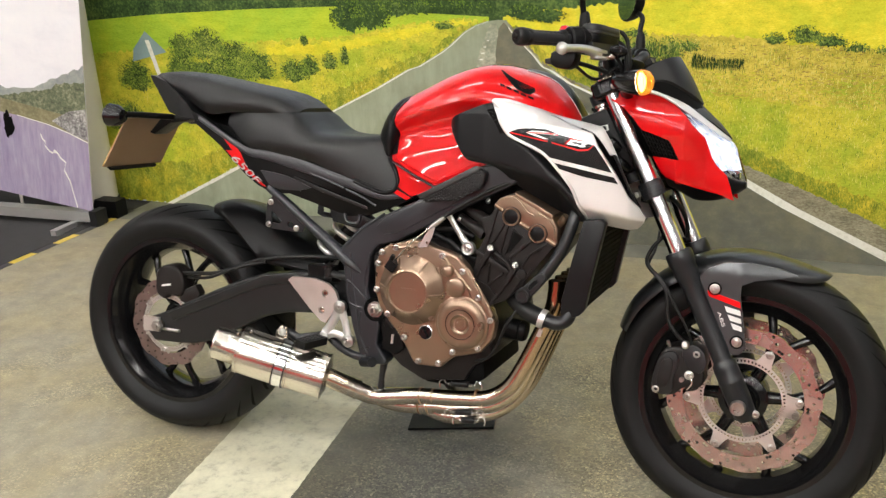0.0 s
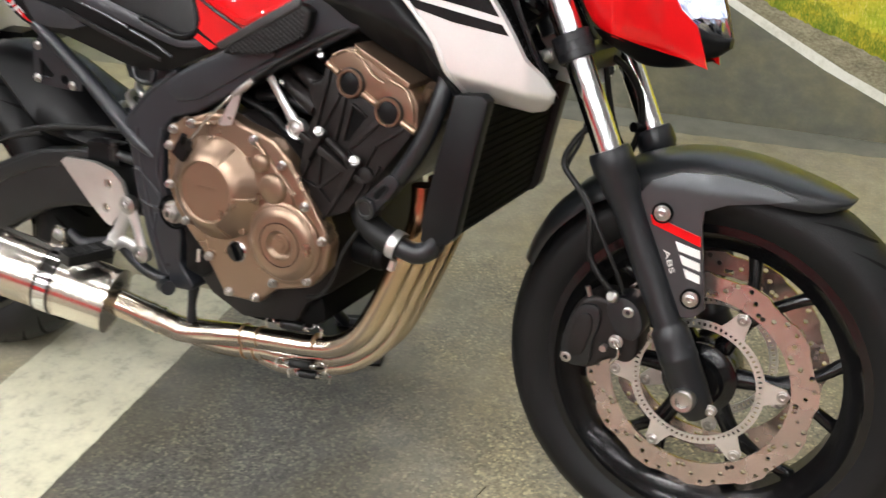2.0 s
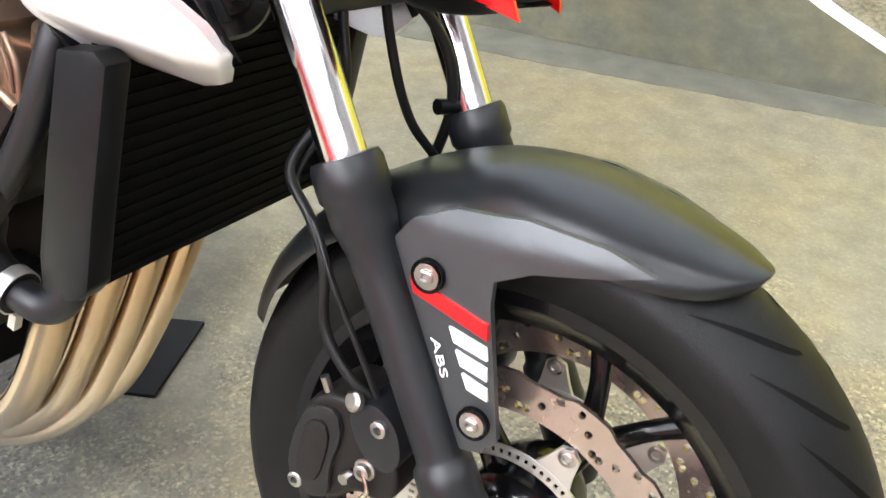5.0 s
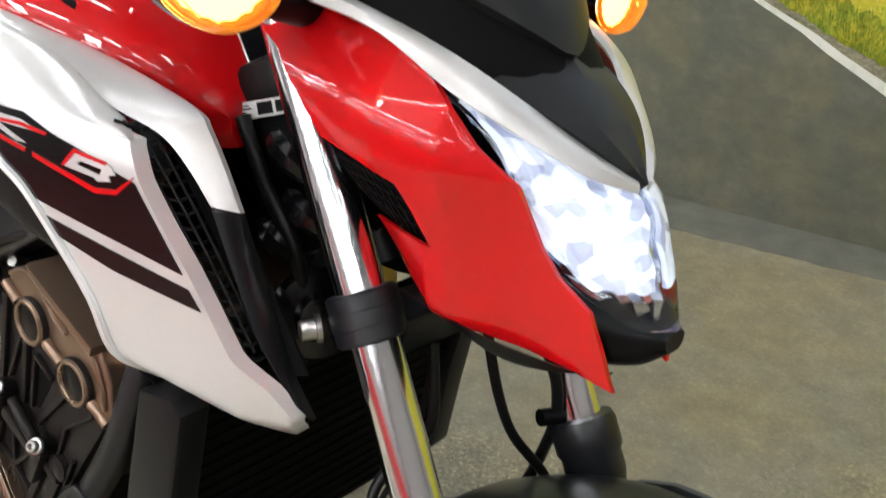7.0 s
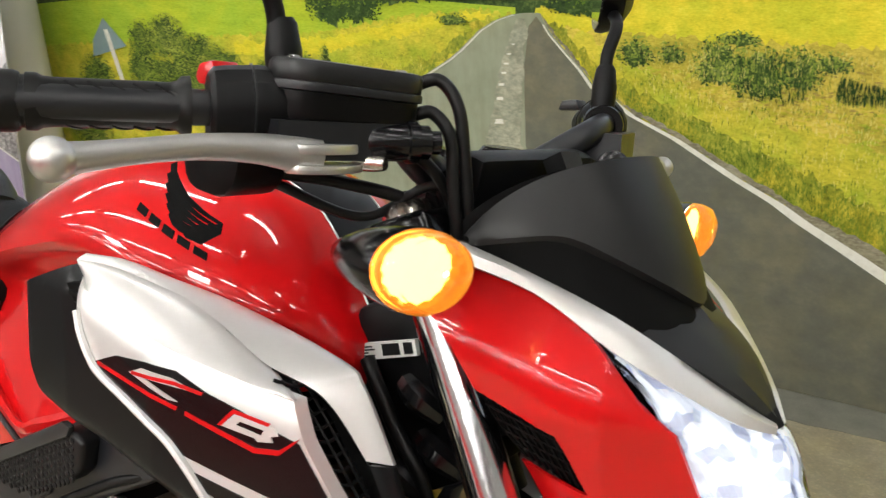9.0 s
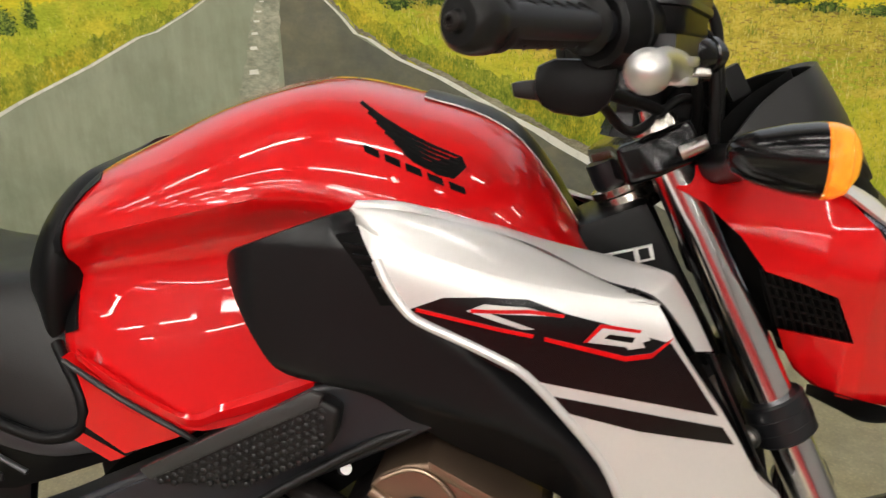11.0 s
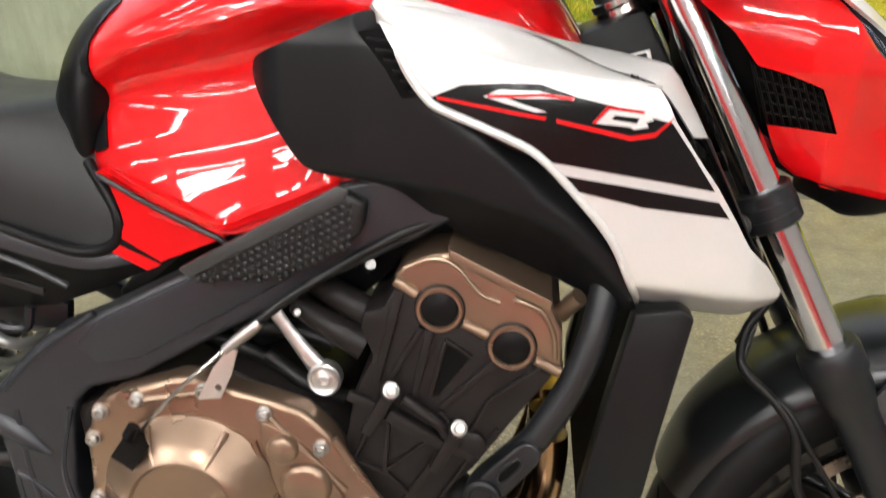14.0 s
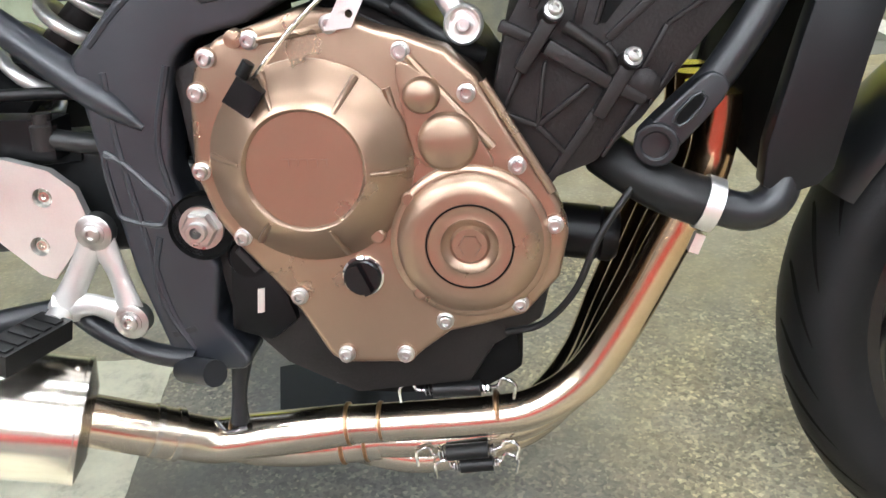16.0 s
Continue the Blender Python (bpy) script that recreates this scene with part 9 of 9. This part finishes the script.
mr.inputs["From Min"].default_value, mr.inputs["From Max"].default_value = 0.22, 0.52
l.new(math_node(n, l, "ADD", sep.outputs[2], math_node(n, l, "MULTIPLY", math_node(n, l, "SUBTRACT", noise_node(n, l, tc.outputs["Object"], 18, 4), 0.5), 0.12)), mr.inputs["Value"])
heat = ramp_node(n, [(0.0, (0.60, 0.53, 0.44)), (0.4, (0.58, 0.46, 0.33)), (0.75, (0.52, 0.36, 0.22)), (1.0, (0.42, 0.27, 0.16))])
l.new(mr.outputs[0], heat.inputs[0]), l.new(heat.outputs[0], b.inputs["Base Color"])
b.inputs["Metallic"].default_value, b.inputs["Roughness"].default_value = 1.0, 0.2
WELD = mat("brown_weld_bead", (0.36, 0.22, 0.12), 0.35, 1.0, 0.3, 120, 0.5, 300)
exhaust = part("exhaust_header", tube(bmesh.new(), [(1.056, -0.120, 0.530), (1.056, -0.120, 0.505), (1.049, -0.120, 0.462), (1.022, -0.120, 0.400), (0.988, -0.120, 0.326), (0.957, -0.120, 0.276), (0.914, -0.120, 0.245), (0.865, -0.121, 0.235), (0.80, -0.122, 0.229), (0.745, -0.124, 0.225)], 0.0182, 22, 6), TITAN, bike, "heat-tinted steel header pipes")
for i, y in ((1, -0.067), (2, -0.014), (3, 0.039)):
    m = min(i, 2)
    dz = -0.025 * m
    end = [(0.80, -0.118 + 0.012 * i, 0.226 + dz), (0.72, -0.112 + 0.006 * i, 0.206 - 0.004 * i)]
    part("header_pipe", tube(bmesh.new(), [(1.056, y, 0.530), (1.056, y, 0.505), (1.050, y, 0.462), (1.024, y, 0.400 + dz * 0.15), (0.990, y - 0.004 * i, 0.326 + dz * 0.4), (0.960, y - 0.012 * i, 0.276 + dz * 0.75), (0.916, y - 0.024 * i, 0.245 + dz * 0.95), (0.865, y - 0.034 * i, 0.234 + dz)] + end, 0.0182, 20, 6), TITAN, exhaust)
part("collector", tube(bmesh.new(), [(0.748, -0.124, 0.2255), (0.70, -0.126, 0.2185), (0.655, -0.127, 0.212), (0.62, -0.136, 0.212), (0.592, -0.150, 0.225), (0.55, -0.172, 0.246)], [0.0192, 0.0205, 0.0215, 0.0215, 0.0215, 0.0215], 24, 6), TITAN, exhaust)
part("collector_branch", tube(bmesh.new(), [(0.77, -0.104, 0.200), (0.70, -0.108, 0.193), (0.655, -0.120, 0.198), (0.625, -0.132, 0.208)], [0.021, 0.0215, 0.019, 0.016], 22, 6), TITAN, exhaust)
for x, y, z, r, d in ((0.882, -0.120, 0.2415, 0.0172, (1, 0, 0.18)), (0.775, -0.123, 0.2285, 0.0175, (1, 0, 0.12)), (0.745, -0.124, 0.2255, 0.0192, (1, 0, 0.12)), (0.638, -0.1285, 0.2115, 0.0216, (1, 0, 0.02)), (0.735, -0.1062, 0.1963, 0.0213, (1, 0, 0.1)), (0.757, -0.1048, 0.1985, 0.021, (1, 0, 0.1))):
    part("weld_bead", lathe(bmesh.new(), [(r - 0.001, -0.0024), (r + 0.0012, -0.0012), (r + 0.0012, 0.0012), (r - 0.001, 0.0024)], axis((x, y, z), d), 32, wrap=True), WELD, exhaust)
for (a, c) in (((0.800, -0.136, 0.268), (0.892, -0.136, 0.274)), ((0.812, -0.128, 0.197), (0.895, -0.126, 0.206)), ((0.828, -0.118, 0.178), (0.895, -0.114, 0.184))):
    a, c = Vector(a), Vector(c)
    sp = part("spring_sleeve", tube(bmesh.new(), [a + (c - a) * 0.27, a + (c - a) * 0.73], 0.0075, 14, curved=False), HOSE, exhaust, "black rubber sleeve on an exhaust spring")
    for p, w in ((a, -1), (c, 1)):
        e = a + (c - a) * (0.22 if w < 0 else 0.78)
        bm = tube(bmesh.new(), [p + Vector((0.004 * w, 0, -0.012)), p + Vector((0.005 * w, 0, 0.002)), p + Vector((-0.006 * w, 0, 0.008)), p + Vector((-0.010 * w, 0, 0.001)), e], 0.0016, 8, 5)
        part("spring_hook", bm, CHROME, sp, "bright wire hook")
    part("spring_coil", spring(bmesh.new(), a + (c - a) * 0.18, a + (c - a) * 0.82, 0.0048, 16, 0.0012, 6, 8), CHROME, sp)
MD = Vector((-0.915, -0.30, 0.27)).normalized()
MA = axis((0.526, -0.181, 0.256), MD) @ Matrix.Diagonal((0.95, 0.95, 0.88, 1))
can = part("muffler", lathe(bmesh.new(), [(0.020, -0.004), (0.034, -0.004), (0.0590, 0.004), (0.0590, 0.008), (0.0580, 0.009), (0.0580, 0.100), (0.0590, 0.101), (0.0590, 0.104), (0.0580, 0.105), (0.0580, 0.238), (0.0590, 0.239), (0.0590, 0.246), (0.0555, 0.248), (0.0395, 0.250), (0.0395, 0.254), (0.0420, 0.256), (0.0420, 0.308), (0.0435, 0.310), (0.0435, 0.314), (0.0405, 0.3145), (0.0405, 0.25), (0.0001, 0.25)], MA, 64), mat("mirror_polished_steel", (0.70, 0.65, 0.58), 0.2, 1.0, 0.06, 10, 0.02, 60, rvar=0.03), bike, "short polished steel muffler")
part("muffler_band", lathe(bmesh.new(), [(0.0581, 0.112), (0.0600, 0.112), (0.0600, 0.136), (0.0581, 0.136)], MA, 56, wrap=True), CHROME, can, "polished clamp band")
for h in (0.110, 0.138):
    part("band_edge", lathe(bmesh.new(), [(0.0581, h - 0.0016), (0.0607, h - 0.0016), (0.0607, h + 0.0016), (0.0581, h + 0.0016)], MA, 56, wrap=True), ENGINEBLACK, can)
for h in (0.016, 0.228, 0.262):
    for g in (-160, -100, 140, 80):
        r = 0.058 if h < 0.25 else 0.042
        bm = bmesh.new()
        p = Vector((*polar(r, g), h))
        bolt_head(bm, MA @ p, MA.to_3x3() @ Vector((*polar(1, g), 0)), 0.0028, 0.0016, 1.2)
        part("rivet", bm, STEEL, can)
part("inlet_pipe", tube(bmesh.new(), [(0.590, -0.151, 0.2265), (0.560, -0.166, 0.241), (0.515, -0.186, 0.262)], 0.0235, 24, 5), TITAN, can)
for x, y, z in ((0.590, -0.151, 0.2265), (0.574, -0.159, 0.2345)):
    part("pipe_ring", lathe(bmesh.new(), [(0.0226, -0.003), (0.0246, -0.003), (0.0246, 0.003), (0.0226, 0.003)], axis((x, y, z), (0.83, 0.45, -0.42)), 32, wrap=True), STEEL, can)
mb = part("muffler_bracket", transformed(holed_plate([(0.375, 0.305), (0.405, 0.300), (0.416, 0.345), (0.412, 0.362), (0.396, 0.366), (0.384, 0.352)], [circle(0.007, 12, 0.399, 0.350)], 0.005, Matrix()), Matrix.Translation((0, -0.172, 0)) @ Matrix.Rotation(radians(90), 4, "X")), STEEL, bike, "steel muffler bracket")
bm = bmesh.new()
bolt_head(bm, (0.399, -0.176, 0.350), RIGHT, 0.008, 0.005)
part("bracket_bolt", bm, BOLT, mb)
part("hanger_arm", tube(bmesh.new(), [(0.405, -0.160, 0.350), (0.43, -0.155, 0.335), (0.455, -0.152, 0.338), (0.50, -0.152, 0.348)], 0.011, 12, 6), FRAMEBLACK, bike, "black exhaust hanger arm")
bm = bmesh.new()
tube(bm, [(0.655, -0.14, 0.300), (0.650, -0.142, 0.265), (0.648, -0.142, 0.236)], [0.010, 0.007, 0.009], 10, 4)
part("exhaust_stay", bm, FRAMEBLACK, bike, "black stay from the frame to the exhaust")
part("stay_hook", tube(bmesh.new(), [(0.628, -0.150, 0.240), (0.640, -0.154, 0.232), (0.658, -0.152, 0.236)], 0.0022, 8, 6), CHROME, bike)

# ---- side stand ----
bm = bmesh.new()
tube(bm, [(0.625, 0.125, 0.300), (0.655, 0.200, 0.190), (0.690, 0.285, 0.080)], [0.014, 0.012, 0.011], 14, 5)
tube(bm, [(0.668, 0.286, 0.077), (0.722, 0.296, 0.079)], 0.010, 12, curved=False, flat=1.0)
part("side_stand", bm, FRAMEBLACK, bike, "black side stand, folded out")
padp = flat("stand_pad", [(0.606, 0.192), (0.824, 0.265), (0.779, 0.430), (0.568, 0.355)], 0.0072, BLACK, None, None, "", 0.0062)
tagged(padp, "flat black square pad under the side stand", "stand pad")

# ---- ceiling lamps: rows of strip lights and a few square panels ----
LAMP = mat("lamp_diffuser", (0.9, 0.9, 0.88), 0.5, 0, 0.02, emit=(1.0, 0.985, 0.95), power=61.0)
LAMPFRAME = mat("lamp_frame", (0.6, 0.6, 0.6), 0.4)
def strip_light(half, words):
    ob = thing("strip_light", pose(-4.2, -3.32 if half > 0.5 else -8.6, 3.29), words, "strip light", "strip lights")
    part("housing", block((-half - 0.02, -0.07, -0.03), (half + 0.02, 0.07, 0.008), 0.006), LAMPFRAME, ob)
    part("diffuser", block((-half, -0.030, -0.050), (half, 0.030, -0.0305), 0.004), LAMP, ob, smooth=False)
    return ob


strip = strip_light(0.60, "long fluorescent strip light in a white housing")
for i in range(6):
    for j in range(4):
        if i or j:
            copy_thing(strip, pose(-4.2 + 1.75 * i + 0.3 * (j % 2), -3.32 + 1.32 * j, 3.29))
short = strip_light(0.30, "short fluorescent strip light in a white housing")
for i in range(9):
    for j in range(5):
        if i or j:
            copy_thing(short, pose(-4.2 + 1.05 * i + 0.45 * (j % 2), -8.6 + 1.05 * j, 3.29))
panel = thing("panel_light", pose(-1.6, -2.66, 3.29), "square ceiling light with a white diffuser", "panel light", "panel lights")
part("frame", block((-0.32, -0.32, -0.02), (0.32, 0.32, 0.008), 0.004), LAMPFRAME, panel)
part("diffuser", block((-0.29, -0.29, -0.026), (0.29, 0.29, -0.0205), 0.0), LAMP, panel, smooth=False)
for x, y in ((0.9, -2.66), (-3.4, -5.05), (1.9, -5.05)):
    copy_thing(panel, pose(x, y, 3.29))
